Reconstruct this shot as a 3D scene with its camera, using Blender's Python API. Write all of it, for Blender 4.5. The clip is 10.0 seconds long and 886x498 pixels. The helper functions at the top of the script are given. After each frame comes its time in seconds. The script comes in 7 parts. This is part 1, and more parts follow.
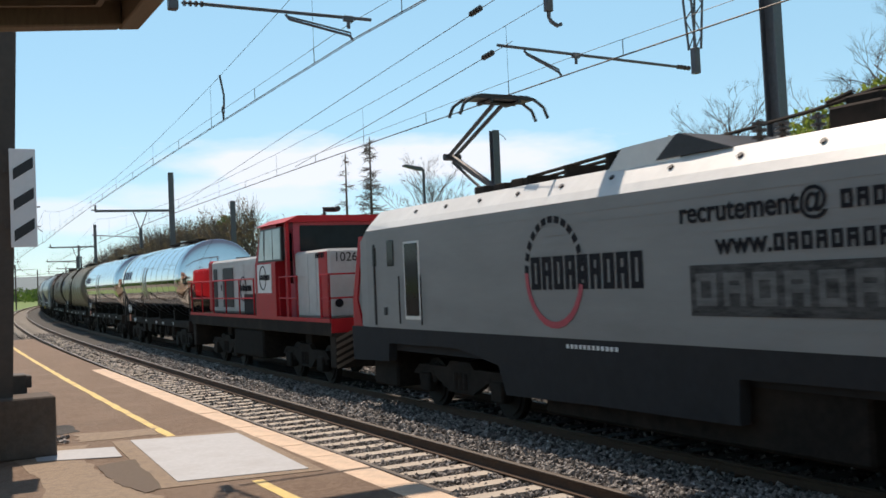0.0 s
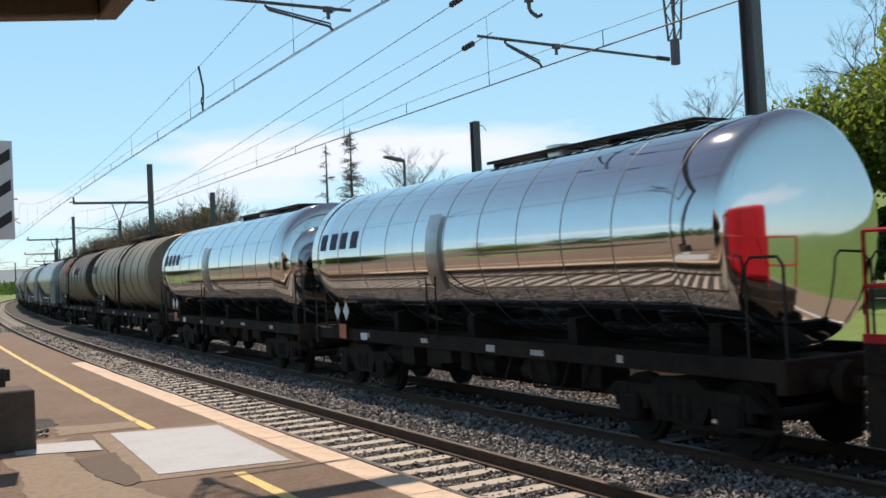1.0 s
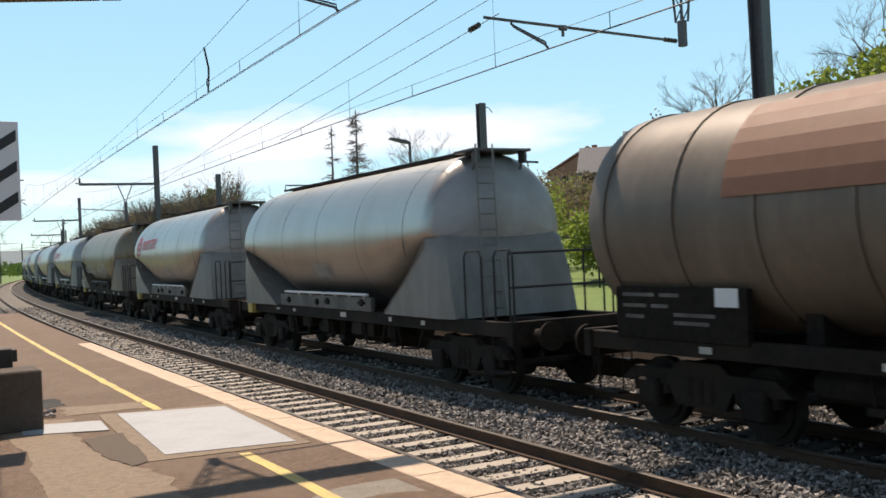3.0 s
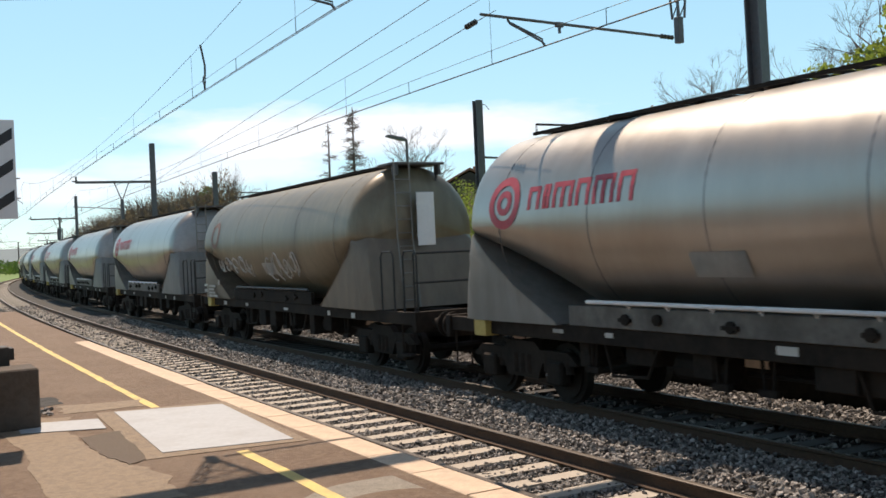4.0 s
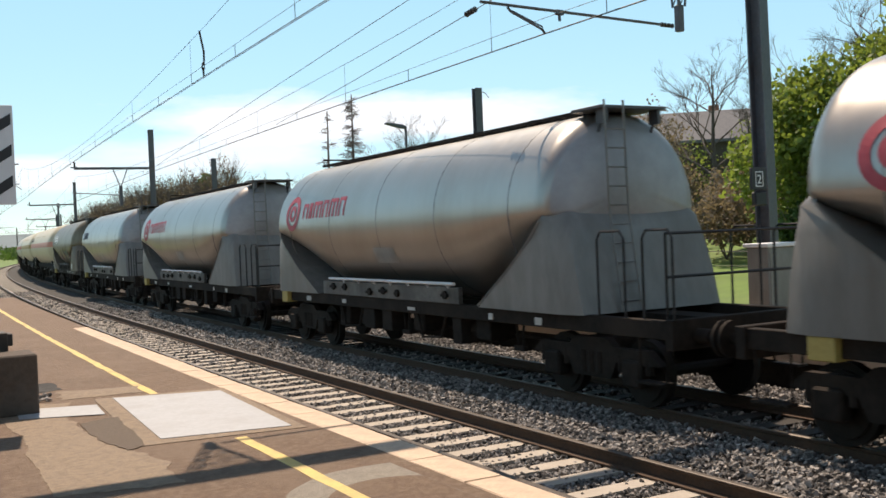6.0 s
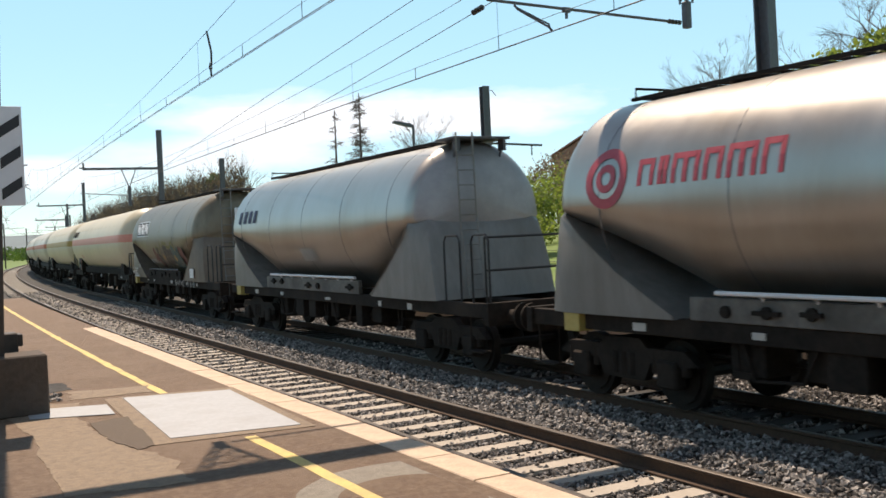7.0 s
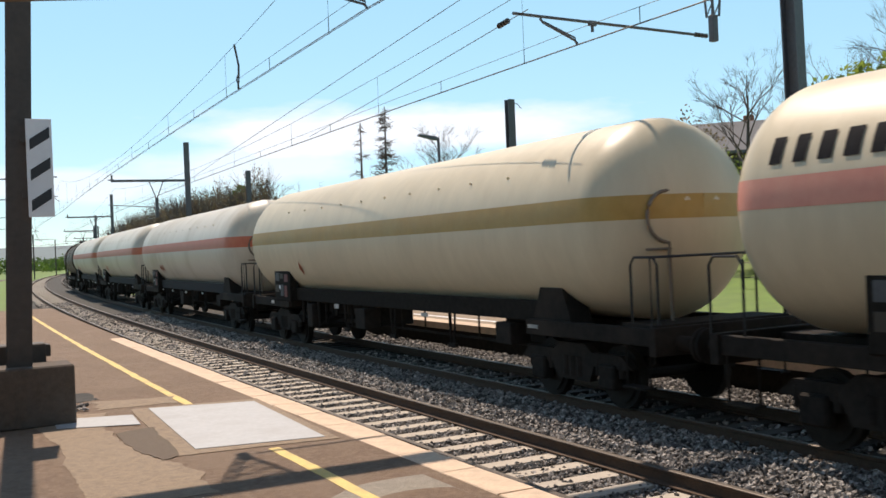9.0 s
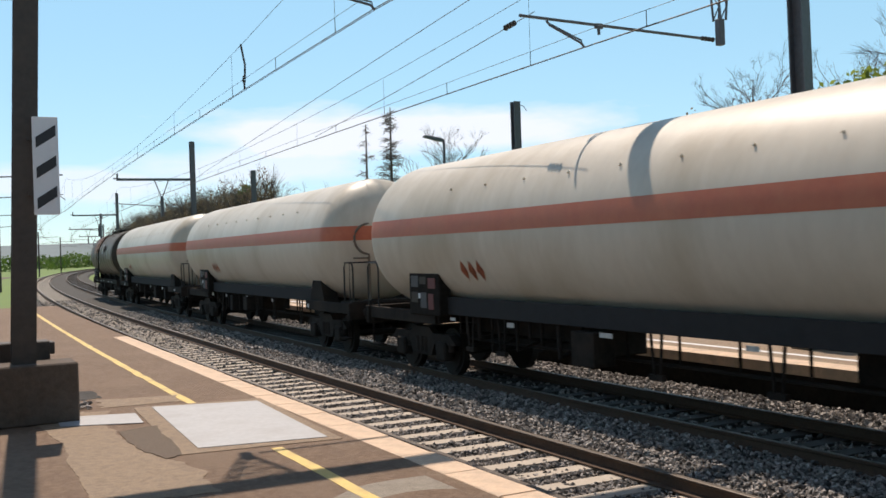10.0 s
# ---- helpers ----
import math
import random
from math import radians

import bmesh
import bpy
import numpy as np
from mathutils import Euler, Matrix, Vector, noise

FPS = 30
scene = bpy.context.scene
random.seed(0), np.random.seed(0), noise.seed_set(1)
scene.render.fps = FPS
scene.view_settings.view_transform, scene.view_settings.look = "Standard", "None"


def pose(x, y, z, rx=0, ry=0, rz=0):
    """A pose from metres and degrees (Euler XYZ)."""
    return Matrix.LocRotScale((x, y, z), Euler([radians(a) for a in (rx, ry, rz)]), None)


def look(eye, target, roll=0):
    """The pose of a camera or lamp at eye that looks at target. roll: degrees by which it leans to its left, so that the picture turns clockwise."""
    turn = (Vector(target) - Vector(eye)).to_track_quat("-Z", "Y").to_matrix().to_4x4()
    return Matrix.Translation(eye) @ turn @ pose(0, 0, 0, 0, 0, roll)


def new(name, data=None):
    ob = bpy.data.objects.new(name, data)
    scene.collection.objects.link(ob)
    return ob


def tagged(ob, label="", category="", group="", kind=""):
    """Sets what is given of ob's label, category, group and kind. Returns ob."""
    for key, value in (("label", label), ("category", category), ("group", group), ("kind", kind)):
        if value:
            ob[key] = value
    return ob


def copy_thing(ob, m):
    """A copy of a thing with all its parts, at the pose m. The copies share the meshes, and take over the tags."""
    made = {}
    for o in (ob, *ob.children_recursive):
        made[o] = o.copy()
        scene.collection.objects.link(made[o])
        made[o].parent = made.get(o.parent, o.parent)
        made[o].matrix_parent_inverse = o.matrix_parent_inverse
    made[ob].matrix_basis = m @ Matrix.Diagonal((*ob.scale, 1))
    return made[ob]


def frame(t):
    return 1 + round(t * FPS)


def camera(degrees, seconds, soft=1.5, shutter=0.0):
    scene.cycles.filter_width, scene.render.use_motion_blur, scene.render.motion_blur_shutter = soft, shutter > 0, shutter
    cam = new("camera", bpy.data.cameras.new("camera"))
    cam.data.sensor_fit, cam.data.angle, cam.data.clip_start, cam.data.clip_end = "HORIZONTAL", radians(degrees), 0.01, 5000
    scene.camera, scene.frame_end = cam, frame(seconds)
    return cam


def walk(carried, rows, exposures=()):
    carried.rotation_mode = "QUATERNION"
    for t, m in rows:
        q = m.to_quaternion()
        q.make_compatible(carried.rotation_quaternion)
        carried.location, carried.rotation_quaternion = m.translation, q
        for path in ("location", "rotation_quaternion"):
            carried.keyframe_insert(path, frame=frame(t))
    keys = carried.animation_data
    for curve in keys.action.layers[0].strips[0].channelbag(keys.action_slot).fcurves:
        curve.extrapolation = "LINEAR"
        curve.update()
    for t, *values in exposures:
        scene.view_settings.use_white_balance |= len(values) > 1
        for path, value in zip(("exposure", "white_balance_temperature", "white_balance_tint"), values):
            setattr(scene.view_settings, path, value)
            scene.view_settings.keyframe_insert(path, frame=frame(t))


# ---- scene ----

EYE = 2.448          # eye height over the rail heads
cam = camera(48.29, 10.0, soft=1.6, shutter=0.05)
walk(cam, [
    (0.0, pose(0, 0, EYE, 91.624, 2.417, -28.890)),
    (0.5, pose(0, 0, EYE, 91.512, 2.330, -29.686)),
    (1.0, pose(0, 0, EYE, 91.067, 2.631, -29.989)),
    (1.5, pose(0, 0, EYE, 90.777, 2.605, -30.026)),
    (2.0, pose(0, 0, EYE, 90.188, 2.461, -29.735)),
    (2.5, pose(0, 0, EYE, 90.076, 2.428, -29.627)),
    (4.0, pose(0, 0, EYE, 89.876, 2.625, -29.843)),
    (4.5, pose(0, 0, EYE, 89.715, 2.675, -29.949)),
    (5.0, pose(0, 0, EYE, 89.403, 2.927, -30.177)),
    (5.5, pose(0, 0, EYE, 89.244, 2.386, -30.084)),
    (7.0, pose(0, 0, EYE, 89.098, 2.672, -29.448)),
    (7.5, pose(0, 0, EYE, 89.305, 2.731, -29.106)),
    (8.0, pose(0, 0, EYE, 89.449, 2.690, -28.967)),
    (8.5, pose(0, 0, EYE, 89.614, 2.614, -28.663)),
    (9.0, pose(0, 0, EYE, 89.907, 2.405, -28.015)),
    (9.5, pose(0, 0, EYE, 90.023, 2.597, -27.607)),
    (10.0, pose(0, 0, EYE, 90.001, 1.872, -27.761)),
], [(0.0, -0.08, 6550, 17), (1.2, -0.08, 6500, 17), (2.5, 0.02, 6650, 17), (4.0, 0.09, 6800, 17), (5.5, 0.11, 6850, 17), (7.5, 0.16, 6800, 17), (9.0, 0.06, 6600, 17), (10.0, -0.06, 6500, 17)])

# ---- light ----
SUN_UP, SUN_SIDE = 58.5, 8.5      # degrees up, and from the line of the track towards the far side
world = bpy.data.worlds.new("sky")
scene.world = world
world.use_nodes = True
wn, wl = world.node_tree.nodes, world.node_tree.links
wn.clear()
sky = wn.new("ShaderNodeTexSky")
sky.sky_type, sky.sun_disc = "NISHITA", False
sky.sun_elevation, sky.sun_rotation = radians(SUN_UP), radians(SUN_SIDE)
sky.altitude, sky.air_density, sky.dust_density, sky.ozone_density = 150, 1.0, 0.05, 0.7
SKY_STRENGTH = 0.128
# fair-weather cloud banks low in the sky: soft ellipses round a direction, broken up by noise
wc = wn.new("ShaderNodeTexCoord")
wm = wn.new("ShaderNodeMapping")
wm.inputs["Scale"].default_value = (2.6, 2.6, 9.0)
wnz = wn.new("ShaderNodeTexNoise")
wnz.inputs["Scale"].default_value, wnz.inputs["Detail"].default_value, wnz.inputs["Roughness"].default_value = 2.2, 7.0, 0.52
wl.new(wc.outputs["Generated"], wm.inputs["Vector"])
wl.new(wm.outputs["Vector"], wnz.inputs["Vector"])


def wmath(op, a, b=None):
    n = wn.new("ShaderNodeMath")
    n.operation = op
    for i, q in enumerate((a, b)):
        if q is None:
            continue
        if isinstance(q, (int, float)):
            n.inputs[i].default_value = q
        else:
            wl.new(q, n.inputs[i])
    return n.outputs[0]


def cloud(azimuth, height, half_width, half_height, thick):
    """1 in the middle of a bank at that bearing and height (degrees), falling off around it."""
    az, el = radians(azimuth), radians(height)
    side = wn.new("ShaderNodeVectorMath")
    side.operation = "DOT_PRODUCT"
    side.inputs[1].default_value = (math.cos(az), -math.sin(az), 0)
    ahead = wn.new("ShaderNodeVectorMath")
    ahead.operation = "DOT_PRODUCT"
    ahead.inputs[1].default_value = (math.sin(az), math.cos(az), 0)
    up = wn.new("ShaderNodeSeparateXYZ")
    for n in (side, ahead, up):
        wl.new(wc.outputs["Generated"], n.inputs[0])
    u = wmath("DIVIDE", side.outputs["Value"], math.tan(radians(half_width)))
    v = wmath("DIVIDE", wmath("SUBTRACT", up.outputs["Z"], math.sin(el)), math.tan(radians(half_height)))
    d = wmath("SQRT", wmath("ADD", wmath("MULTIPLY", u, u), wmath("MULTIPLY", v, v)))
    k = wmath("ADD", wmath("SUBTRACT", 1.0, d), wmath("MULTIPLY", wmath("SUBTRACT", wnz.outputs["Fac"], 0.5), 1.9))
    r = wn.new("ShaderNodeMapRange")
    r.inputs["From Min"].default_value, r.inputs["From Max"].default_value, r.inputs["To Max"].default_value = 0.0, 0.45, thick
    wl.new(k, r.inputs["Value"])
    front = wmath("GREATER_THAN", ahead.outputs["Value"], 0.0)
    return wmath("MULTIPLY", r.outputs["Result"], front)


mask = cloud(25.0, 6.9, 13.0, 1.9, 0.95)
for q in ((16.0, 5.0, 9.0, 1.6, 0.7), (7.0, 4.2, 9.0, 1.2, 0.7), (60.0, 4.0, 14.0, 1.5, 0.4), (-40.0, 6.0, 16.0, 1.8, 0.6), (150.0, 7.0, 18.0, 2.0, 0.6)):
    mask = wmath("MAXIMUM", mask, cloud(*q))
mix = wn.new("ShaderNodeMix")
mix.data_type = "RGBA"
mix.inputs["B"].default_value = (7.5, 8.15, 8.5, 1)
bg = wn.new("ShaderNodeBackground")
bg.inputs["Strength"].default_value = SKY_STRENGTH
wo = wn.new("ShaderNodeOutputWorld")
wl.new(mask, mix.inputs["Factor"])
haze = wn.new("ShaderNodeMix")          # thin spring haze over the clear sky
haze.data_type = "RGBA"
veil = wn.new("ShaderNodeMix")
veil.data_type = "RGBA"
veil.inputs["A"].default_value, veil.inputs["B"].default_value = (3.2, 6.9, 8.2, 1), (1.5, 1.7, 1.85, 1)
wl.new(veil.outputs["Result"], haze.inputs["B"])
height = wn.new("ShaderNodeSeparateXYZ")
wl.new(wc.outputs["Generated"], height.inputs[0])
thin = wn.new("ShaderNodeMapRange")      # the haze is blue low down and a thin pale veil overhead
thin.interpolation_type = "SMOOTHSTEP"
thin.inputs["From Min"].default_value, thin.inputs["From Max"].default_value = 0.30, 0.72
wl.new(height.outputs["Z"], thin.inputs["Value"])
wl.new(thin.outputs["Result"], veil.inputs["Factor"])
haze.inputs["Factor"].default_value = 0.52
wl.new(sky.outputs["Color"], haze.inputs["A"])
wl.new(haze.outputs["Result"], mix.inputs["A"])
wl.new(mix.outputs["Result"], bg.inputs["Color"])
wl.new(bg.outputs["Background"], wo.inputs["Surface"])

sun_lamp = new("sun", bpy.data.lights.new("sun", "SUN"))
sun_lamp.data.energy, sun_lamp.data.angle, sun_lamp.data.color = 5.2, radians(0.6), (1.0, 0.88, 0.71)
a, e = radians(SUN_SIDE), radians(SUN_UP)
sun_lamp.matrix_world = look((60 * math.sin(a) * math.cos(e), 60 * math.cos(a) * math.cos(e), 60 * math.sin(e)), (0, 0, 0))


# ---- materials ----
def stuff(name, c1, c2, scale=8.0, rough=0.7, metal=0.0, bump=0.15, stain=None, amount=0.5, stretch=(1, 1, 1), island=0.0, spec=0.5, wide=None):
    """Two-scale procedural paint: fine grain from c1 to c2, and larger stains."""
    m = bpy.data.materials.new(name)
    m.use_nodes = True
    n, l = m.node_tree.nodes, m.node_tree.links
    b = n["Principled BSDF"]
    b.inputs["Metallic"].default_value = metal
    b.inputs["Specular IOR Level"].default_value = spec
    tc, mp = n.new("ShaderNodeTexCoord"), n.new("ShaderNodeMapping")
    mp.inputs["Scale"].default_value = stretch
    l.new(tc.outputs["Object"], mp.inputs["Vector"])
    g = n.new("ShaderNodeTexNoise")
    g.inputs["Scale"].default_value, g.inputs["Detail"].default_value, g.inputs["Roughness"].default_value = scale, 8.0, 0.65
    l.new(mp.outputs["Vector"], g.inputs["Vector"])
    r = n.new("ShaderNodeMapRange")
    r.inputs["From Min"].default_value, r.inputs["From Max"].default_value = 0.3, 0.7
    l.new(g.outputs["Fac"], r.inputs["Value"])
    mx = n.new("ShaderNodeMix")
    mx.data_type = "RGBA"
    mx.inputs["A"].default_value, mx.inputs["B"].default_value = (*c1, 1), (*c2, 1)
    l.new(r.outputs["Result"], mx.inputs["Factor"])
    col = mx.outputs["Result"]
    if stain:
        s = n.new("ShaderNodeTexNoise")
        s.inputs["Scale"].default_value, s.inputs["Detail"].default_value, s.inputs["Roughness"].default_value = scale * 0.13, 6.0, 0.6
        l.new(mp.outputs["Vector"], s.inputs["Vector"])
        sr = n.new("ShaderNodeMapRange")
        sr.inputs["From Min"].default_value, sr.inputs["From Max"].default_value = 0.45, 0.72
        sr.inputs["To Max"].default_value = amount
        l.new(s.outputs["Fac"], sr.inputs["Value"])
        m2 = n.new("ShaderNodeMix")
        m2.data_type = "RGBA"
        m2.inputs["B"].default_value = (*stain, 1)
        l.new(sr.outputs["Result"], m2.inputs["Factor"])
        l.new(col, m2.inputs["A"])
        col = m2.outputs["Result"]
    if wide:
        s = n.new("ShaderNodeTexNoise")
        s.inputs["Scale"].default_value, s.inputs["Detail"].default_value, s.inputs["Roughness"].default_value = 1.3, 5.0, 0.62
        l.new(mp.outputs["Vector"], s.inputs["Vector"])
        sr = n.new("ShaderNodeMapRange")
        sr.inputs["From Min"].default_value, sr.inputs["From Max"].default_value, sr.inputs["To Max"].default_value = 0.46, 0.62, 0.7
        l.new(s.outputs["Fac"], sr.inputs["Value"])
        m3 = n.new("ShaderNodeMix")
        m3.data_type = "RGBA"
        m3.inputs["B"].default_value = (*wide, 1)
        l.new(sr.outputs["Result"], m3.inputs["Factor"])
        l.new(col, m3.inputs["A"])
        col = m3.outputs["Result"]
    if island:
        geo = n.new("ShaderNodeNewGeometry")
        hv = n.new("ShaderNodeHueSaturation")
        ir = n.new("ShaderNodeMapRange")
        ir.inputs["To Min"].default_value, ir.inputs["To Max"].default_value = 1 - island, 1 + island
        l.new(geo.outputs["Random Per Island"], ir.inputs["Value"])
        l.new(ir.outputs["Result"], hv.inputs["Value"])
        l.new(col, hv.inputs["Color"])
        col = hv.outputs["Color"]
    l.new(col, b.inputs["Base Color"])
    rr = n.new("ShaderNodeMapRange")
    rr.inputs["To Min"].default_value, rr.inputs["To Max"].default_value = max(0.02, rough * 0.82), min(1.0, rough * 1.18)
    l.new(g.outputs["Fac"], rr.inputs["Value"])
    l.new(rr.outputs["Result"], b.inputs["Roughness"])
    if bump:
        bp = n.new("ShaderNodeBump")
        bp.inputs["Strength"].default_value, bp.inputs["Distance"].default_value = bump, 0.02
        l.new(g.outputs["Fac"], bp.inputs["Height"])
        l.new(bp.outputs["Normal"], b.inputs["Normal"])
    return m


M_ASPHALT = stuff("asphalt", (0.068, 0.042, 0.026), (0.255, 0.163, 0.103), 110, 0.9, bump=0.8, stain=(0.29, 0.205, 0.14), amount=0.6, wide=(0.215, 0.148, 0.10))
M_PATCH = stuff("asphalt_patch", (0.075, 0.053, 0.036), (0.155, 0.112, 0.078), 70, 0.92, bump=0.5)
M_RING = stuff("grey_ring_concrete", (0.17, 0.145, 0.115), (0.40, 0.35, 0.285), 80, 0.9, bump=0.7, stain=(0.14, 0.12, 0.095), amount=0.5)
M_SCREED = stuff("worn_screed", (0.18, 0.128, 0.085), (0.38, 0.285, 0.195), 90, 0.9, bump=0.6, stain=(0.15, 0.115, 0.085), amount=0.65)
M_COPING = stuff("coping_stone", (0.58, 0.42, 0.295), (0.72, 0.55, 0.40), 26, 0.88, bump=0.45, stain=(0.34, 0.27, 0.21), amount=0.7, wide=(0.50, 0.385, 0.285))
M_WHITE_SLAB = stuff("white_slab", (0.39, 0.395, 0.40), (0.47, 0.475, 0.48), 14, 0.8, bump=0.15, stain=(0.36, 0.345, 0.34), amount=0.6)
M_YELLOW = stuff("yellow_paint", (0.62, 0.43, 0.12), (0.72, 0.55, 0.20), 26, 0.75, stain=(0.36, 0.27, 0.15), amount=0.7)
M_CONCRETE = stuff("old_concrete", (0.07, 0.051, 0.038), (0.115, 0.087, 0.066), 16, 0.9, bump=0.4, stain=(0.10, 0.09, 0.08), amount=0.6)
M_SLEEPER = stuff("sleeper_concrete", (0.40, 0.345, 0.285), (0.52, 0.46, 0.385), 18, 0.88, bump=0.3, stain=(0.36, 0.31, 0.25), amount=0.6)
# far-track sleeper concrete, darkened: the shade under the train is in the colour
M_SHADESLEEPER = stuff("shaded_sleeper", (0.022, 0.018, 0.015), (0.045, 0.038, 0.031), 14, 0.85, stain=(0.03, 0.026, 0.022), amount=0.6)
M_BALLAST = stuff("ballast_stone", (0.07, 0.063, 0.058), (0.36, 0.33, 0.305), 22, 0.9, bump=0.5, island=0.85)
# bed near-black, lowered towards the dark of the train's shadow
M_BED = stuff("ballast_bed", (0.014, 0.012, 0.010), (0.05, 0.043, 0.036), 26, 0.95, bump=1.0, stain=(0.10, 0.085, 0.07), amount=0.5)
M_RAIL = stuff("rail_rust", (0.06, 0.035, 0.022), (0.11, 0.065, 0.04), 24, 0.85, 0.2, bump=0.3)
M_RAILTOP = stuff("rail_head", (0.10, 0.082, 0.068), (0.17, 0.145, 0.122), 30, 0.52, 0.7, bump=0.02)
M_GRASS = stuff("meadow_grass", (0.085, 0.15, 0.02), (0.15, 0.235, 0.04), 1.2, 0.9, bump=0.4, stain=(0.15, 0.17, 0.06), amount=0.5)
M_STEEL = stuff("painted_mast_steel", (0.085, 0.09, 0.105), (0.13, 0.135, 0.15), 12, 0.6, 0.3, stain=(0.10, 0.075, 0.06), amount=0.4)
M_BROWNMAST = stuff("brown_mast_paint", (0.045, 0.035, 0.03), (0.075, 0.06, 0.05), 12, 0.65, 0.1, stain=(0.11, 0.08, 0.06), amount=0.4)
M_WIRE = stuff("copper_wire", (0.05, 0.045, 0.04), (0.09, 0.08, 0.07), 20, 0.55, 0.6, bump=0)
M_GLASSY = stuff("brown_insulator", (0.05, 0.04, 0.035), (0.08, 0.06, 0.05), 10, 0.25, bump=0)
M_BLACK = stuff("black_underframe", (0.013, 0.0105, 0.009), (0.030, 0.0245, 0.021), 10, 0.8, 0.0, stain=(0.06, 0.044, 0.034), amount=0.5, spec=0.12)
M_WHEEL = stuff("wheel_steel", (0.014, 0.011, 0.009), (0.030, 0.024, 0.019), 14, 0.65, 0.2, spec=0.2)
M_BRIGHTSTEEL = stuff("worn_bright_steel", (0.5, 0.5, 0.5), (0.7, 0.7, 0.7), 14, 0.3, 0.95, bump=0.05)
M_CHROME = stuff("polished_cladding", (0.66, 0.67, 0.68), (0.74, 0.75, 0.76), 0.7, 0.06, 1.0, bump=0.02, stain=(0.50, 0.47, 0.43), amount=0.5)
M_SILVER = stuff("aluminium_skin", (0.37, 0.348, 0.32), (0.41, 0.387, 0.36), 3, 0.34, 0.86, bump=0.008, stain=(0.23, 0.18, 0.13), amount=0.6, stretch=(1, 1, 0.35))
M_SKIRT = stuff("grey_white_sheet", (0.165, 0.158, 0.15), (0.245, 0.236, 0.225), 4, 0.5, 0.1, bump=0.05, stain=(0.10, 0.08, 0.06), amount=0.7, stretch=(1, 1, 0.3))
M_TAN = stuff("dusty_tan_paint", (0.155, 0.127, 0.087), (0.235, 0.196, 0.138), 4, 0.40, 0.25, bump=0.06, stain=(0.08, 0.06, 0.042), amount=0.7, stretch=(1, 1, 0.3))
M_TAN2 = stuff("beige_tank_paint", (0.205, 0.168, 0.108), (0.275, 0.228, 0.152), 4, 0.45, 0.1, bump=0.05, stain=(0.12, 0.092, 0.064), amount=0.75, stretch=(1, 1, 0.3))
M_BROWN = stuff("grimy_brown_tank", (0.13, 0.102, 0.078), (0.20, 0.16, 0.122), 4, 0.5, 0.1, bump=0.06, stain=(0.09, 0.07, 0.054), amount=0.7, stretch=(1, 1, 0.3))
# dark brown carrying the shade of the tank ends; also on walls and plates
M_DARKBROWN = stuff("dark_brown", (0.028, 0.022, 0.017), (0.052, 0.041, 0.031), 4, 0.55, 0.0, bump=0.06, stain=(0.075, 0.058, 0.042), amount=0.6, spec=0.3)
M_SEAM = stuff("cladding_seam", (0.16, 0.16, 0.165), (0.24, 0.24, 0.245), 9, 0.4, 0.7, bump=0)
M_ORANGE = stuff("orange_brown_panel", (0.30, 0.15, 0.095), (0.36, 0.19, 0.125), 5, 0.6, stain=(0.36, 0.20, 0.13), amount=0.5)
M_CREAM = stuff("cream_gas_tank", (0.56, 0.475, 0.33), (0.64, 0.55, 0.395), 3, 0.42, bump=0.03, stain=(0.44, 0.37, 0.26), amount=0.6, stretch=(1, 1, 0.3))
M_WHITEGAS = stuff("white_gas_tank", (0.54, 0.487, 0.405), (0.61, 0.558, 0.47), 4, 0.42, bump=0.03, stain=(0.35, 0.285, 0.19), amount=0.8, stretch=(1, 1, 0.3))
M_REDBAND = stuff("orange_red_band", (0.44, 0.105, 0.05), (0.51, 0.14, 0.065), 5, 0.5, stain=(0.5, 0.2, 0.1), amount=0.5)
M_PINKBAND = stuff("faded_red_band", (0.62, 0.22, 0.16), (0.68, 0.28, 0.2), 5, 0.5, stain=(0.62, 0.35, 0.25), amount=0.4)
M_OLIVE = stuff("ochre_band", (0.35, 0.205, 0.04), (0.42, 0.255, 0.06), 5, 0.5, stain=(0.42, 0.34, 0.14), amount=0.4)
M_GREYSILL = stuff("grey_sill", (0.05, 0.05, 0.055), (0.08, 0.08, 0.085), 8, 0.6)
# flank grey, set below the loco's light grey because the flanks lie in shade
M_LOCO = stuff("loco_shade_grey", (0.205, 0.202, 0.20), (0.265, 0.262, 0.258), 2.5, 0.55, bump=0.02, stain=(0.34, 0.335, 0.325), amount=0.4, stretch=(1, 0.25, 1))
M_LOCOGREY = stuff("loco_skirt_grey", (0.026, 0.026, 0.028), (0.038, 0.038, 0.041), 5, 0.8, stain=(0.036, 0.034, 0.032), amount=0.5, spec=0.15)
# white for the sunlit roof faces, and for the cab door frame
M_ROOF = stuff("loco_sun_and_trim_white", (0.66, 0.66, 0.64), (0.74, 0.74, 0.72), 5, 0.42, stain=(0.55, 0.53, 0.5), amount=0.4)
M_RED = stuff("loco_red", (0.40, 0.010, 0.017), (0.47, 0.018, 0.024), 4, 0.5, bump=0.02, stain=(0.28, 0.012, 0.018), amount=0.5, spec=0.25)
M_DARKRED = stuff("red_marking", (0.36, 0.03, 0.055), (0.46, 0.07, 0.09), 9, 0.5, bump=0)
M_INK = stuff("dark_lettering", (0.010, 0.010, 0.013), (0.022, 0.022, 0.027), 12, 0.7, bump=0, spec=0.12)
M_BLUEINK = stuff("navy_lettering", (0.022, 0.028, 0.08), (0.045, 0.052, 0.13), 9, 0.5, bump=0)
M_WHITEINK = stuff("white_lettering", (0.72, 0.72, 0.72), (0.8, 0.8, 0.8), 12, 0.6, bump=0)
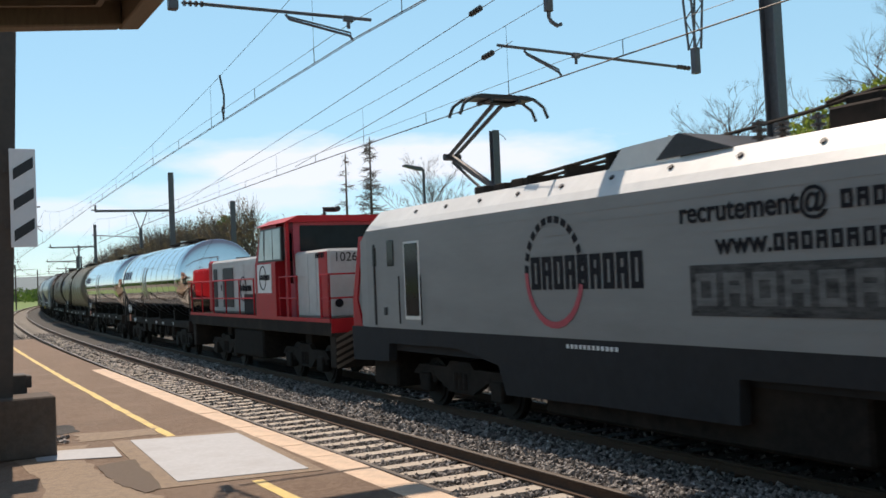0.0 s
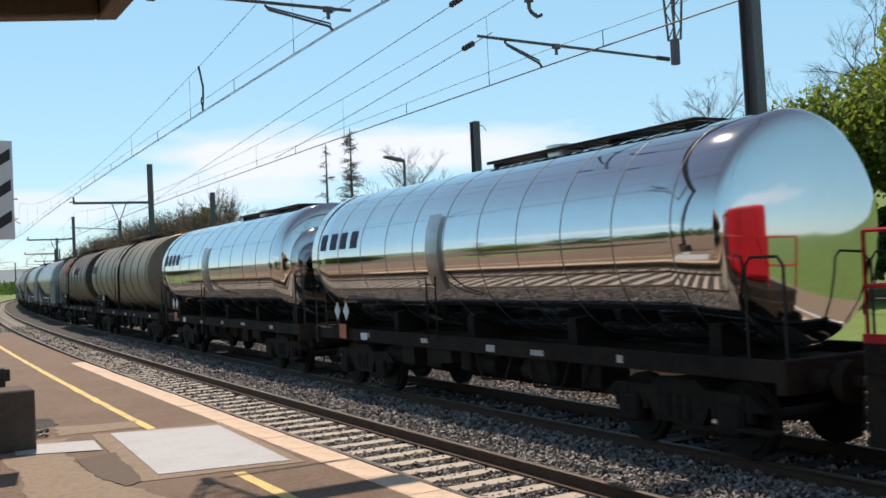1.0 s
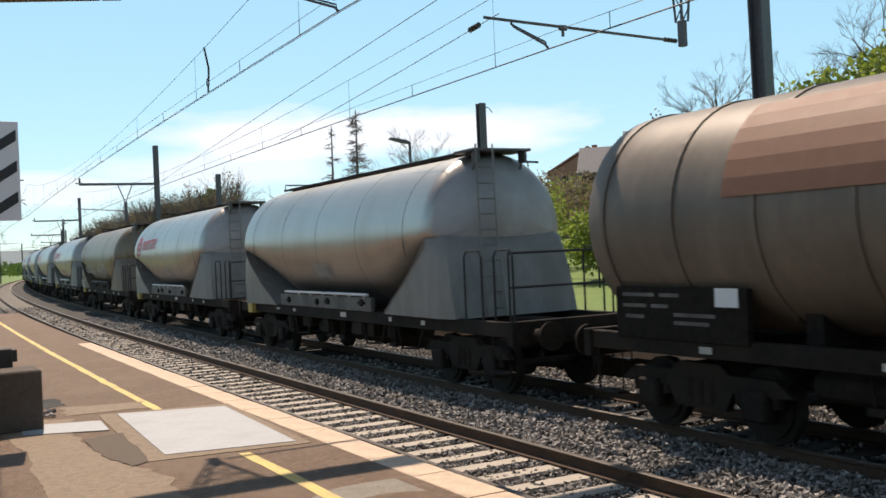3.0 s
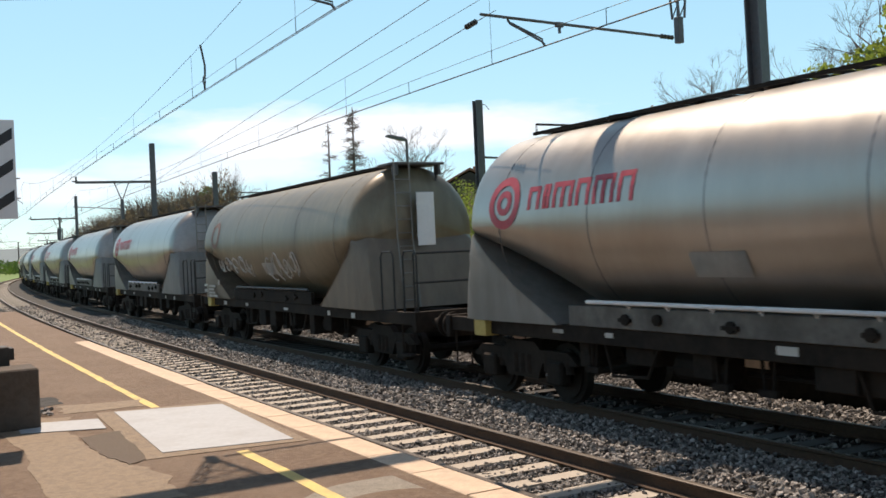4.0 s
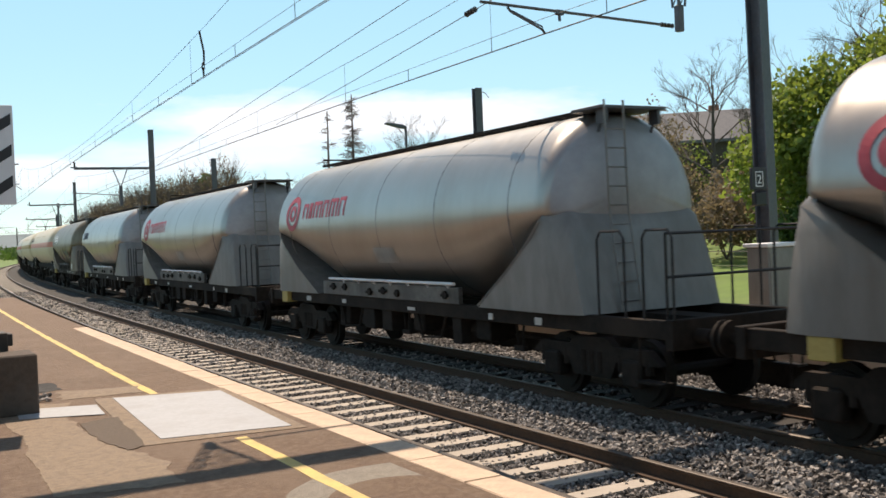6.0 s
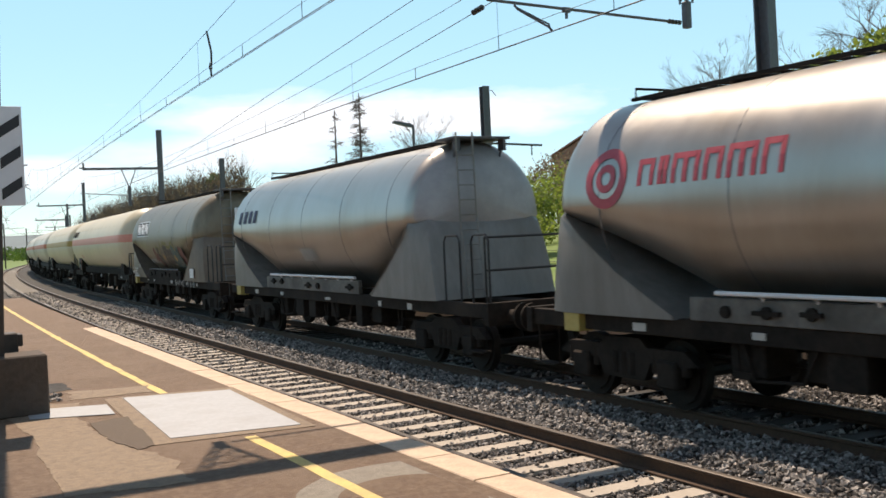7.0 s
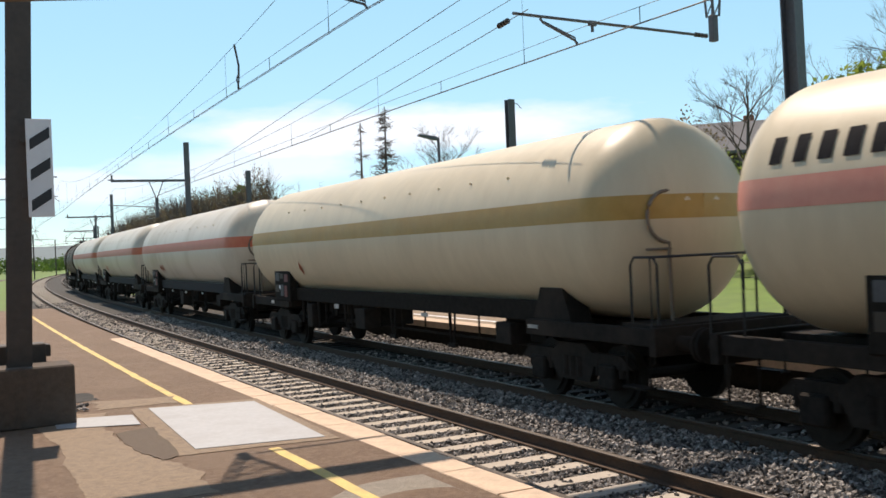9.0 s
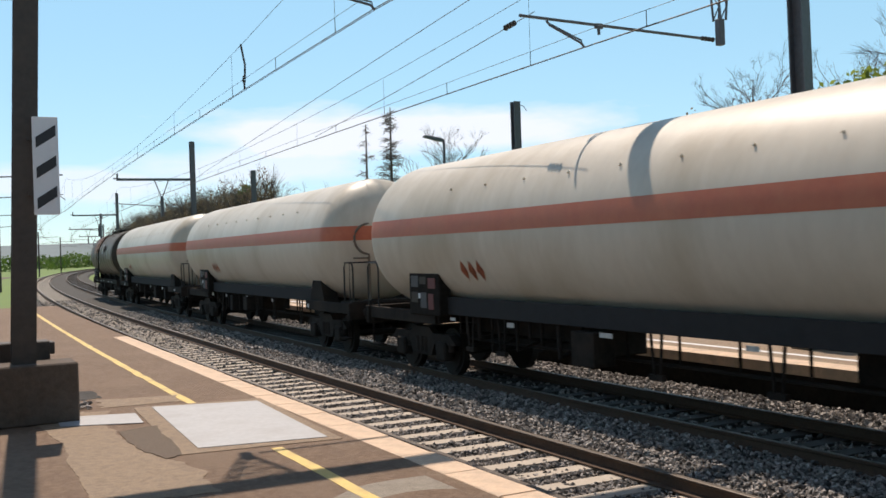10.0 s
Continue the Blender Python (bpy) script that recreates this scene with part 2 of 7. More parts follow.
M_WINDOW = stuff("dark_cab_glass", (0.010, 0.013, 0.015), (0.017, 0.021, 0.024), 3, 0.08, bump=0, spec=0.1)
M_CABGLASS = stuff("pale_cab_glass", (0.22, 0.30, 0.32), (0.30, 0.38, 0.40), 2, 0.05, bump=0)
M_RUBBER = stuff("black_rubber", (0.015, 0.015, 0.015), (0.03, 0.03, 0.03), 20, 0.8)
M_HAZARD = stuff("hazard_yellow", (0.40, 0.30, 0.08), (0.50, 0.38, 0.12), 14, 0.6)
M_FENCE = stuff("black_railing", (0.012, 0.012, 0.013), (0.025, 0.025, 0.027), 20, 0.5, 0.2)
M_SIGN = stuff("sign_white", (0.70, 0.70, 0.72), (0.76, 0.76, 0.78), 9, 0.6, bump=0, stain=(0.6, 0.6, 0.6), amount=0.4)
M_SIGNBLACK = stuff("sign_black", (0.02, 0.02, 0.022), (0.035, 0.035, 0.04), 9, 0.6, bump=0)
M_CANOPY = stuff("canopy_boards", (0.145, 0.118, 0.085), (0.21, 0.175, 0.132), 8, 0.75, stain=(0.15, 0.12, 0.09), amount=0.5, stretch=(4, 0.3, 1))
M_CANOPYEDGE = stuff("canopy_fascia", (0.10, 0.08, 0.06), (0.15, 0.12, 0.09), 10, 0.7)
M_RENDERWALL = stuff("station_render", (0.52, 0.45, 0.34), (0.60, 0.53, 0.42), 6, 0.85, stain=(0.42, 0.36, 0.28), amount=0.5)
M_TILE = stuff("clay_roof", (0.24, 0.10, 0.06), (0.34, 0.16, 0.10), 5, 0.85, stain=(0.2, 0.12, 0.09), amount=0.5)
M_SLATE = stuff("grey_roof", (0.10, 0.10, 0.11), (0.16, 0.155, 0.16), 5, 0.8)
M_BARK = stuff("bark", (0.075, 0.06, 0.05), (0.13, 0.105, 0.085), 16, 0.9, bump=0.6)
M_TWIG = stuff("bare_twigs", (0.09, 0.07, 0.06), (0.15, 0.12, 0.105), 8, 0.9, bump=0)


def leafy(name, c1, c2):
    m = stuff(name, c1, c2, 2.0, 0.65, bump=0, island=0.45)
    b = m.node_tree.nodes["Principled BSDF"]
    tr = m.node_tree.nodes.new("ShaderNodeBsdfTranslucent")
    tr.inputs["Color"].default_value = (c2[0] * 2.2, c2[1] * 2.2, c2[2] * 1.5, 1)
    ms = m.node_tree.nodes.new("ShaderNodeMixShader")
    ms.inputs[0].default_value = 0.4
    m.node_tree.links.new(b.outputs[0], ms.inputs[1])
    m.node_tree.links.new(tr.outputs[0], ms.inputs[2])
    m.node_tree.links.new(ms.outputs[0], m.node_tree.nodes["Material Output"].inputs["Surface"])
    return m


M_LEAF = leafy("spring_leaves", (0.085, 0.125, 0.022), (0.15, 0.195, 0.045))
M_LEAFDARK = leafy("dark_leaves", (0.03, 0.06, 0.015), (0.05, 0.09, 0.022))
M_LEAFYELLOW = leafy("yellow_bloom", (0.22, 0.20, 0.03), (0.32, 0.28, 0.04))
M_BRUSH = leafy("brown_brush", (0.085, 0.066, 0.053), (0.125, 0.099, 0.08))


# ---- mesh helpers ----
R_TRACK, X_RAIL = 1250.0, 5.406


def spot(off, s, z=0.0):
    """A point off metres to the right of the platform-side rail, s metres along the curve."""
    th, r = s / R_TRACK, R_TRACK - off
    return Vector((X_RAIL + R_TRACK - r * math.cos(th), r * math.sin(th), z))


def stand(off, s, z=0.0, turn=0.0):
    """A pose on the curve whose local y axis runs along the track."""
    p = spot(off, s, z)
    return pose(p.x, p.y, p.z, 0, 0, turn - math.degrees(s / R_TRACK))


def link(name, bm, material, parent=None, label="", smooth=False):
    me = bpy.data.meshes.new(name)
    bm.to_mesh(me)
    bm.free()
    for m in (material if isinstance(material, (list, tuple)) else [material]):
        me.materials.append(m)
    if smooth:
        me.polygons.foreach_set("use_smooth", [True] * len(me.polygons))
        me.set_sharp_from_angle(angle=radians(38))
    ob = new(name, me)
    ob.parent = parent
    if label:
        tagged(ob, label)
    return ob


part = link


def empty(name, m, label="", category="", group="", kind=""):
    ob = new(name)
    ob.empty_display_size = 0.2
    ob.matrix_basis = m
    return tagged(ob, label, category, group, kind)


def box(bm, x0, x1, y0, y1, z0, z1, bevel=0.0, mi=0):
    vs = [bm.verts.new((x, y, z)) for z in (z0, z1) for y in (y0, y1) for x in (x0, x1)]
    fs = [bm.faces.new([vs[i] for i in q]) for q in ((0, 2, 3, 1), (4, 5, 7, 6), (0, 1, 5, 4), (2, 6, 7, 3), (0, 4, 6, 2), (1, 3, 7, 5))]
    for f in fs:
        f.material_index = mi
    if bevel:
        bmesh.ops.bevel(bm, geom=list({e for f in fs for e in f.edges}), offset=bevel, segments=1, affect="EDGES", material=-1)
    return bm


def prism(bm, pts, axis, a, b, mi=0):
    """Extrude a closed outline of 2D points along an axis from a to b."""
    def v(p, h):
        return {"x": (h, p[0], p[1]), "y": (p[0], h, p[1]), "z": (p[0], p[1], h)}[axis]
    lo, hi = [bm.verts.new(v(p, a)) for p in pts], [bm.verts.new(v(p, b)) for p in pts]
    n = len(pts)
    fs = [bm.faces.new(lo[::-1]), bm.faces.new(hi)] + [bm.faces.new((lo[i], lo[(i + 1) % n], hi[(i + 1) % n], hi[i])) for i in range(n)]
    for f in fs:
        f.material_index = mi
    bmesh.ops.recalc_face_normals(bm, faces=fs)
    return bm


def tube(bm, pts, r, n=6, mi=0, r2=None):
    """A round rod along points; r2 tapers it."""
    pts = [Vector(p) for p in pts]
    rings = []
    for i, p in enumerate(pts):
        d = (pts[min(i + 1, len(pts) - 1)] - pts[max(i - 1, 0)]).normalized()
        u = d.orthogonal().normalized() if abs(d.z) > 0.95 else d.cross(Vector((0, 0, 1))).normalized()
        w = d.cross(u)
        q = r if r2 is None else r + (r2 - r) * i / max(1, len(pts) - 1)
        rings.append([bm.verts.new(p + q * (u * math.cos(k * math.tau / n) + w * math.sin(k * math.tau / n))) for k in range(n)])
    fs = []
    for a, b in zip(rings, rings[1:]):
        fs += [bm.faces.new((a[k], a[(k + 1) % n], b[(k + 1) % n], b[k])) for k in range(n)]
    fs += [bm.faces.new(rings[0][::-1]), bm.faces.new(rings[-1])]
    for f in fs:
        f.material_index = mi
    return bm


def loft(bm, sections, cap=True, mi=0):
    rings = [[bm.verts.new(p) for p in s] for s in sections]
    n = len(rings[0])
    fs = []
    for a, b in zip(rings, rings[1:]):
        fs += [bm.faces.new((a[k], a[(k + 1) % n], b[(k + 1) % n], b[k])) for k in range(n)]
    if cap:
        fs += [bm.faces.new(rings[0][::-1]), bm.faces.new(rings[-1])]
    for f in fs:
        f.material_index = mi
    bmesh.ops.recalc_face_normals(bm, faces=fs)
    return bm


def sweep(profile, s0, s1, step, off, z=0.0):
    """A profile of (side, height) points carried along the curve."""
    bm = bmesh.new()
    n = max(2, int(abs(s1 - s0) / step) + 1)
    secs = [[spot(off + p[0], s, z + p[1]) for p in profile] for s in np.linspace(s0, s1, n)]
    return loft(bm, secs)


def B():
    return bmesh.new()


# ---- setting: ground, track, platforms ----
PLAT = 0.40
OPP = 0.43


def hill(x, y):
    """Height of the ground: level by the tracks, a bank and a hill on the far side."""
    th = math.atan2(y, X_RAIL + R_TRACK - x)
    off = R_TRACK - math.hypot(x - X_RAIL - R_TRACK, y)
    if off < 11:
        h = 0.0
    else:
        h = min(off - 11, 22) * 0.085 + max(0, min(off - 33, 70)) * 0.16 + max(0, off - 103) * 0.03
        s = th * R_TRACK
        h *= max(0.0, min(1.0, (150 - s) / 90)) * max(0.12, min(1.0, (s + 60) / 60))
    return -0.55 + h


def build_ground():
    bm = B()
    xs = [-3000, -1200, -500, -200, -100, -60, -40, -25] + [-15 + 5 * i for i in range(0, 30)] + [145, 170, 220, 300, 500, 1000, 1800, 3000]
    ys = [-3000, -1200, -500, -250, -150, -100, -60, -30] + [-15 + 6 * i for i in range(0, 40)] + [250, 300, 400, 600, 1000, 2000, 3500]
    grid = [[bm.verts.new((x, y, hill(x, y) + (noise.noise((x * 0.07, y * 0.07, 0)) * 0.25 if 17 < x < 200 else 0))) for x in xs] for y in ys]
    for a, b in zip(grid, grid[1:]):
        for i in range(len(xs) - 1):
            bm.faces.new((a[i], a[i + 1], b[i + 1], b[i]))
    return tagged(link("ground", bm, M_GRASS, smooth=True), "green spring grass beside the railway, rising to a hill", "ground", kind="structure")


build_ground()

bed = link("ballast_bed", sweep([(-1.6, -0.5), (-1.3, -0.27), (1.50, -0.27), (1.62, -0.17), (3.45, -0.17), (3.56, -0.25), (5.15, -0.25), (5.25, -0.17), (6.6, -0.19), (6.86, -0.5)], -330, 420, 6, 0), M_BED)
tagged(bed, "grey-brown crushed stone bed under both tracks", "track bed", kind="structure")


yard = B()
box(yard, -75, -11.2, -120, 48, -0.8, PLAT - 0.03)
tagged(link("gravel_yard", sweep([(-80, -0.9), (-8.6, -0.9), (-8.6, -0.5), (-80, -0.5)], 48.2, 230, 6, 0), M_PATCH), "brown gravel yard beyond the platform end", "yard", kind="structure")
tagged(link("station_yard", yard, M_ASPHALT), "brown asphalt station yard behind the platform", "yard", kind="structure")


def build_rail(off):
    prof = [(-0.075, -0.172), (0.075, -0.172), (0.075, -0.155), (0.012, -0.135), (0.010, -0.05), (0.036, -0.035), (0.036, -0.008), (0.026, 0.0), (-0.026, 0.0), (-0.036, -0.008), (-0.036, -0.035), (-0.010, -0.05), (-0.012, -0.135), (-0.075, -0.155)]
    bm = sweep(prof, -330, 420, 3, off)
    for f in bm.faces:
        c = f.calc_center_median()
        if c.z > -0.006 and len(f.verts) == 4:
            f.material_index = 1
    return tagged(link("rail", bm, [M_RAIL, M_RAILTOP]), "rusty steel rail with a bright worn head", "rail", "rails", "structure")


for o in (0.0, 1.505, 3.6, 5.105):
    build_rail(o)


def sleeper_mesh(mat):
    bm = B()
    prof = [(-0.145, -0.21), (0.145, -0.21), (0.125, -0.012), (-0.125, -0.012)]
    loft(bm, [[(x, p[0], -0.172 + p[1] + (0.0 if abs(x) > 0.45 else -0.03)) for p in prof] for x in (-1.25, -0.5, 0.5, 1.25)])
    me = bpy.data.meshes.new("sleeper")
    bm.to_mesh(me)
    bm.free()
    me.materials.append(mat)
    return me
S_SLEEPER = 13.83      # one sleeper's middle; the others follow every 0.6 m
for ax, name in ((0.7525, "near"), (4.3525, "far")):
    # the far row takes the darkened copy of the sleeper concrete
    shape = sleeper_mesh(M_SLEEPER if name == "near" else M_SHADESLEEPER)
    sl0 = tagged(new("sleepers_row"), "concrete sleepers of the %s" % ("platform track" if name == "near" else "through track"), "sleepers", kind="structure")
    for i in range(-19, 70 if name == "near" else 40):
        ob = new("sleeper", shape)
        ob.parent = sl0
        ob.matrix_basis = stand(ax, S_SLEEPER + 0.6 * i, 0, random.uniform(-0.6, 0.6))
    far = B()
    for i in list(range(-480, -19)) + list(range(70 if name == "near" else 40, 560)):
        m = stand(ax, S_SLEEPER + 0.6 * i)
        pts = [m @ Vector((x, y, z)) for z in (-0.3, -0.185) for y in (-0.13, 0.13) for x in (-1.25, 1.25)]
        vs = [far.verts.new(p) for p in pts]
        for q in ((4, 5, 7, 6), (0, 1, 5, 4), (2, 6, 7, 3), (0, 4, 6, 2), (1, 3, 7, 5)):
            far.faces.new([vs[j] for j in q])
    tagged(link("distant_sleepers", far, M_SLEEPER if name == "near" else M_SHADESLEEPER, sl0), kind="stuff")


def stone_shapes(n=10):
    rng = random.Random(4)
    out = []
    for _ in range(n):
        bm = B()
        for i in range(9):          # broken stone: the hull of a few random corners
            d = Vector((rng.gauss(0, 1), rng.gauss(0, 1), rng.gauss(0, 0.7))).normalized()
            bm.verts.new((d.x * rng.uniform(0.8, 1.35), d.y * rng.uniform(0.7, 1.1), d.z * rng.uniform(0.65, 1.0)))
        hull = bmesh.ops.convex_hull(bm, input=bm.verts[:])
        bmesh.ops.delete(bm, geom=list({g for g in hull["geom_interior"] + hull["geom_unused"] if isinstance(g, bmesh.types.BMVert)}), context="VERTS")
        bmesh.ops.triangulate(bm, faces=bm.faces)
        bmesh.ops.recalc_face_normals(bm, faces=bm.faces)
        bm.verts.index_update()
        out.append((np.array([v.co[:] for v in bm.verts]), np.array([[v.index for v in f.verts] for f in bm.faces])))
        bm.free()
    return out


STONES = stone_shapes()


def scatter_stones(name, label, zones):
    """Ballast stones laid on the bed; zones: off0, off1, s0, s1, stones per square metre, size, skip sleepers."""
    rng = np.random.RandomState(7)
    V, F, base = [], [], 0
    for o0, o1, s0, s1, dens, size, axis in zones:
        n = int((o1 - o0) * (s1 - s0) * dens)
        for off, s, r, k, a, b, c in zip(rng.uniform(o0, o1, n), rng.uniform(s0, s1, n), rng.uniform(0.65, 1.3, n) * size, rng.randint(0, len(STONES), n), rng.uniform(0, 6.28, n), rng.uniform(0, 6.28, n), rng.uniform(-0.03, 0.05, n)):
            z = (-0.215 if axis else -0.165) + c
            if axis:
                ph = ((s - S_SLEEPER + 0.3) % 0.6) - 0.3
                if abs(ph) < 0.15 and abs(off - axis) < 1.27:
                    if rng.uniform() > 0.05:
                        continue
                    z = -0.18
                z = min(z, -0.185)
            elif off > 6.6:
                z -= (off - 6.6) * 0.45
            v, f = STONES[k]
            ca, sa, cb, sb = math.cos(a), math.sin(a), math.cos(b), math.sin(b)
            m = np.array([[ca, -sa, 0], [sa, ca, 0], [0, 0, 1]]) @ np.array([[1, 0, 0], [0, cb, -sb], [0, sb, cb]])
            p = spot(off, s, z)
            V.append((v * r) @ m.T + np.array(p[:]))
            F.append(f + base)
            base += len(v)
    V, F = np.concatenate(V), np.concatenate(F)
    me = bpy.data.meshes.new(name)
    me.from_pydata(V.tolist(), [], F.tolist())
    me.materials.append(M_BALLAST)
    return tagged(new(name, me), label, "ballast", kind="stuff")


scatter_stones("ballast_stones", "loose grey crushed ballast stones between and beside the rails", [
    (1.6, 3.5, 4, 14, 760, 0.034, 0), (1.6, 3.5, 14, 26, 560, 0.038, 0), (1.6, 3.5, 26, 50, 200, 0.05, 0),
    (-0.65, 1.45, 4, 20, 620, 0.031, 0.7525), (-0.65, 1.45, 20, 36, 190, 0.042, 0.7525), (-0.65, 1.45, 36, 70, 70, 0.06, 0.7525),
    (5.2, 6.8, 3, 24, 420, 0.034, 0), (5.2, 6.8, 24, 40, 130, 0.055, 0),
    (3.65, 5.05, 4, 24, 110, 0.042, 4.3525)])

# near platform
EDGE = -0.93
plat = link("platform", sweep([(-16, -0.5), (-0.98, -0.5), (-0.98, PLAT - 0.04), (EDGE - 0.37, PLAT - 0.04), (EDGE - 0.37, PLAT), (-16, PLAT)], -60, 27.3, 2, 0), M_ASPHALT)
tagged(plat, "worn brown asphalt station platform with patches", "platform", kind="structure")
plat2 = link("platform", sweep([(-9, -0.5), (EDGE - 0.03, -0.5), (EDGE - 0.03, PLAT), (-9, PLAT)], 27.3, 49, 2, 0), M_ASPHALT)
tagged(plat2, "plain asphalt end of the station platform", "platform", kind="structure")


def coping():
    s, i = -8.0, 0
    rng = random.Random(2)
    while s < 27.2:
        L = min(rng.choice((0.98, 1.0, 1.02)), 27.3 - s)
        bm = B()
        w = EDGE - 0.37 + 0.004
        box(bm, -0.185, 0.185, 0.006, L - 0.006, -0.16, 0.0, 0.012)
        for v in bm.verts:
            v.co.x += rng.uniform(-0.012, 0.012)
            v.co.y += rng.uniform(-0.007, 0.007)
        ob = link("coping_stone", bm, M_COPING, plat)
        ob.matrix_basis = stand(EDGE - 0.183, s, PLAT + rng.uniform(-0.002, 0.006), rng.uniform(-0.25, 0.25))
        s += L


coping()


def strip(name, material, o0, o1, s0, s1, z, label, parent=None, wob=0.0, n=24):
    """A thin laid sheet on the platform with slightly ragged edges."""
    bm = B()
    rows = []
    for i, s in enumerate(np.linspace(s0, s1, n)):
        a, b = [wob * noise.noise((s * 1.7, o0 * 3 + j, 2.0)) for j in (0, 5)]
        rows.append([bm.verts.new(spot(o0 + a, s, z)), bm.verts.new(spot(o1 + b, s, z))])
    for p, q in zip(rows, rows[1:]):
        bm.faces.new((p[0], p[1], q[1], q[0]))
    r = bmesh.ops.extrude_face_region(bm, geom=bm.faces[:])
    for v in [g for g in r["geom"] if isinstance(g, bmesh.types.BMVert)]:
        v.co.z += 0.004
    bmesh.ops.recalc_face_normals(bm, faces=bm.faces)
    return tagged(link(name, bm, material, parent), label, "marking" if not parent else "", kind="structure" if not parent else "")


strip("yellow_line", M_YELLOW, -2.27, -2.15, 13.85, 48.5, PLAT, "worn yellow safety line painted on the platform", wob=0.03, n=70)
strip("yellow_line", M_YELLOW, -2.25, -2.13, -8, 10.1, PLAT, "worn yellow safety line painted on the platform", wob=0.02, n=50)


def sheet(name, pts, z, material, label, thick=0.004):
    bm = B()
    prism(bm, pts, "z", z, z + thick)
    return tagged(link(name, bm, material), label, "paving", kind="structure")


def ragged(pts, amp, n=7, seed=1):
    rng = random.Random(seed)
    out = []
    for a, b in zip(pts, pts[1:] + pts[:1]):
        for i in range(n):
            t = i / n
            out.append((a[0] + (b[0] - a[0]) * t + rng.uniform(-amp, amp) * (i > 0), a[1] + (b[1] - a[1]) * t + rng.uniform(-amp, amp) * (i > 0)))
    return out


sheet("slab_surround", ragged([(2.50, 14.05), (4.2, 13.75), (4.02, 10.15), (2.30, 10.35)], 0.012, 6, 3), PLAT + 0.003, M_SCREED, "grey concrete surround of a platform cover slab")
sheet("white_slab", [(2.72, 13.91), (4.08, 13.48), (3.91, 10.32), (2.54, 10.58)], PLAT + 0.008, M_WHITE_SLAB, "large white-painted cover slab set in the platform", 0.006)
sheet("white_slab", [(1.48, 13.81), (2.43, 13.49), (2.37, 12.64), (1.44, 13.03)], PLAT + 0.008, M_WHITE_SLAB, "small white-painted cover slab set in the platform", 0.006)
sheet("worn_paving", ragged(ragged([(1.2, 14.4), (2.2, 14.0), (1.95, 12.5), (2.0, 11.0), (2.3, 9.6), (2.25, 8.5), (1.2, 8.7), (1.3, 11.5)], 0.05, 7, 5), 0.014, 5, 15), PLAT, M_SCREED, "light worn screed exposed where the asphalt has gone")
sheet("worn_paving", ragged([(2.2, 15.2), (3.3, 14.9), (3.2, 14.2), (2.1, 14.3)], 0.06, 5, 8), PLAT + 0.0015, M_SCREED, "light worn screed exposed where the asphalt has gone")
sheet("asphalt_patch", ragged(ragged([(2.0, 12.2), (2.46, 12.35), (2.33, 10.4), (2.12, 10.2), (1.98, 11.0)], 0.03, 6, 6), 0.01, 4, 16), PLAT + 0.006, M_PATCH, "dark asphalt repair patch on the platform")
bm = B()
prism(bm, [(min(3.97, 3.70 + (1.04 + 0.012 * math.sin(i * 5.1)) * math.cos(i * math.tau / 48)), 7.02 + (1.04 + 0.012 * math.sin(i * 5.1)) * math.sin(i * math.tau / 48)) for i in range(48) if math.cos(i * math.tau / 48) < 0.42], "z", PLAT - 0.003, PLAT + 0.0024)
tagged(link("concrete_ring", bm, M_RING), "curved grey concrete ring set in the asphalt platform", "paving", kind="structure")

bm = B()
prism(bm, [(min(3.965, 3.57 + 0.62 * math.cos(i * math.tau / 48)), 6.95 + 0.62 * math.sin(i * math.tau / 48)) for i in range(48) if math.cos(i * math.tau / 48) < 0.75], "z", PLAT - 0.002, PLAT + 0.0034)
tagged(link("asphalt_filling", bm, M_ASPHALT), "round asphalt filling inside a concrete ring on the platform", "paving", kind="structure")

for i, (s, o0, o1, w) in enumerate(((20.6, -4.6, -1.3, 0.035), (16.2, -4.4, -1.35, 0.03), (25.5, -4.6, -1.3, 0.03), (33.0, -5.0, -1.0, 0.03))):
    rng = random.Random(s)
    pts = [(o0 + (o1 - o0) * k / 12, s + rng.uniform(-0.05, 0.05) + 0.25 * math.sin(k * 0.5 + i)) for k in range(13)]
    bm = B()
    a = [bm.verts.new(spot(o, q, PLAT + 0.0025)) for o, q in pts]
    b = [bm.verts.new(spot(o, q + w * rng.uniform(0.5, 1.4), PLAT + 0.0025)) for o, q in pts]
    for k in range(12):
        bm.faces.new((a[k], a[k + 1], b[k + 1], b[k]))
    tagged(link("tar_joint", bm, M_PATCH), "dark tar-filled crack across the platform", "paving", kind="structure")

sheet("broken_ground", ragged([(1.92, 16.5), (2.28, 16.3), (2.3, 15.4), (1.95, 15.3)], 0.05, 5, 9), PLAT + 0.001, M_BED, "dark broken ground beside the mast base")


def build_rubble():
    rng = np.random.RandomState(12)
    V, F, base = [], [], 0
    for k in range(34):
        v, f = STONES[k % len(STONES)]
        r = rng.uniform(0.02, 0.05)
        V.append(v * r + np.array([rng.uniform(1.74, 1.99), rng.uniform(14.35, 15.2), PLAT + 0.012 + r * 0.3]))
        F.append(f + base)
        base += len(v)
    me = bpy.data.meshes.new("rubble")
    me.from_pydata(np.concatenate(V).tolist(), [], np.concatenate(F).tolist())
    me.materials.append(M_BALLAST)
    tagged(new("rubble", me), "loose stones and broken concrete beside the mast base", "rubble", kind="stuff")


build_rubble()
# near-black for dark fittings, and for surfaces whose shade is in the colour
M_NEARBLACK = stuff("near_black", (0.012, 0.010, 0.009), (0.028, 0.024, 0.02), 9, 0.95, bump=0.4, spec=0.1)
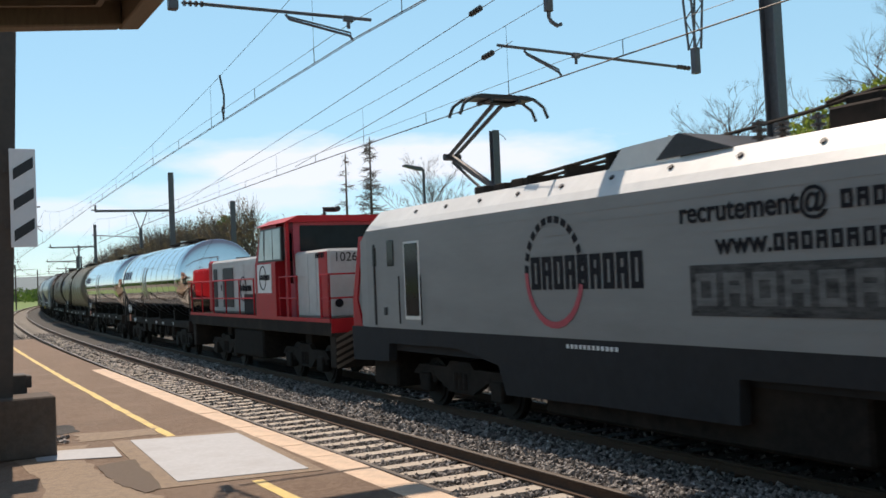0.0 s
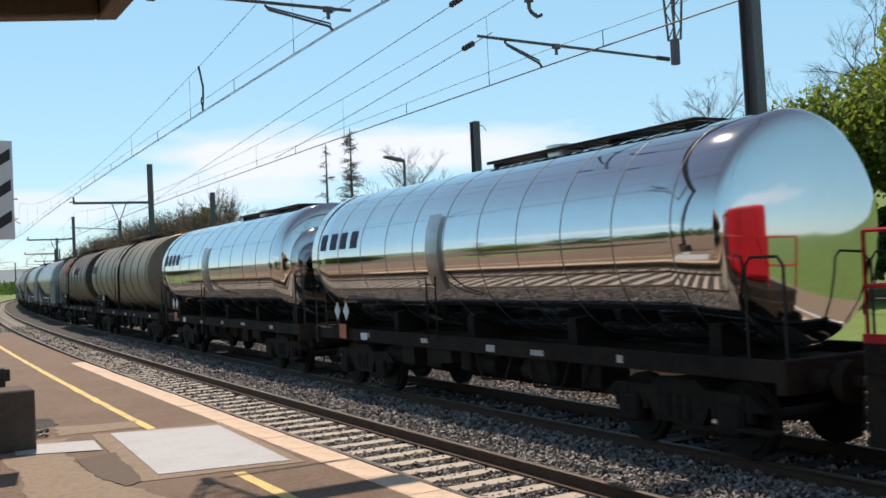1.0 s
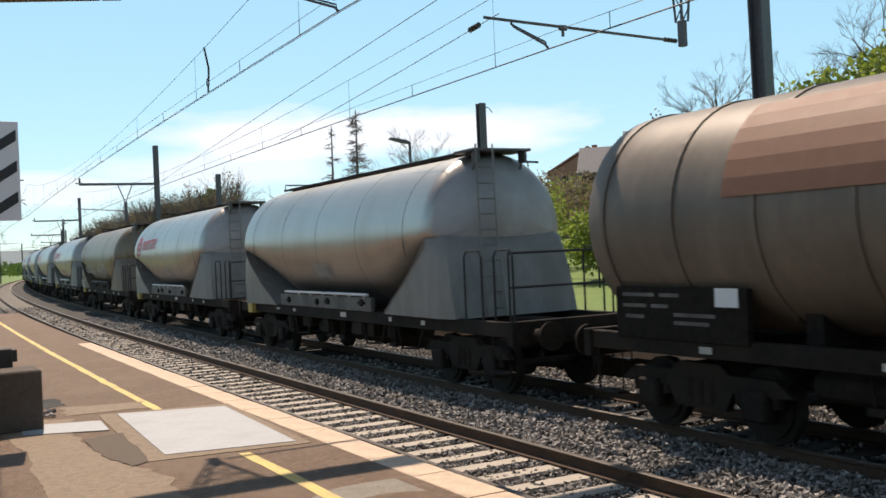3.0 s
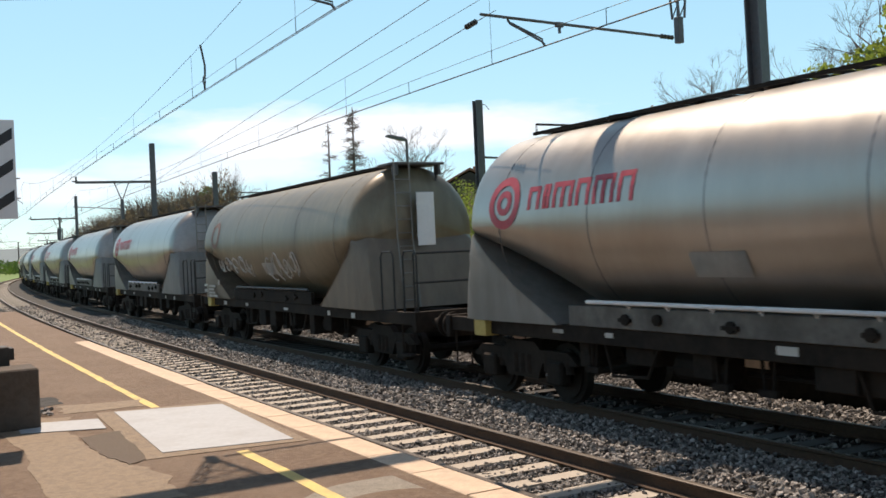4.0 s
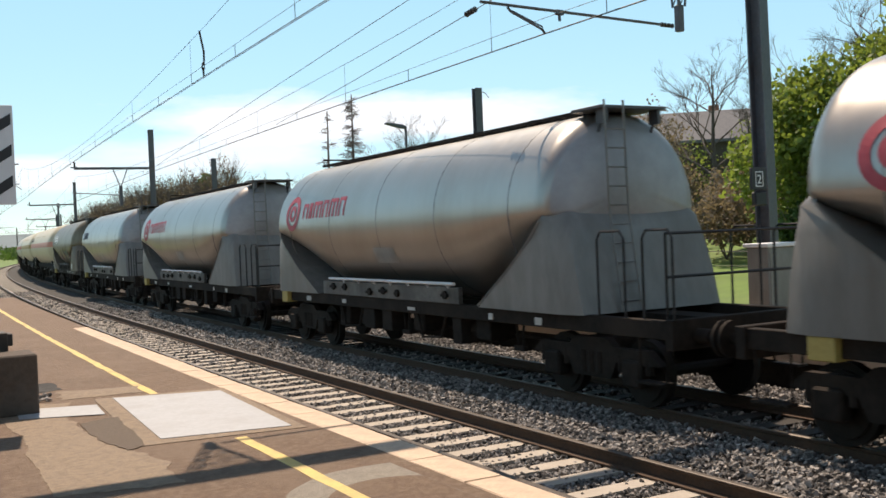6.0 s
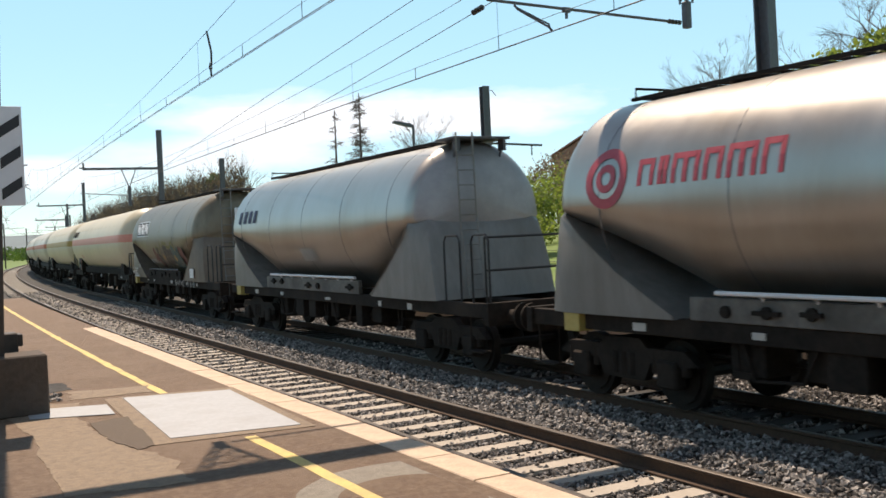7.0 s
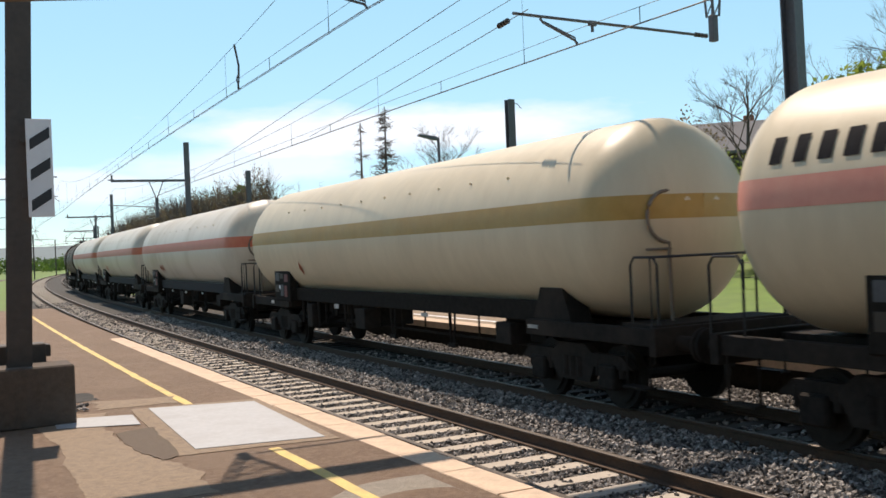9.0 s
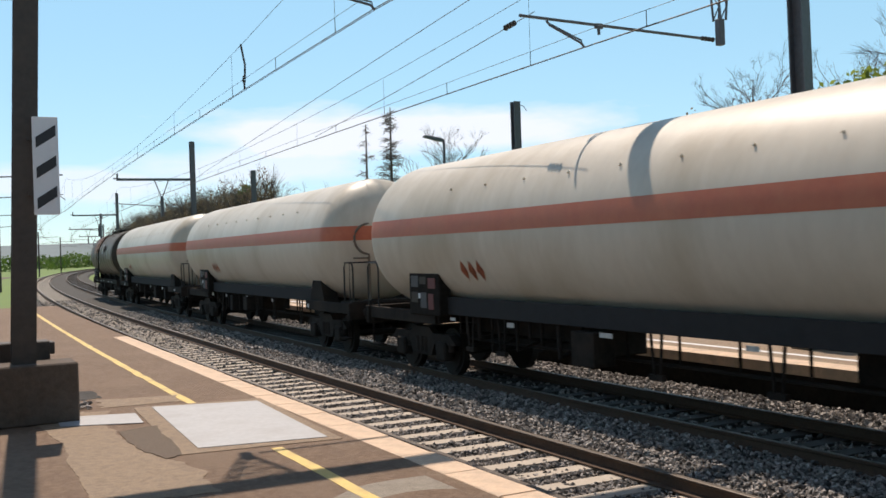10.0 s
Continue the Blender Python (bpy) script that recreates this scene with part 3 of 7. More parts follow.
# far platform behind the train, with its bright surface and white line
opp = link("far_platform", sweep([(7.02, -0.5), (10.9, -0.5), (10.9, OPP), (7.02, OPP)], -60, 72, 3, 0), M_SCREED)
# wall lies in shadow: coloured near-black in place of that shade
part("retaining_wall", sweep([(6.83, -0.55), (7.018, -0.55), (7.018, OPP - 0.165), (6.83, OPP - 0.165)], -60, 72, 3, 0), M_NEARBLACK, opp, "platform wall coloured black for its shade")
tagged(opp, "pale sunlit platform across the tracks", "platform", kind="structure")
ob = link("platform_edge", sweep([(6.72, OPP - 0.16), (7.22, OPP - 0.16), (7.22, OPP + 0.01), (6.72, OPP + 0.01)], -60, 72, 3, 0), M_COPING, opp)
ob = link("edge_line", sweep([(7.7, OPP), (7.85, OPP), (7.85, OPP + 0.005), (7.7, OPP + 0.005)], -60, 72, 3, 0), M_WHITEINK, opp)


# ---- railway gantry over both tracks ----
S_GANTRY = 13.6


def h_section(bm, w, d, t, z0, z1, lean=0.0, taper=1.0):
    prof = [(-w, -d), (w, -d), (w, -d + t), (t / 2, -d + t), (t / 2, d - t), (w, d - t), (w, d), (-w, d), (-w, d - t), (-t / 2, d - t), (-t / 2, -d + t), (-w, -d + t)]
    loft(bm, [[(p[0] + lean * 0, p[1], z0) for p in prof], [(p[0] * taper + lean * (z1 - z0), p[1] * taper, z1) for p in prof]])
    return bm


def lattice_drop(bm, x, z0, z1, w0=0.09, w1=0.20):
    """A tapering lattice post that hangs from the beam."""
    for sx in (-1, 1):
        for sy in (-1, 1):
            tube(bm, [(x + sx * w0, sy * 0.09, z0 + 0.45), (x + sx * w1, sy * 0.12, z1)], 0.022, 4)
    n = 7
    for i in range(n):
        a, b = i / n, (i + 1) / n
        za, zb = z0 + 0.45 + (z1 - z0 - 0.45) * a, z0 + 0.45 + (z1 - z0 - 0.45) * b
        wa, wb = w0 + (w1 - w0) * a, w0 + (w1 - w0) * b
        s = 1 if i % 2 else -1
        for sy in (-1, 1):
            tube(bm, [(x + s * wa, sy * 0.1, za), (x - s * wb, sy * 0.11, zb)], 0.014, 4)
    box(bm, x - 0.065, x + 0.065, -0.065, 0.065, z0, z0 + 0.48, 0.01)
    return bm


def insulator(bm, p, q, r=0.06):
    p, q = Vector(p), Vector(q)
    r *= 0.72
    tube(bm, [p, q], r * 0.4, 8)
    for i in range(4):
        c = p.lerp(q, (i + 0.5) / 4)
        d = (q - p).normalized() * 0.015
        tube(bm, [c - d, c + d], r, 10)
    return bm


def arm_set(parent, x_ins, z_ins, x_tip, z_tip, x_c, z_c, x_s, held):
    """Registration arm: insulator, tube, and a long steady arm from x_s down to the contact wire."""
    s = 1 if x_tip > x_ins else -1

    def on_arm(x):
        return z_ins + (z_tip - z_ins) * (x - x_ins) / (x_tip - x_ins)
    part("insulator", insulator(B(), (x_ins, 0, z_ins), (x_ins + s * 0.32, 0, z_ins + 0.01)), M_GLASSY, parent, "brown ribbed insulator")
    bm = B()
    tube(bm, [(x_ins + s * 0.3, 0, z_ins + 0.01), (x_tip, 0, z_tip)], 0.026, 8)
    part("registration_arm", bm, M_STEEL, parent)
    d = 1 if x_c > x_s else -1
    bm = B()
    tube(bm, [(x_s, 0, on_arm(x_s) - 0.03), (x_s + d * 0.06, 0, on_arm(x_s) - 0.1), (x_c - d * 0.05, 0, z_c + 0.07), (x_c, 0, z_c + 0.02), (x_c, 0, z_c)], 0.02, 6)
    part("steady_arm", bm, M_STEEL, parent)
    bm = B()
    tube(bm, [(x_s + d * 0.04, 0.06, on_arm(x_s) - 0.04), (x_c, 0.06, z_c + 0.13), (x_c, 0.03, z_c + 0.02)], 0.014, 6)
    part("steady_rod", bm, M_STEEL, parent)
    bm = B()
    xc = x_ins + (x_tip - x_ins) * held
    zc = on_arm(xc)
    box(bm, xc - 0.08, xc + 0.08, -0.03, 0.03, zc - 0.06, zc + 0.03, 0.01)
    tube(bm, [(xc, 0, zc), (xc, 0, zc - 0.16)], 0.028, 6)
    part("clamp", bm, M_STEEL, parent)


BEAM_Z = 8.6


def build_gantry():
    g = empty("railway_gantry", stand(0, S_GANTRY), "dark steel gantry spanning both tracks and carrying the wires", "gantry")
    bm = B()
    h_section(bm, 0.15, 0.15, 0.03, -0.55, BEAM_Z + 0.5, 0)
    ob = part("mast", bm, M_STEEL, g, "blue-grey steel H-section mast")
    ob.matrix_basis = pose(9.58, 0, 0, 0, -1.2, 12)
    bm = B()
    h_section(bm, 0.145, 0.145, 0.03, 1.15, BEAM_Z + 0.5, 0)
    ob = part("mast", bm, M_BROWNMAST, g, "dark brown steel mast on a concrete base")
    ob.matrix_basis = pose(-4.42, 0.1, 0, 0, 2.0, 0)
    bm = B()
    x0, x1 = -4.3, 9.6
    for y in (-0.11, 0.11):
        box(bm, x0, x1, y - 0.02, y + 0.02, BEAM_Z - 0.16, BEAM_Z + 0.16)
    for z in (BEAM_Z - 0.16, BEAM_Z + 0.16):
        box(bm, x0, x1, -0.13, 0.13, z - 0.012, z + 0.012)
    part("beam", bm, M_STEEL, g)
    part("drop_post", lattice_drop(B(), 7.48, 5.99, BEAM_Z - 0.2, 0.065, 0.22), M_STEEL, g)
    part("drop_post", lattice_drop(B(), -2.05, 6.3, BEAM_Z - 0.2, 0.065, 0.34), M_STEEL, g)
    bm = B()
    tube(bm, [(4.25, 0, BEAM_Z - 0.2), (4.25, 0, 6.75), (4.3, 0, 6.68), (4.42, 0, 6.62), (4.5, 0, 6.66)], 0.035, 6)
    box(bm, 4.18, 4.32, -0.05, 0.05, 6.85, 7.2, 0.01)
    part("hanger_hook", bm, M_STEEL, g)
    arm_set(g, 7.34, 6.08, 3.2, 6.2, 4.45, 5.76, 3.72, 0.62)
    arm_set(g, -1.93, 6.41, 0.95, 6.42, 0.63, 6.08, -0.42, 0.87)
    return g


build_gantry()


def build_mast_base():
    b = empty("mast_base", stand(-4.38, S_GANTRY + 0.05, PLAT), "dark weathered concrete base of the platform mast", "concrete base")
    bm = B()
    box(bm, -0.75, 0.62, -0.35, 0.35, 0.0, 0.76, 0.02)
    part("plinth", bm, M_CONCRETE, b)
    bm = B()
    box(bm, -0.3, 0.36, 0.4, 0.75, 0.0, 1.0, 0.015)
    box(bm, 0.22, 0.42, 0.42, 0.7, 0.82, 0.98, 0.01)
    part("cable_box", bm, M_BROWNMAST, b)
    bm = B()
    tube(bm, [(0.55, 0.3, 0.0), (0.6, 0.6, 0.08), (0.75, 0.9, 0.02), (0.95, 1.2, 0.02)], 0.03, 5)
    part("cable", bm, M_RUBBER, b)


build_mast_base()


def build_chevron_sign():
    s = empty("marker_sign", stand(-4.05, S_GANTRY - 0.14, 3.05), "white marker board with three black slanted bars on the mast", "sign")
    bm = B()
    box(bm, -0.16, 0.15, -0.012, 0.012, 0, 1.25, 0.004)
    part("board", bm, M_SIGN, s)
    for z in (0.17, 0.56, 0.95):
        bm = B()
        prism(bm, [(-0.12, z - 0.10), (0.12, z + 0.06), (0.12, z + 0.20), (-0.12, z + 0.04)], "y", -0.018, -0.0125)
        part("slanted_bar", bm, M_SIGNBLACK, s)
    bm = B()
    for z in (0.25, 0.95):
        bm = B()
        box(bm, -0.22, -0.05, 0.012, 0.05, z, z + 0.05)
        part("bracket", bm, M_BROWNMAST, s)


build_chevron_sign()


def build_number_sign():
    s = empty("platform_sign", stand(9.05, S_GANTRY - 0.28, 3.05), "small dark panel with a white figure on the mast", "sign")
    bm = B()
    box(bm, -0.2, 0.2, -0.03, 0.03, 0, 0.42, 0.01)
    part("board", bm, M_SIGNBLACK, s)
    bm = B()
    for q in ((-0.1, 0.1, 0.33, 0.345), (-0.1, 0.1, 0.06, 0.075), (-0.1, -0.085, 0.06, 0.345), (0.085, 0.1, 0.06, 0.345)):
        box(bm, q[0], q[1], -0.036, -0.0305, q[2], q[3])
    part("frame_line", bm, M_WHITEINK, s)
    cu = bpy.data.curves.new("figure", "FONT")
    cu.body, cu.size, cu.extrude, cu.align_x = "2", 0.24, 0.002, "CENTER"
    cu.materials.append(M_WHITEINK)
    t = new("figure", cu)
    t.parent, t.matrix_basis = s, pose(0, -0.034, 0.12, 90, 0, 0)
    bm = B()
    box(bm, -0.14, 0.16, -0.06, 0.06, -0.3, -0.04, 0.02)
    part("loudspeaker_box", bm, M_FENCE, s)


build_number_sign()

# ---- overhead wires ----
MASTS = [S_GANTRY + 53.4 * i for i in range(-3, 7)]


def wire_run(off, z_contact, z_top, zig, sag_m, drop):
    """Contact pair, auxiliary wire and sagging messenger with its droppers, span by span."""
    for a, b, k in zip(MASTS, MASTS[1:], range(99)):
        w = empty("overhead_wire", pose(0, 0, 0), "dark copper contact wire hung from a sagging messenger wire", "overhead line", "overhead lines")
        o0, o1 = (off, off + zig) if k % 2 else (off + zig, off)
        z0, z1 = (z_contact, z_contact - drop) if k % 2 else (z_contact - drop, z_contact)
        n = 14

        def at(t, lift=0.0, side=0.0):
            return spot(o0 + (o1 - o0) * t + side, a + (b - a) * t, z0 + (z1 - z0) * t + lift)

        def sag(t):
            return 4 * t * (1 - t)

        def mess(t):
            p = at(t)
            p.z = z_top - sag_m * sag(t)
            return p
        for nm, r, f in (("contact_wire", 0.009, lambda t: at(t)), ("contact_wire", 0.007, lambda t: at(t, 0.012, 0.06)), ("auxiliary_wire", 0.005, lambda t: at(t, 0.26 - 0.08 * sag(t))), ("messenger_wire", 0.0065, mess)):
            bm = B()
            tube(bm, [f(i / n) for i in range(n + 1)], r, 4)
            part(nm, bm, M_WIRE, w)
        for i in range(16):
            t = (i + 0.5) / 16
            bm = B()
            tube(bm, [at(t), at(t, 0.26 - 0.08 * sag(t))], 0.008, 3)
            part("clip", bm, M_WIRE, w)
            if i % 2 == 0:
                bm = B()
                tube(bm, [at(t, 0.26 - 0.08 * sag(t)), mess(t)], 0.004, 3)
                part("dropper", bm, M_WIRE, w)


wire_run(4.45, 5.76, 7.15, -0.15, 0.95, 0.14)
wire_run(0.64, 6.10, 7.72, 0.40, 1.40, 0.35)


def build_feeder(p0, p1, ins):
    """A thin strain wire that crosses from one registration point to the next."""
    w = empty("feeder_cable", pose(0, 0, 0), "thin strain wire with a brown insulator", "cable", "feeder cables")
    bm = B()
    n = 12
    P = [spot(*[a + (b - a) * (i / n) for a, b in zip(p0, p1)]) - Vector((0, 0, 0.03 * 4 * (i / n) * (1 - i / n))) for i in range(n + 1)]
    tube(bm, P, 0.008, 4)
    part("wire", bm, M_WIRE, w)
    q = spot(*[a + (b - a) * ins for a, b in zip(p0, p1)])
    d = (spot(*p1) - spot(*p0)).normalized()
    part("insulator", insulator(B(), q - d * 0.2, q + d * 0.2, 0.07), M_GLASSY, w)


build_feeder((2.6, 9.5, 6.85), (4.42, 45.0, 5.74), 0.115)
build_feeder((3.3, 13.3, 6.2), (4.42, 27.0, 5.80), 0.065)


def build_jumper():
    j = empty("wire_jumper", pose(0, 0, 0), "dark looped jumper between messenger and contact wire", "cable")
    bm = B()
    s = 21.0
    tube(bm, [spot(0.66, s, 7.04), spot(0.74, s, 6.6), spot(0.72, s - 0.05, 6.35)], 0.022, 6)
    tube(bm, [spot(0.70, s - 0.05 + 0.08 * math.sin(i * 0.7), 6.27 + 0.08 * math.cos(i * 0.7)) for i in range(10)], 0.02, 6)
    tube(bm, [spot(0.70, s - 0.05, 6.2), spot(0.69, s - 0.1, 6.06)], 0.022, 6)
    part("loop", bm, M_WIRE, j)


build_jumper()


def build_cantilever():
    g = empty("catenary_mast", stand(0, MASTS[4]), "dark steel line mast with a cantilever beam", "mast", "catenary masts")
    bm = B()
    h_section(bm, 0.16, 0.16, 0.03, -0.55, 10.2)
    ob = part("mast", bm, M_STEEL, g)
    ob.matrix_basis = pose(9.0, 0, 0, 0, 0, 0)
    bm = B()
    box(bm, 4.1, 9.0, -0.07, 0.07, 7.58, 7.74, 0.01)
    part("beam", bm, M_STEEL, g)
    bm = B()
    for sx in (-0.45, 0.45):
        tube(bm, [(6.95 + sx, 0, 7.6), (6.95, 0, 6.4)], 0.035, 5)
    box(bm, 6.85, 7.05, -0.1, 0.1, 5.2, 6.5, 0.01)
    part("drop_post", bm, M_STEEL, g)
    bm = B()
    tube(bm, [(6.9, 0, 5.9), (3.9, 0, 6.1)], 0.03, 5)
    tube(bm, [(4.4, 0, 6.1), (4.4, 0, 5.78)], 0.02, 5)
    part("registration_arm", bm, M_STEEL, g)
    bm = B()
    tube(bm, [(4.15, 0, 7.7), (4.15, 0, 8.05)], 0.06, 6)
    box(bm, 3.9, 4.3, -0.04, 0.04, 7.68, 7.76)
    part("insulator", bm, M_GLASSY, g)
    return g


mast0 = build_cantilever()
for s in MASTS[5:]:
    copy_thing(mast0, stand(0, s))


def build_near_side_mast():
    g = empty("catenary_mast", stand(-3.4, 62), "dark steel line mast with a short arm over the near track", "mast", "near side masts")
    bm = B()
    h_section(bm, 0.13, 0.13, 0.025, -0.55, 8.6)
    part("mast", bm, M_BROWNMAST, g)
    bm = B()
    tube(bm, [(0, 0, 7.4), (3.9, 0, 7.55)], 0.04, 5)
    tube(bm, [(0, 0, 6.2), (3.9, 0, 6.4)], 0.03, 5)
    tube(bm, [(3.6, 0, 6.4), (4.0, 0, 6.08)], 0.02, 5)
    part("registration_arm", bm, M_STEEL, g)
    part("insulator", insulator(B(), (0.3, 0, 6.22), (0.7, 0, 6.24)), M_GLASSY, g)
    return g


m1 = build_near_side_mast()
for s in (112, 165, 218, 270):
    copy_thing(m1, stand(-3.4, s))


# ---- the train ----
SPEED = 27.44
AXIS = 4.3525
TRAIN = []          # (thing, place along the track at the start)


M_PLATE = stuff("weathered_plate", (0.50, 0.485, 0.46), (0.62, 0.60, 0.57), 5, 0.7, bump=0, stain=(0.2, 0.18, 0.16), amount=0.7)
M_TEAL = stuff("teal_spray", (0.035, 0.075, 0.075), (0.06, 0.12, 0.115), 5, 0.6, bump=0)
M_UMBER = stuff("umber_spray", (0.03, 0.024, 0.018), (0.065, 0.05, 0.036), 5, 0.6, bump=0)
M_RUSTPAINT = stuff("dark_red_spray", (0.10, 0.022, 0.022), (0.16, 0.04, 0.036), 6, 0.6, bump=0)
M_DULLGREEN = stuff("faded_yellow_green_spray", (0.15, 0.135, 0.03), (0.22, 0.19, 0.05), 5, 0.6, bump=0)
M_HOOD = stuff("pale_hood_paint", (0.46, 0.445, 0.435), (0.56, 0.545, 0.535), 3, 0.5, bump=0.02, stain=(0.34, 0.325, 0.31), amount=0.5)
M_ENDGREY = stuff("dull_grey_shade_paint", (0.29, 0.285, 0.295), (0.37, 0.363, 0.375), 3, 0.45, 0.1, bump=0.03, stain=(0.09, 0.08, 0.075), amount=0.6)
M_PALEPINK = stuff("pale_pink_spray", (0.26, 0.20, 0.15), (0.36, 0.28, 0.21), 6, 0.6, bump=0)
M_GHOST = stuff("covered_lettering", (0.02, 0.02, 0.021), (0.12, 0.118, 0.115), 3, 0.7, bump=0, stretch=(1, 1, 4), spec=0.15)
M_DIRTYSHEET = stuff("dirty_white_sheet", (0.085, 0.078, 0.071), (0.18, 0.168, 0.153), 6, 0.65, bump=0.05, stain=(0.03, 0.026, 0.022), amount=0.95)
M_FADED = stuff("faded_lettering", (0.075, 0.074, 0.072), (0.17, 0.168, 0.165), 3, 0.7, bump=0, stretch=(1, 1, 4))
M_WORNRED = stuff("worn_red_mark", (0.17, 0.075, 0.055), (0.22, 0.13, 0.09), 9, 0.6, bump=0)
M_CHALK = stuff("chalky_spray", (0.36, 0.34, 0.31), (0.56, 0.53, 0.49), 7, 0.8, bump=0)


def wheelset(parent, y, r=0.46):
    for sx in (-1, 1):
        bm = B()
        tube(bm, [(sx * 0.70, y, r), (sx * 0.835, y, r)], r, 20)
        tube(bm, [(sx * 0.835, y, r), (sx * 0.87, y, r)], r * 0.82, 20)
        tube(bm, [(sx * 0.87, y, r), (sx * 0.95, y, r)], 0.12, 10)
        part("wheel", bm, M_WHEEL, parent, smooth=True)
    bm = B()
    tube(bm, [(-0.7, y, r), (0.7, y, r)], 0.08, 8)
    part("axle", bm, M_WHEEL, parent)


def bogie(parent, y, base=1.8, top=0.92, material=None):
    b = part("bogie", B(), M_BLACK, parent)
    bm = bmesh.new()
    h = base / 2
    for sx in (-1, 1):
        x0, x1 = sorted((sx * 0.93, sx * 1.06))
        prism(bm, [(y - h - 0.55, 0.62), (y - h - 0.3, 0.80), (y - 0.5, 0.80), (y - 0.35, 0.92), (y + 0.35, 0.92), (y + 0.5, 0.80), (y + h + 0.3, 0.80), (y + h + 0.55, 0.62), (y + h + 0.3, 0.60), (y + h - 0.35, 0.60), (y + 0.42, 0.36), (y - 0.42, 0.36), (y - h + 0.35, 0.60), (y - h - 0.3, 0.60)], "x", x0, x1)
        for ya in (y - h, y + h):
            box(bm, min(sx * 0.92, sx * 1.12), max(sx * 0.92, sx * 1.12), ya - 0.19, ya + 0.19, 0.30, 0.66, 0.03)
            for q in (-0.28, 0.28):
                tube(bm, [(sx * 1.0, ya + q, 0.48), (sx * 1.0, ya + q, 0.72)], 0.07, 8)
        for q in (-0.18, 0.0, 0.18):
            tube(bm, [(sx * 1.02, y + q, 0.42), (sx * 1.02, y + q, 0.72)], 0.075, 8)
    box(bm, -0.95, 0.95, y - 0.22, y + 0.22, 0.62, top, 0.02)
    bm.to_mesh(b.data)
    bm.free()
    wheelset(b, y - h)
    wheelset(b, y + h)


def buffers(parent, yend, sy):
    for sx in (-0.875, 0.875):
        bm = B()
        tube(bm, [(sx, yend, 1.05), (sx, yend + sy * 0.32, 1.05)], 0.10, 12)
        tube(bm, [(sx, yend + sy * 0.30, 1.05), (sx, yend + sy * 0.50, 1.05)], 0.075, 12)
        tube(bm, [(sx, yend + sy * 0.50, 1.05), (sx, yend + sy * 0.55, 1.05)], 0.23, 16)
        part("buffer", bm, M_BLACK, parent, smooth=True)
    bm = B()
    tube(bm, [(0, yend, 1.0), (0, yend + sy * 0.55, 0.98)], 0.05, 6)
    box(bm, -0.09, 0.09, min(yend + sy * 0.35, yend + sy * 0.6), max(yend + sy * 0.35, yend + sy * 0.6), 0.9, 1.08, 0.01)
    part("coupling", bm, M_BLACK, parent)


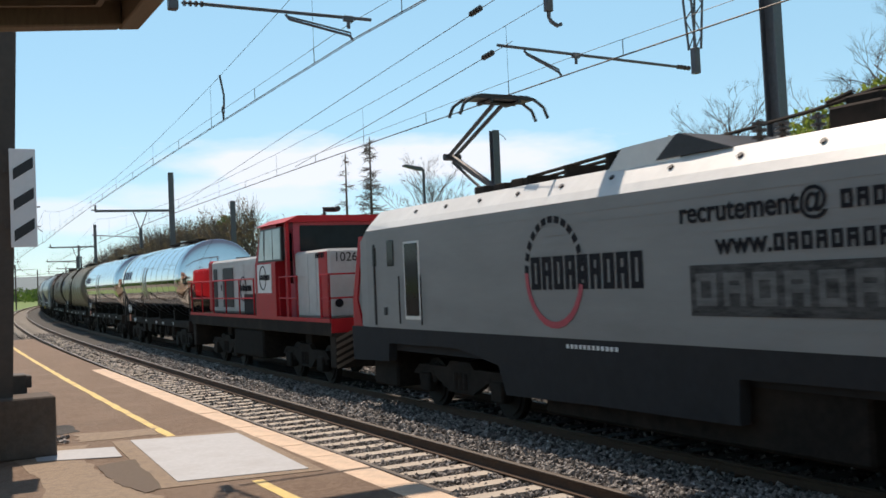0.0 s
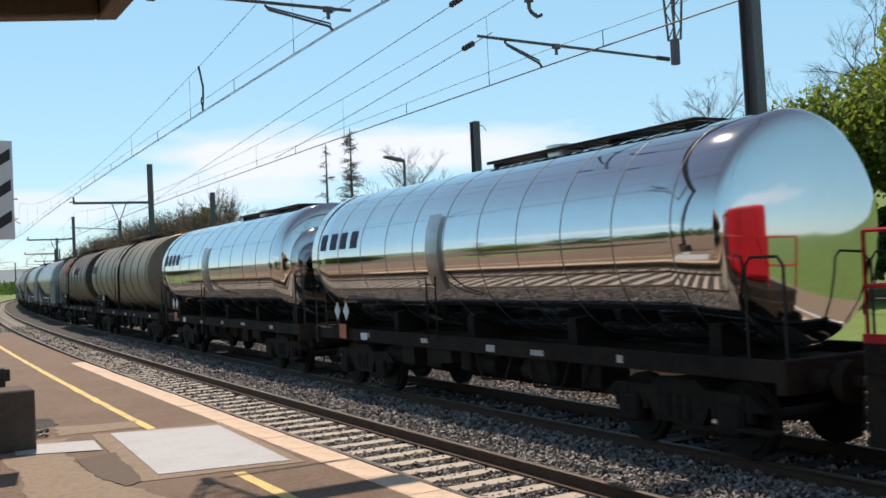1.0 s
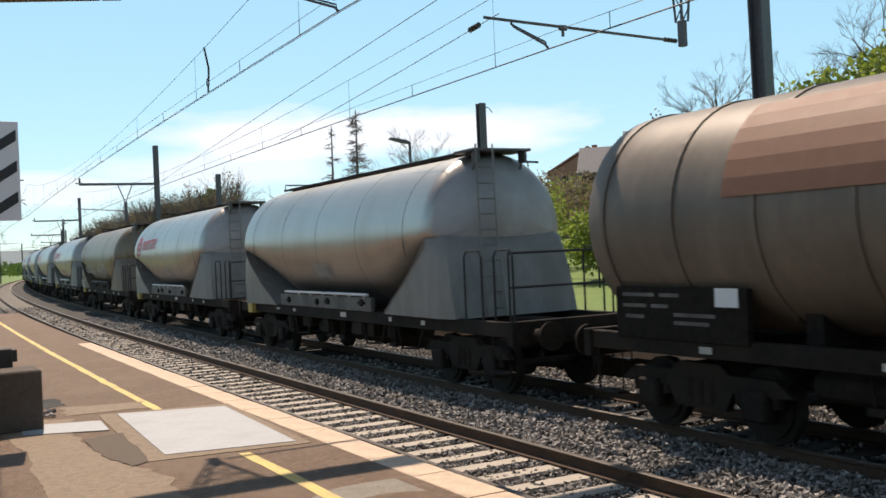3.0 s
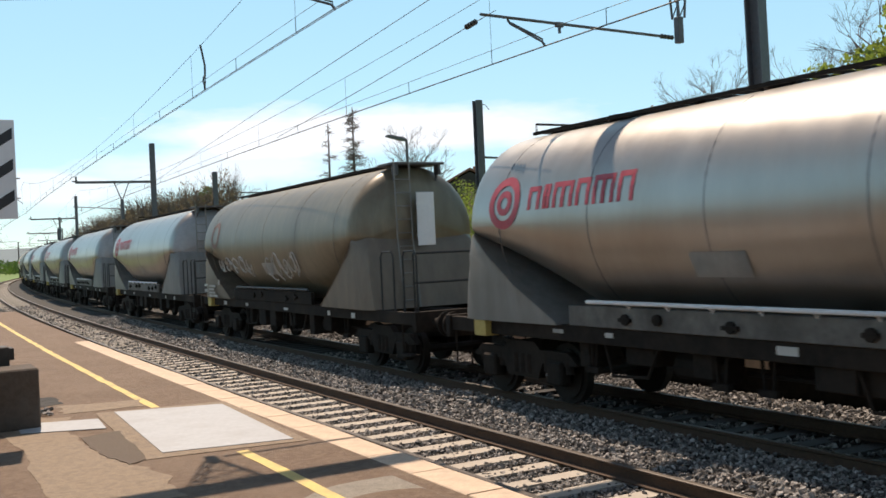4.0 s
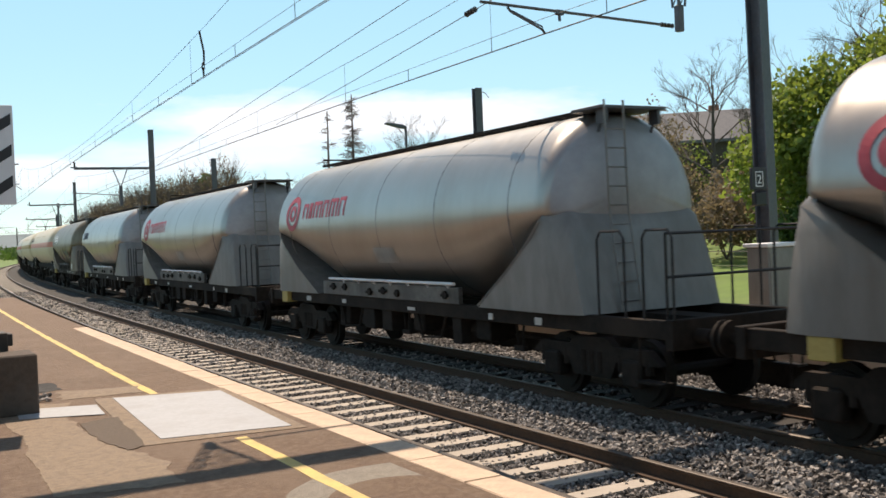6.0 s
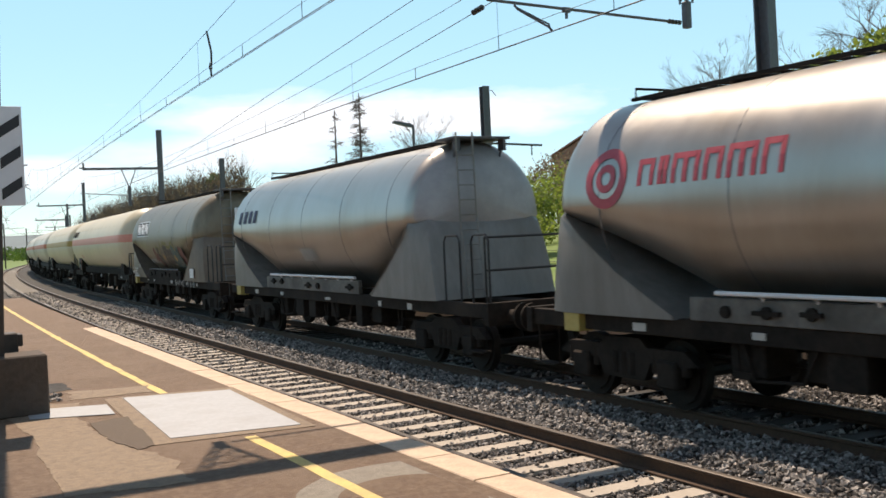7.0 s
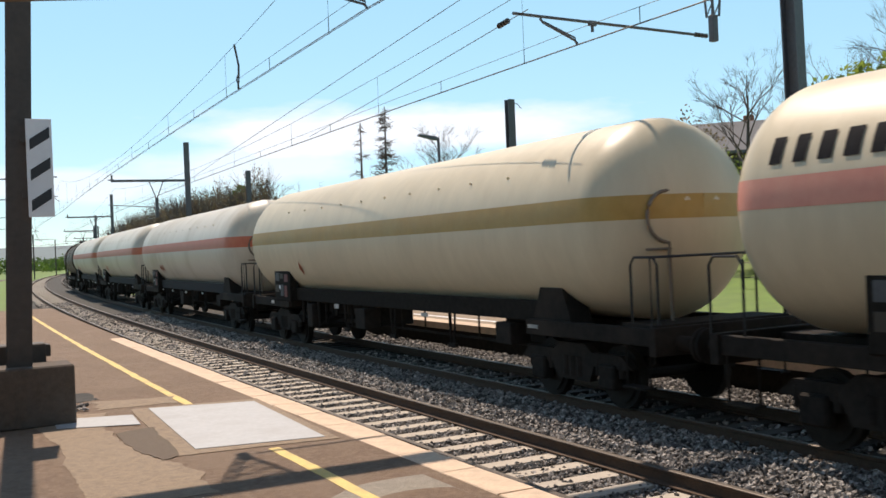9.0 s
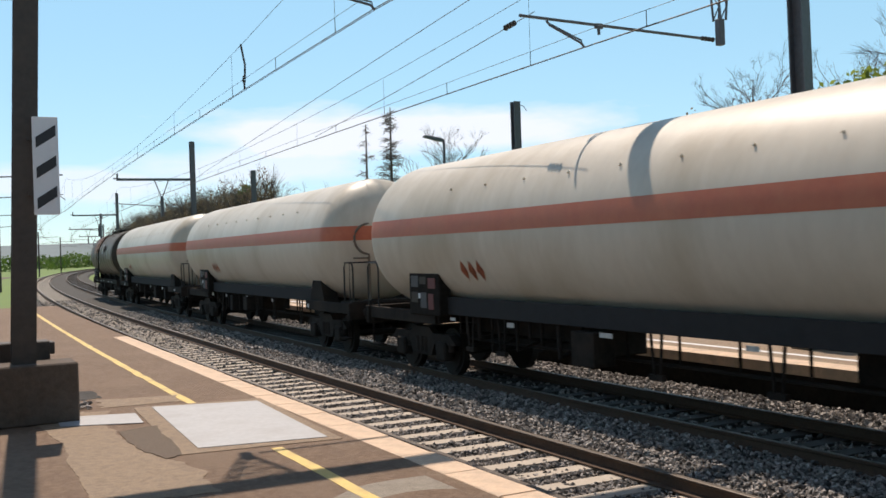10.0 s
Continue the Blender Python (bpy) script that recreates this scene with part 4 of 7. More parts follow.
def underframe(parent, L, zt=1.25, material=None, centre=True):
    h = L / 2
    for a, b in (((-h, h),) if centre else ((-h, -h + 3.2), (h - 3.2, h))):
        bm = B()
        for x0, x1 in ((-1.25, -1.12), (1.12, 1.25)):
            box(bm, x0, x1, a, b, zt - 0.24, zt, 0.01)
        box(bm, -0.25, 0.25, a + 0.05, b - 0.05, zt - 0.3, zt - 0.04)
        for y in (a, b):
            if abs(abs(y) - h) < 0.01:
                box(bm, -1.3, 1.3, y - 0.07, y + 0.07, zt - 0.36, zt + 0.02, 0.01)
            else:
                box(bm, -1.2, 1.2, y - 0.06, y + 0.06, zt - 0.22, zt - 0.02, 0.01)
        part("frame", bm, material or M_BLACK, parent)
    bm = B()
    rng = random.Random(int(L * 10))
    for y in np.arange(-h + 3.6, h - 3.4, 1.15):
        if not centre:          # a tank that carries itself: only thin hangers under it
            tube(bm, [(-0.6, y, zt + 0.1), (-0.6, y, 0.72)], 0.022, 5)
            continue
        w = rng.uniform(0.25, 0.7)
        z = rng.uniform(0.55, 0.8)
        s = rng.choice((-1, 1, -1))
        x0, x1 = sorted((s * 0.55, s * 1.1))
        box(bm, x0, x1, y - w / 2, y + w / 2, z, zt - 0.22, 0.02)
    tube(bm, [(-0.6, -h + 3, 0.72), (-0.6, h - 3, 0.72)], 0.03, 5)
    if not centre:
        box(bm, -0.2, 0.2, -h + 3.3, -h + 5.6, 0.7, zt + 0.1, 0.02)
    if centre:
        tube(bm, [(0.3, -1.2, 0.75), (0.3, 1.2, 0.75)], 0.22, 12)
    part("brake_gear", bm, M_BLACK, parent)
    # pipes, air tanks, levers and hangers that fill the space between the bogies
    for k in range(9 if centre else 6):
        y = -h + 3.4 + (L - 6.8) * (k + rng.uniform(0.1, 0.9)) / (9 if centre else 6)
        kind = rng.choice((0, 1, 2, 3)) if centre else rng.choice((1, 3, 3))
        bm = B()
        if kind == 0:
            tube(bm, [(-0.85, y - 0.45, 0.78), (-0.85, y + 0.45, 0.78)], 0.17, 10)
            nm = "air_tank"
        elif kind == 1:
            w = rng.uniform(0.12, 0.3)
            box(bm, -1.2, -0.8, y - w, y + w, rng.uniform(0.55, 0.8), zt - 0.1, 0.015)
            nm = "equipment_box"
        elif kind == 2:
            tube(bm, [(-1.15, y - 0.5, zt - 0.1), (-1.15, y - 0.2, 0.62), (-1.15, y + 0.5, 0.58), (-1.15, y + 0.7, zt - 0.1)], 0.025, 5)
            nm = "pipe"
        else:
            for q in (-0.12, 0.12):
                tube(bm, [(-1.1, y + q, zt), (-1.1, y + q * 0.5, 0.62)], 0.022, 5)
            box(bm, -1.14, -1.06, y - 0.14, y + 0.14, 0.58, 0.66)
            nm = "brake_hanger"
        part(nm, bm, M_BLACK, parent)
    # random pale plates: frame labels, and flecks painted for highlights on the steps
    for k in range(5):
        y = -h + 1.0 + (L - 2.0) * (k + rng.uniform(0.1, 0.9)) / 5
        label_plate(parent, y, zt - rng.uniform(0.1, 0.16), -1.252 if abs(y) > h - 3.1 or centre else -1.13, rng.uniform(0.1, 0.34), rng.uniform(0.05, 0.12), M_PLATE)
    for y, sy in ((-h, -1), (h, 1)):
        buffers(parent, y, sy)
        for sx in (-1.22, 1.22):
            bm = B()
            tube(bm, [(sx, y - sy * 0.15, zt - 0.1), (sx, y - sy * 0.15, 0.45), (sx, y - sy * 0.65, 0.45), (sx, y - sy * 0.65, zt - 0.1)], 0.02, 5)
            box(bm, sx - 0.1, sx + 0.1, min(y - sy * 0.15, y - sy * 0.65), max(y - sy * 0.15, y - sy * 0.65), 0.43, 0.46)
            part("footstep", bm, M_BLACK, parent)
    return h


def end_rail(parent, y, zt, x=1.15, height=1.0, label=""):
    """Hooped handrails on an end platform."""
    for sx in (-x, x):
        bm = B()
        tube(bm, [(sx, y - 0.28, zt), (sx, y - 0.28, zt + height - 0.1), (sx, y - 0.2, zt + height), (sx, y + 0.2, zt + height), (sx, y + 0.28, zt + height - 0.1), (sx, y + 0.28, zt)], 0.02, 6)
        part("handrail", bm, M_FENCE, parent, label)


def round_section(y, r, zc, n=44, zb=None, rx=None):
    out = []
    for i in range(n):
        a = i * math.tau / n
        c, s = math.cos(a), math.sin(a)
        out.append(((rx or r) * c, y, zc + (r * s if s > 0 or zb is None else (zc - zb) * s)))
    return out


def tank_shell(y0, y1, r, zc, dome, n=44, steps=9):
    bm = B()
    prof = []
    for i in range(steps + 1):
        a = i / steps * math.pi / 2
        prof.append((dome * (1 - math.cos(a)), max(0.03, r * math.sin(a))))
    k = max(2, int((y1 - y0) / 0.8))
    secs = [round_section(y0 + d, q, zc, n) for d, q in prof]
    secs += [round_section(y0 + dome + (y1 - y0 - 2 * dome) * i / k, r, zc, n) for i in range(1, k)]
    secs += [round_section(y1 - d, q, zc, n) for d, q in reversed(prof)]
    return loft(bm, secs)


def ring(bm, y, r, zc, w=0.03, t=0.012, n=44):
    loft(bm, [round_section(y - w, r - 0.01, zc, n), round_section(y - w, r + t, zc, n), round_section(y + w, r + t, zc, n), round_section(y + w, r - 0.01, zc, n)], cap=False)


def band(y0, y1, r, zc, z0, z1, lift=0.008, sides=(-1,), n=6, ends=None):
    """A painted strip that follows the tank's flank between two heights."""
    bm = B()
    for s in sides:
        a0, a1 = math.asin(max(-0.99, min(0.99, (z0 - zc) / r))), math.asin(max(-0.99, min(0.99, (z1 - zc) / r)))
        k = max(1, int((y1 - y0) / 1.5))
        rows = []
        for j in range(k + 1):
            y = y0 + (y1 - y0) * j / k
            rows.append([bm.verts.new((s * (r + lift) * math.cos(a0 + (a1 - a0) * i / n), y, zc + (r + lift) * math.sin(a0 + (a1 - a0) * i / n))) for i in range(n + 1)])
        for p, q in zip(rows, rows[1:]):
            for i in range(n):
                bm.faces.new((p[i], p[i + 1], q[i + 1], q[i]))
    bmesh.ops.solidify(bm, geom=bm.faces[:], thickness=-0.006)
    return bm


def lettering(name, parent, material, r, zc, y0, count, z0, z1, pitch, seed, width=0.62, flat=None, slant=0.0):
    """Plain bars of a lettering's size and colour, on the side the platform faces."""
    rng = random.Random(seed)
    for i in range(count):
        y = y0 - i * pitch
        w = pitch * width * rng.uniform(0.85, 1.1)
        top = z1 if not slant or i % 4 == 1 else z1 - (z1 - z0) * 0.28
        if flat is None:
            bm = band(y - w, y, r, zc, z0, top, 0.009)
        else:
            bm = B()
            box(bm, flat - 0.008, flat, y - w, y, z0, top)
        part(name, bm, material, parent)


def top_walkway(parent, y0, y1, z, w=0.35, x=0.0):
    bm = B()
    for sx in (-w, w):
        box(bm, x + sx - 0.025, x + sx + 0.025, y0, y1, z, z + 0.05)
    for y in np.arange(y0 + 0.05, y1, 0.3):
        box(bm, x - w, x + w, y - 0.05, y + 0.05, z + 0.015, z + 0.05)
    for y in np.arange(y0 + 0.3, y1, 1.6):
        box(bm, x - w * 0.8, x + w * 0.8, y - 0.03, y + 0.03, z - 0.28, z + 0.02)
    part("walkway", bm, M_BLACK, parent)


def ladder(parent, y, z0, z1, r, zc, material=None):
    bm = B()
    for dy in (-0.17, 0.17):
        pts = []
        for i in range(9):
            z = z0 + (z1 - z0) * i / 8
            xx = -math.sqrt(max(0.02, (r + 0.09) ** 2 - (z - zc) ** 2)) if z > zc else -(r + 0.09)
            pts.append((xx, y + dy, z))
        tube(bm, pts, 0.02, 5)
    for i in range(int((z1 - z0) / 0.28)):
        z = z0 + 0.15 + 0.28 * i
        xx = -math.sqrt(max(0.02, (r + 0.09) ** 2 - (z - zc) ** 2)) if z > zc else -(r + 0.09)
        tube(bm, [(xx, y - 0.17, z), (xx, y + 0.17, z)], 0.009, 4)
    part("ladder", bm, material or M_BLACK, parent)


def enlist(ob, u_rear, L):
    TRAIN.append((ob, u_rear - L / 2))
    ob.matrix_basis = stand(AXIS, u_rear - L / 2)


def label_plate(parent, y, z, x, w=0.45, h=0.3, material=None):
    bm = B()
    box(bm, x - 0.012, x, y - w / 2, y + w / 2, z - h / 2, z + h / 2)
    part("plate", bm, material or M_WHITEINK, parent, "white label plate")


def chrome_tank(u, L):
    t = empty("tank_wagon", pose(0, 0, 0), "tank wagon with mirror-polished cladding on a black frame", "tank wagon", "chrome tank wagons")
    h = underframe(t, L)
    bogie(t, -h + 1.9)
    bogie(t, h - 1.9)
    r, zc = 1.45, 2.74
    y0, y1 = -h + 0.55, h - 0.05
    part("tank", tank_shell(y0, y1, r, zc, 0.22, 56), M_CHROME, t, "mirror-polished metal cladding", smooth=True)
    for y in np.arange(y0 + 0.9, y1 - 0.4, 1.12):
        bm = B()
        ring(bm, y, r, zc, 0.008, 0.004, 56)
        part("seam", bm, M_SEAM, t)
    for y in np.arange(y0 + 0.8, y1, 2.9):
        bm = B()
        box(bm, -0.9, 0.9, y - 0.1, y + 0.1, 1.2, 1.66)
        part("saddle", bm, M_BLACK, t)
    top_walkway(t, -4.6, 0.6, 4.22)
    bm = B()
    tube(bm, [(0, -1.2, 4.1), (0, -1.2, 4.34)], 0.3, 14)
    part("hatch", bm, M_BRIGHTSTEEL, t, smooth=True)
    # added bright plate in place of a reflection on the polished cladding
    part("reflection_plate", band(0.55, 0.98, r, zc, 2.05, 3.35, 0.05), M_BRIGHTSTEEL, t, "bright steel plate standing for a reflection in the cladding")
    bm = B()
    for dy in (0.6, 0.93):
        tube(bm, [(-r - 0.08, dy, 1.2), (-r - 0.08, dy, 2.3)], 0.016, 5)
    for k in range(4):
        tube(bm, [(-r - 0.08, 0.6, 1.35 + 0.27 * k), (-r - 0.08, 0.93, 1.35 + 0.27 * k)], 0.012, 4)
    part("ladder", bm, M_BLACK, t)
    lettering("lettering_bar", t, M_BLUEINK, r, zc, y1 - 0.7, 4, 2.92, 3.26, 0.52, 3, 0.6)
    bm = B()
    for q in (0.0, 0.45):
        y = y1 - 1.2 - q
        prism(bm, [(y - 0.14, 1.62), (y, 1.43), (y + 0.14, 1.62), (y, 1.81)], "x", -1.32, -1.3)
    part("hazard_diamond", bm, M_WHITEINK, t)
    label_plate(t, y1 - 1.45, 1.2, -1.31, 0.35, 0.3, M_REDBAND)
    label_plate(t, y1 - 2.4, 1.12, -1.262, 0.3, 0.14)
    end_rail(t, -h + 0.35, 1.25, 1.1, 1.15)
    end_rail(t, h - 0.2, 1.25, 1.25, 0.9)
    enlist(t, u, L)


def tan_tank(u, L, dark=False):
    t = empty("tank_wagon", pose(0, 0, 0), "grimy brown tank wagon with an orange-brown panel" if dark else "dusty beige tank wagon with raised rings, ends browned for shade", "tank wagon", "brown tank wagons")
    h = underframe(t, L)
    bogie(t, -h + 1.9)
    bogie(t, h - 1.9)
    r, zc = 1.46, 2.72
    y0, y1 = -h + 0.55, h - 0.05
    mat = M_BROWN if dark else M_TAN2
    part("tank", tank_shell(y0, y1, r, zc, 0.34, 48), mat, t, smooth=True)
    # both ends get a darker shell than the barrel: shade put into the colour
    for e, s in ((y0, 1), (y1, -1)):
        bm = B()
        prof = [(0.34 * (1 - math.cos(a)) - 0.006, max(0.03, r * math.sin(a)) + 0.001) for a in [i / 8 * 1.4 for i in range(9)]]
        loft(bm, [round_section(e + s * d, q, zc, 40) for d, q in prof])
        part("tank_end", bm, M_DARKBROWN if dark else M_BROWN, t, smooth=True)
    for y in np.arange(y0 + 0.7, y1 - 0.3, 1.45 if not dark else 1.3):
        bm = B()
        ring(bm, y, r, zc, 0.035, 0.022, 48)
        part("ring", bm, mat, t)
    for y in np.arange(y0 + 0.8, y1, 2.9):
        bm = B()
        box(bm, -0.9, 0.9, y - 0.12, y + 0.12, 1.2, 1.62)
        part("saddle", bm, M_BLACK, t)
    top_walkway(t, -2.6, 2.4, 4.24, 0.4)
    bm = B()
    for sx in (-0.45, 0.45):
        tube(bm, [(sx, -2.5, 4.28), (sx, -2.5, 4.44), (sx, 2.3, 4.44), (sx, 2.3, 4.28)], 0.015, 5)
    part("handrail", bm, M_BLACK, t)
    bm = B()
    tube(bm, [(0, 0.5, 4.1), (0, 0.5, 4.42)], 0.32, 14)
    part("hatch", bm, mat, t, smooth=True)
    yl = -0.9 if not dark else 0.4
    ladder(t, yl, 1.2, 4.2, r, zc)
    bm = B()
    for dy in (-0.42, 0.42):
        tube(bm, [(-math.sqrt(max(0.03, (r + 0.16) ** 2 - (z - zc) ** 2)) if z > zc else -r - 0.16, yl + dy, z) for z in np.linspace(1.2, 4.2, 9)], 0.015, 5)
    part("ladder_guard", bm, M_BLACK, t)
    if dark:
        part("painted_panel", band(1.6, 4.0, r, zc, 2.9, 3.95, 0.03), M_ORANGE, t, "faded orange-brown panel")
        lettering("lettering_bar", t, M_INK, r, zc, -1.6, 4, 2.95, 3.3, 0.45, 11)
        part("pale_sign", band(-1.1, -0.85, r, zc, 2.85, 3.4, 0.012), M_WHITEINK, t)
        part("hazard_sign", band(0.9, 1.2, r, zc, 2.3, 2.7, 0.02), M_WHITEINK, t)
    else:
        lettering("lettering_bar", t, M_BLUEINK, r, zc, y1 - 0.45, 4, 2.93, 3.27, 0.36, 5, 0.72)
        part("cladding_strip", band(-0.6, 3.0, r, zc, 2.95, 3.03, 0.02), mat, t)
    bm = B()
    box(bm, -1.29, -1.2, y1 - 2.9, y1 - 0.6, 1.2, 1.86, 0.01)
    board = part("data_board", bm, M_NEARBLACK, t, "black data board with rows of small pale bars")
    for i, (a, z, w) in enumerate(((0.75, 1.74, 0.6), (1.45, 1.74, 0.35), (0.75, 1.6, 0.45), (1.3, 1.6, 0.3), (0.8, 1.46, 0.35), (1.7, 1.5, 0.7), (1.7, 1.4, 0.6))):
        bm = B()
        box(bm, -1.297, -1.29, y1 - a - w, y1 - a, z, z + 0.045)
        part("data_bar", bm, M_DIRTYSHEET, board)
    label_plate(t, y1 - 2.6, 1.75, -1.295, 0.36, 0.22, M_SIGN)
    end_rail(t, -h + 0.4, 1.25, 1.0, 1.1)
    enlist(t, u, L)


def silo_wagon(u, L, mat, skirt, label, mark=None, group="silo wagons", graffiti=0, hazard=True, round_front=False):
    t = empty("silo_wagon", pose(0, 0, 0), label, "silo wagon", group)
    h = underframe(t, L)
    bogie(t, -h + 1.9)
    bogie(t, h - 1.9)
    r, zc = 1.47, 2.74
    y0, y1 = -h + 2.15, h - 0.88
    bm = B()
    secs = []
    DOME = 0.46
    grid = [DOME * (1 - math.cos(i / 10 * math.pi / 2)) for i in range(11)]
    ys = [y0 + d for d in grid] + list(np.linspace(y0 + DOME, y1 - DOME, 20))[1:-1] + [y1 - d for d in reversed(grid)]
    secs.append(round_section(y0 - 0.10, 0.25, zc + 0.3, 52))
    for y in ys:
        e = min(y - y0, y1 - y)
        k = max(0.0, 1 - e / DOME)
        q = r * (1 - 0.27 * k ** 2.4)
        zb = 1.22 if e > 3.0 else 1.22 + (3.0 - e) / 3.0 * 1.35
        secs.append(round_section(y, q, zc, 52, max(zb, zc - q)))
    secs.append(round_section(y1 + 0.10, 0.25, zc + 0.3, 52))
    loft(bm, secs)
    # only the near end turns dull grey: matte paint with its shade mixed in
    for f in bm.faces:
        if f.calc_center_median().y < y0 + 0.2:
            f.material_index = 1
    part("silo_tank", bm, [mat, M_ENDGREY if mat is M_SILVER else mat], t, smooth=True)
    for sy in (-1, 1):
        ye, yi = (y0, y0 + 2.35) if sy < 0 else (y1, y1 - 2.35)
        foot = 0.42 if sy < 0 else 0.22
        # sheet casing under the hopper end: as wide as the barrel above, its end wall leaning out towards the foot
        bm = B()

        def rim(ya, yb, wa, wb, z):
            m = yb + (ya - yb) * 0.16
            return [(-wa, ya, z), (-wb - 0.03, m, z), (-wb + 0.07, yb, z), (wb - 0.07, yb, z), (wb + 0.03, m, z), (wa, ya, z)]
        loft(bm, [rim(yi, ye + sy * foot, 1.33, 1.36, 1.24), rim(ye - sy * 1.4, ye + sy * foot * 0.68, 1.40, 1.36, 1.8), rim(ye - sy * 0.68, ye + sy * foot * 0.36, 1.43, 1.32, 2.3), rim(ye - sy * 0.35, ye + sy * 0.06, 1.44, 1.24, 2.6), rim(ye - sy * 0.30, ye - sy * 0.04, 1.38, 1.12, 2.74)])
        part("end_skirt", bm, skirt, t, "pale sheet-metal end skirt", smooth=True)
        for sx in (-1, 1):          # welded rib along the slanted edge of the casing
            bm = B()
            tube(bm, [(sx * 1.335, yi, 1.27), (sx * 1.402, ye - sy * 1.4, 1.8), (sx * 1.432, ye - sy * 0.68, 2.3), (sx * 1.442, ye - sy * 0.35, 2.6)], 0.016, 5)
            part("casing_rib", bm, skirt, t)
    for y in np.linspace(y0 + 1.15, y1 - 1.15, 5):
        bm = B()
        ring(bm, y, r, zc, 0.008, 0.004)
        part("seam", bm, M_SEAM if mat is M_SILVER else M_BROWN, t)
    top_walkway(t, y0 + 0.1, y1 - 0.6, 4.21, 0.34)
    bm = B()          # small railed platform over the ladder end
    box(bm, -0.62, 0.62, y0 - 0.12, y0 + 0.6, 4.19, 4.24, 0.008)
    for sx in (-0.5, 0.5):
        tube(bm, [(sx, y0 - 0.08, 4.2), (sx, y0 + 0.14, 3.8)], 0.025, 5)
        box(bm, sx - 0.03, sx + 0.03, y0 - 0.1, y0 + 0.1, 3.98, 4.2)
    part("top_platform", bm, M_GREYSILL, t)
    for y in (y0 + 2.2, (y0 + y1) / 2, y1 - 2.5):
        bm = B()
        tube(bm, [(0, y, 4.1), (0, y, 4.29)], 0.26, 12)
        part("hatch", bm, M_BLACK, t)
    bm = B()
    tube(bm, [(-1.34, y0 + 3.1, 1.60), (-1.34, y1 - 3.1, 1.60)], 0.028, 8)
    for y in np.arange(y0 + 3.4, y1 - 3.2, 0.75):
        tube(bm, [(-1.34, y, 1.60), (-1.1, y, 1.35)], 0.024, 6)
    part("discharge_pipe", bm, M_SIGN if mat is M_SILVER else M_GREYSILL, t)
    bm = B()
    box(bm, -1.29, -1.2, y0 + 3.05, y1 - 2.6, 1.25, 1.54, 0.01)
    panel = part("discharge_panel", bm, M_DIRTYSHEET if mat is M_SILVER else M_BLACK, t)
    rng = random.Random(int(L * 7 + u))
    for y in np.arange(y0 + 3.5, y1 - 3.0, 0.62):
        if rng.random() < 0.35:
            continue
        bm = B()
        w, z = rng.uniform(0.06, 0.2), rng.uniform(1.36, 1.44)
        tube(bm, [(-1.28, y, z), (-1.33, y, z)], 0.075, 10)
        box(bm, -1.34, -1.29, y - w, y + w, z - 0.03, z + 0.02)
        part("valve", bm, M_BLACK, panel)
    if graffiti != 2:
        part("label_plate", band(0.1, 1.0, r, zc, 1.95, 2.25, 0.01), M_PLATE, t, "white label plate")
    else:
        for yy in (3.15, 2.55, 1.95):
            part("label_plate", band(yy - 0.5, yy, 1.47, zc, 1.84, 2.0, 0.012), M_PLATE, t, "white label plate")
    bm = B()
    for sx in (-0.62, -0.27):
        tube(bm, [(sx, y0 - 0.46, 1.25), (sx, y0 - 0.24, 2.7), (sx, y0 - 0.2, 4.3)], 0.018, 5)
    for i in range(10):
        k = i / 10
        z = 1.4 + 2.75 * k
        yy = y0 - 0.46 + 0.22 * min(1.0, (z - 1.25) / 1.45)
        tube(bm, [(-0.62, yy, z), (-0.27, yy, z)], 0.013, 4)
    part("ladder", bm, M_SKIRT, t)
    end_rail(t, -h + 0.28, 1.25, 1.2, 1.15)
    end_rail(t, -h + 1.15, 1.25, 1.25, 1.15)
    bm = B()
    tube(bm, [(-1.2, -h + 0.12, 2.35), (1.2, -h + 0.12, 2.35)], 0.02, 5)
    tube(bm, [(-1.2, -h + 0.12, 1.8), (1.2, -h + 0.12, 1.8)], 0.02, 5)
    for sx in (-1.2, 1.2):
        tube(bm, [(sx, -h + 0.12, 1.25), (sx, -h + 0.12, 2.35)], 0.02, 5)
    part("end_rail", bm, M_FENCE, t)
    bm = B()
    tube(bm, [(-0.36, y1 - 0.7, 4.24), (-0.36, y1 - 0.7, 4.38), (0.36, y1 - 0.7, 4.38), (0.36, y1 - 0.7, 4.24)], 0.02, 5)
    part("top_rail", bm, M_BLACK, t)
    if hazard:
        bm = B()
        box(bm, -1.36, -1.1, y1 - 0.45, y1 - 0.1, 0.98, 1.24, 0.01)
        part("corner_step", bm, M_HAZARD, t, "yellow corner step")
    if graffiti:
        bm = B()
        box(bm, -0.2, 0.2, y0 - 0.36, y0 - 0.32, 2.5, 3.6, 0.01)
        box(bm, -0.08, 0.08, y0 - 0.32, y0 + 0.2, 2.7, 2.8)
        box(bm, -0.08, 0.08, y0 - 0.32, y0 + 0.2, 3.3, 3.4)
        part("end_panel", bm, M_SIGN, t, "pale panel on the wagon end")
        if graffiti == 2:
            label_plate(t, y0 + 0.75, 1.52, -1.43, 0.5, 0.3)
    if mat is M_TAN:
        for k, (dy, z, w, hh) in enumerate(((0.1, 1.62, 0.34, 0.07), (0.1, 1.46, 0.34, 0.09), (0.62, 1.60, 0.62, 0.06), (0.55, 1.5, 0.5, 0.05), (0.55, 1.40, 0.66, 0.05), (0.55, 1.31, 0.9, 0.06), (1.55, 1.72, 0.16, 0.14))):
            label_plate(t, y1 - dy - w / 2, z, -1.43, w, hh, M_CHALK)
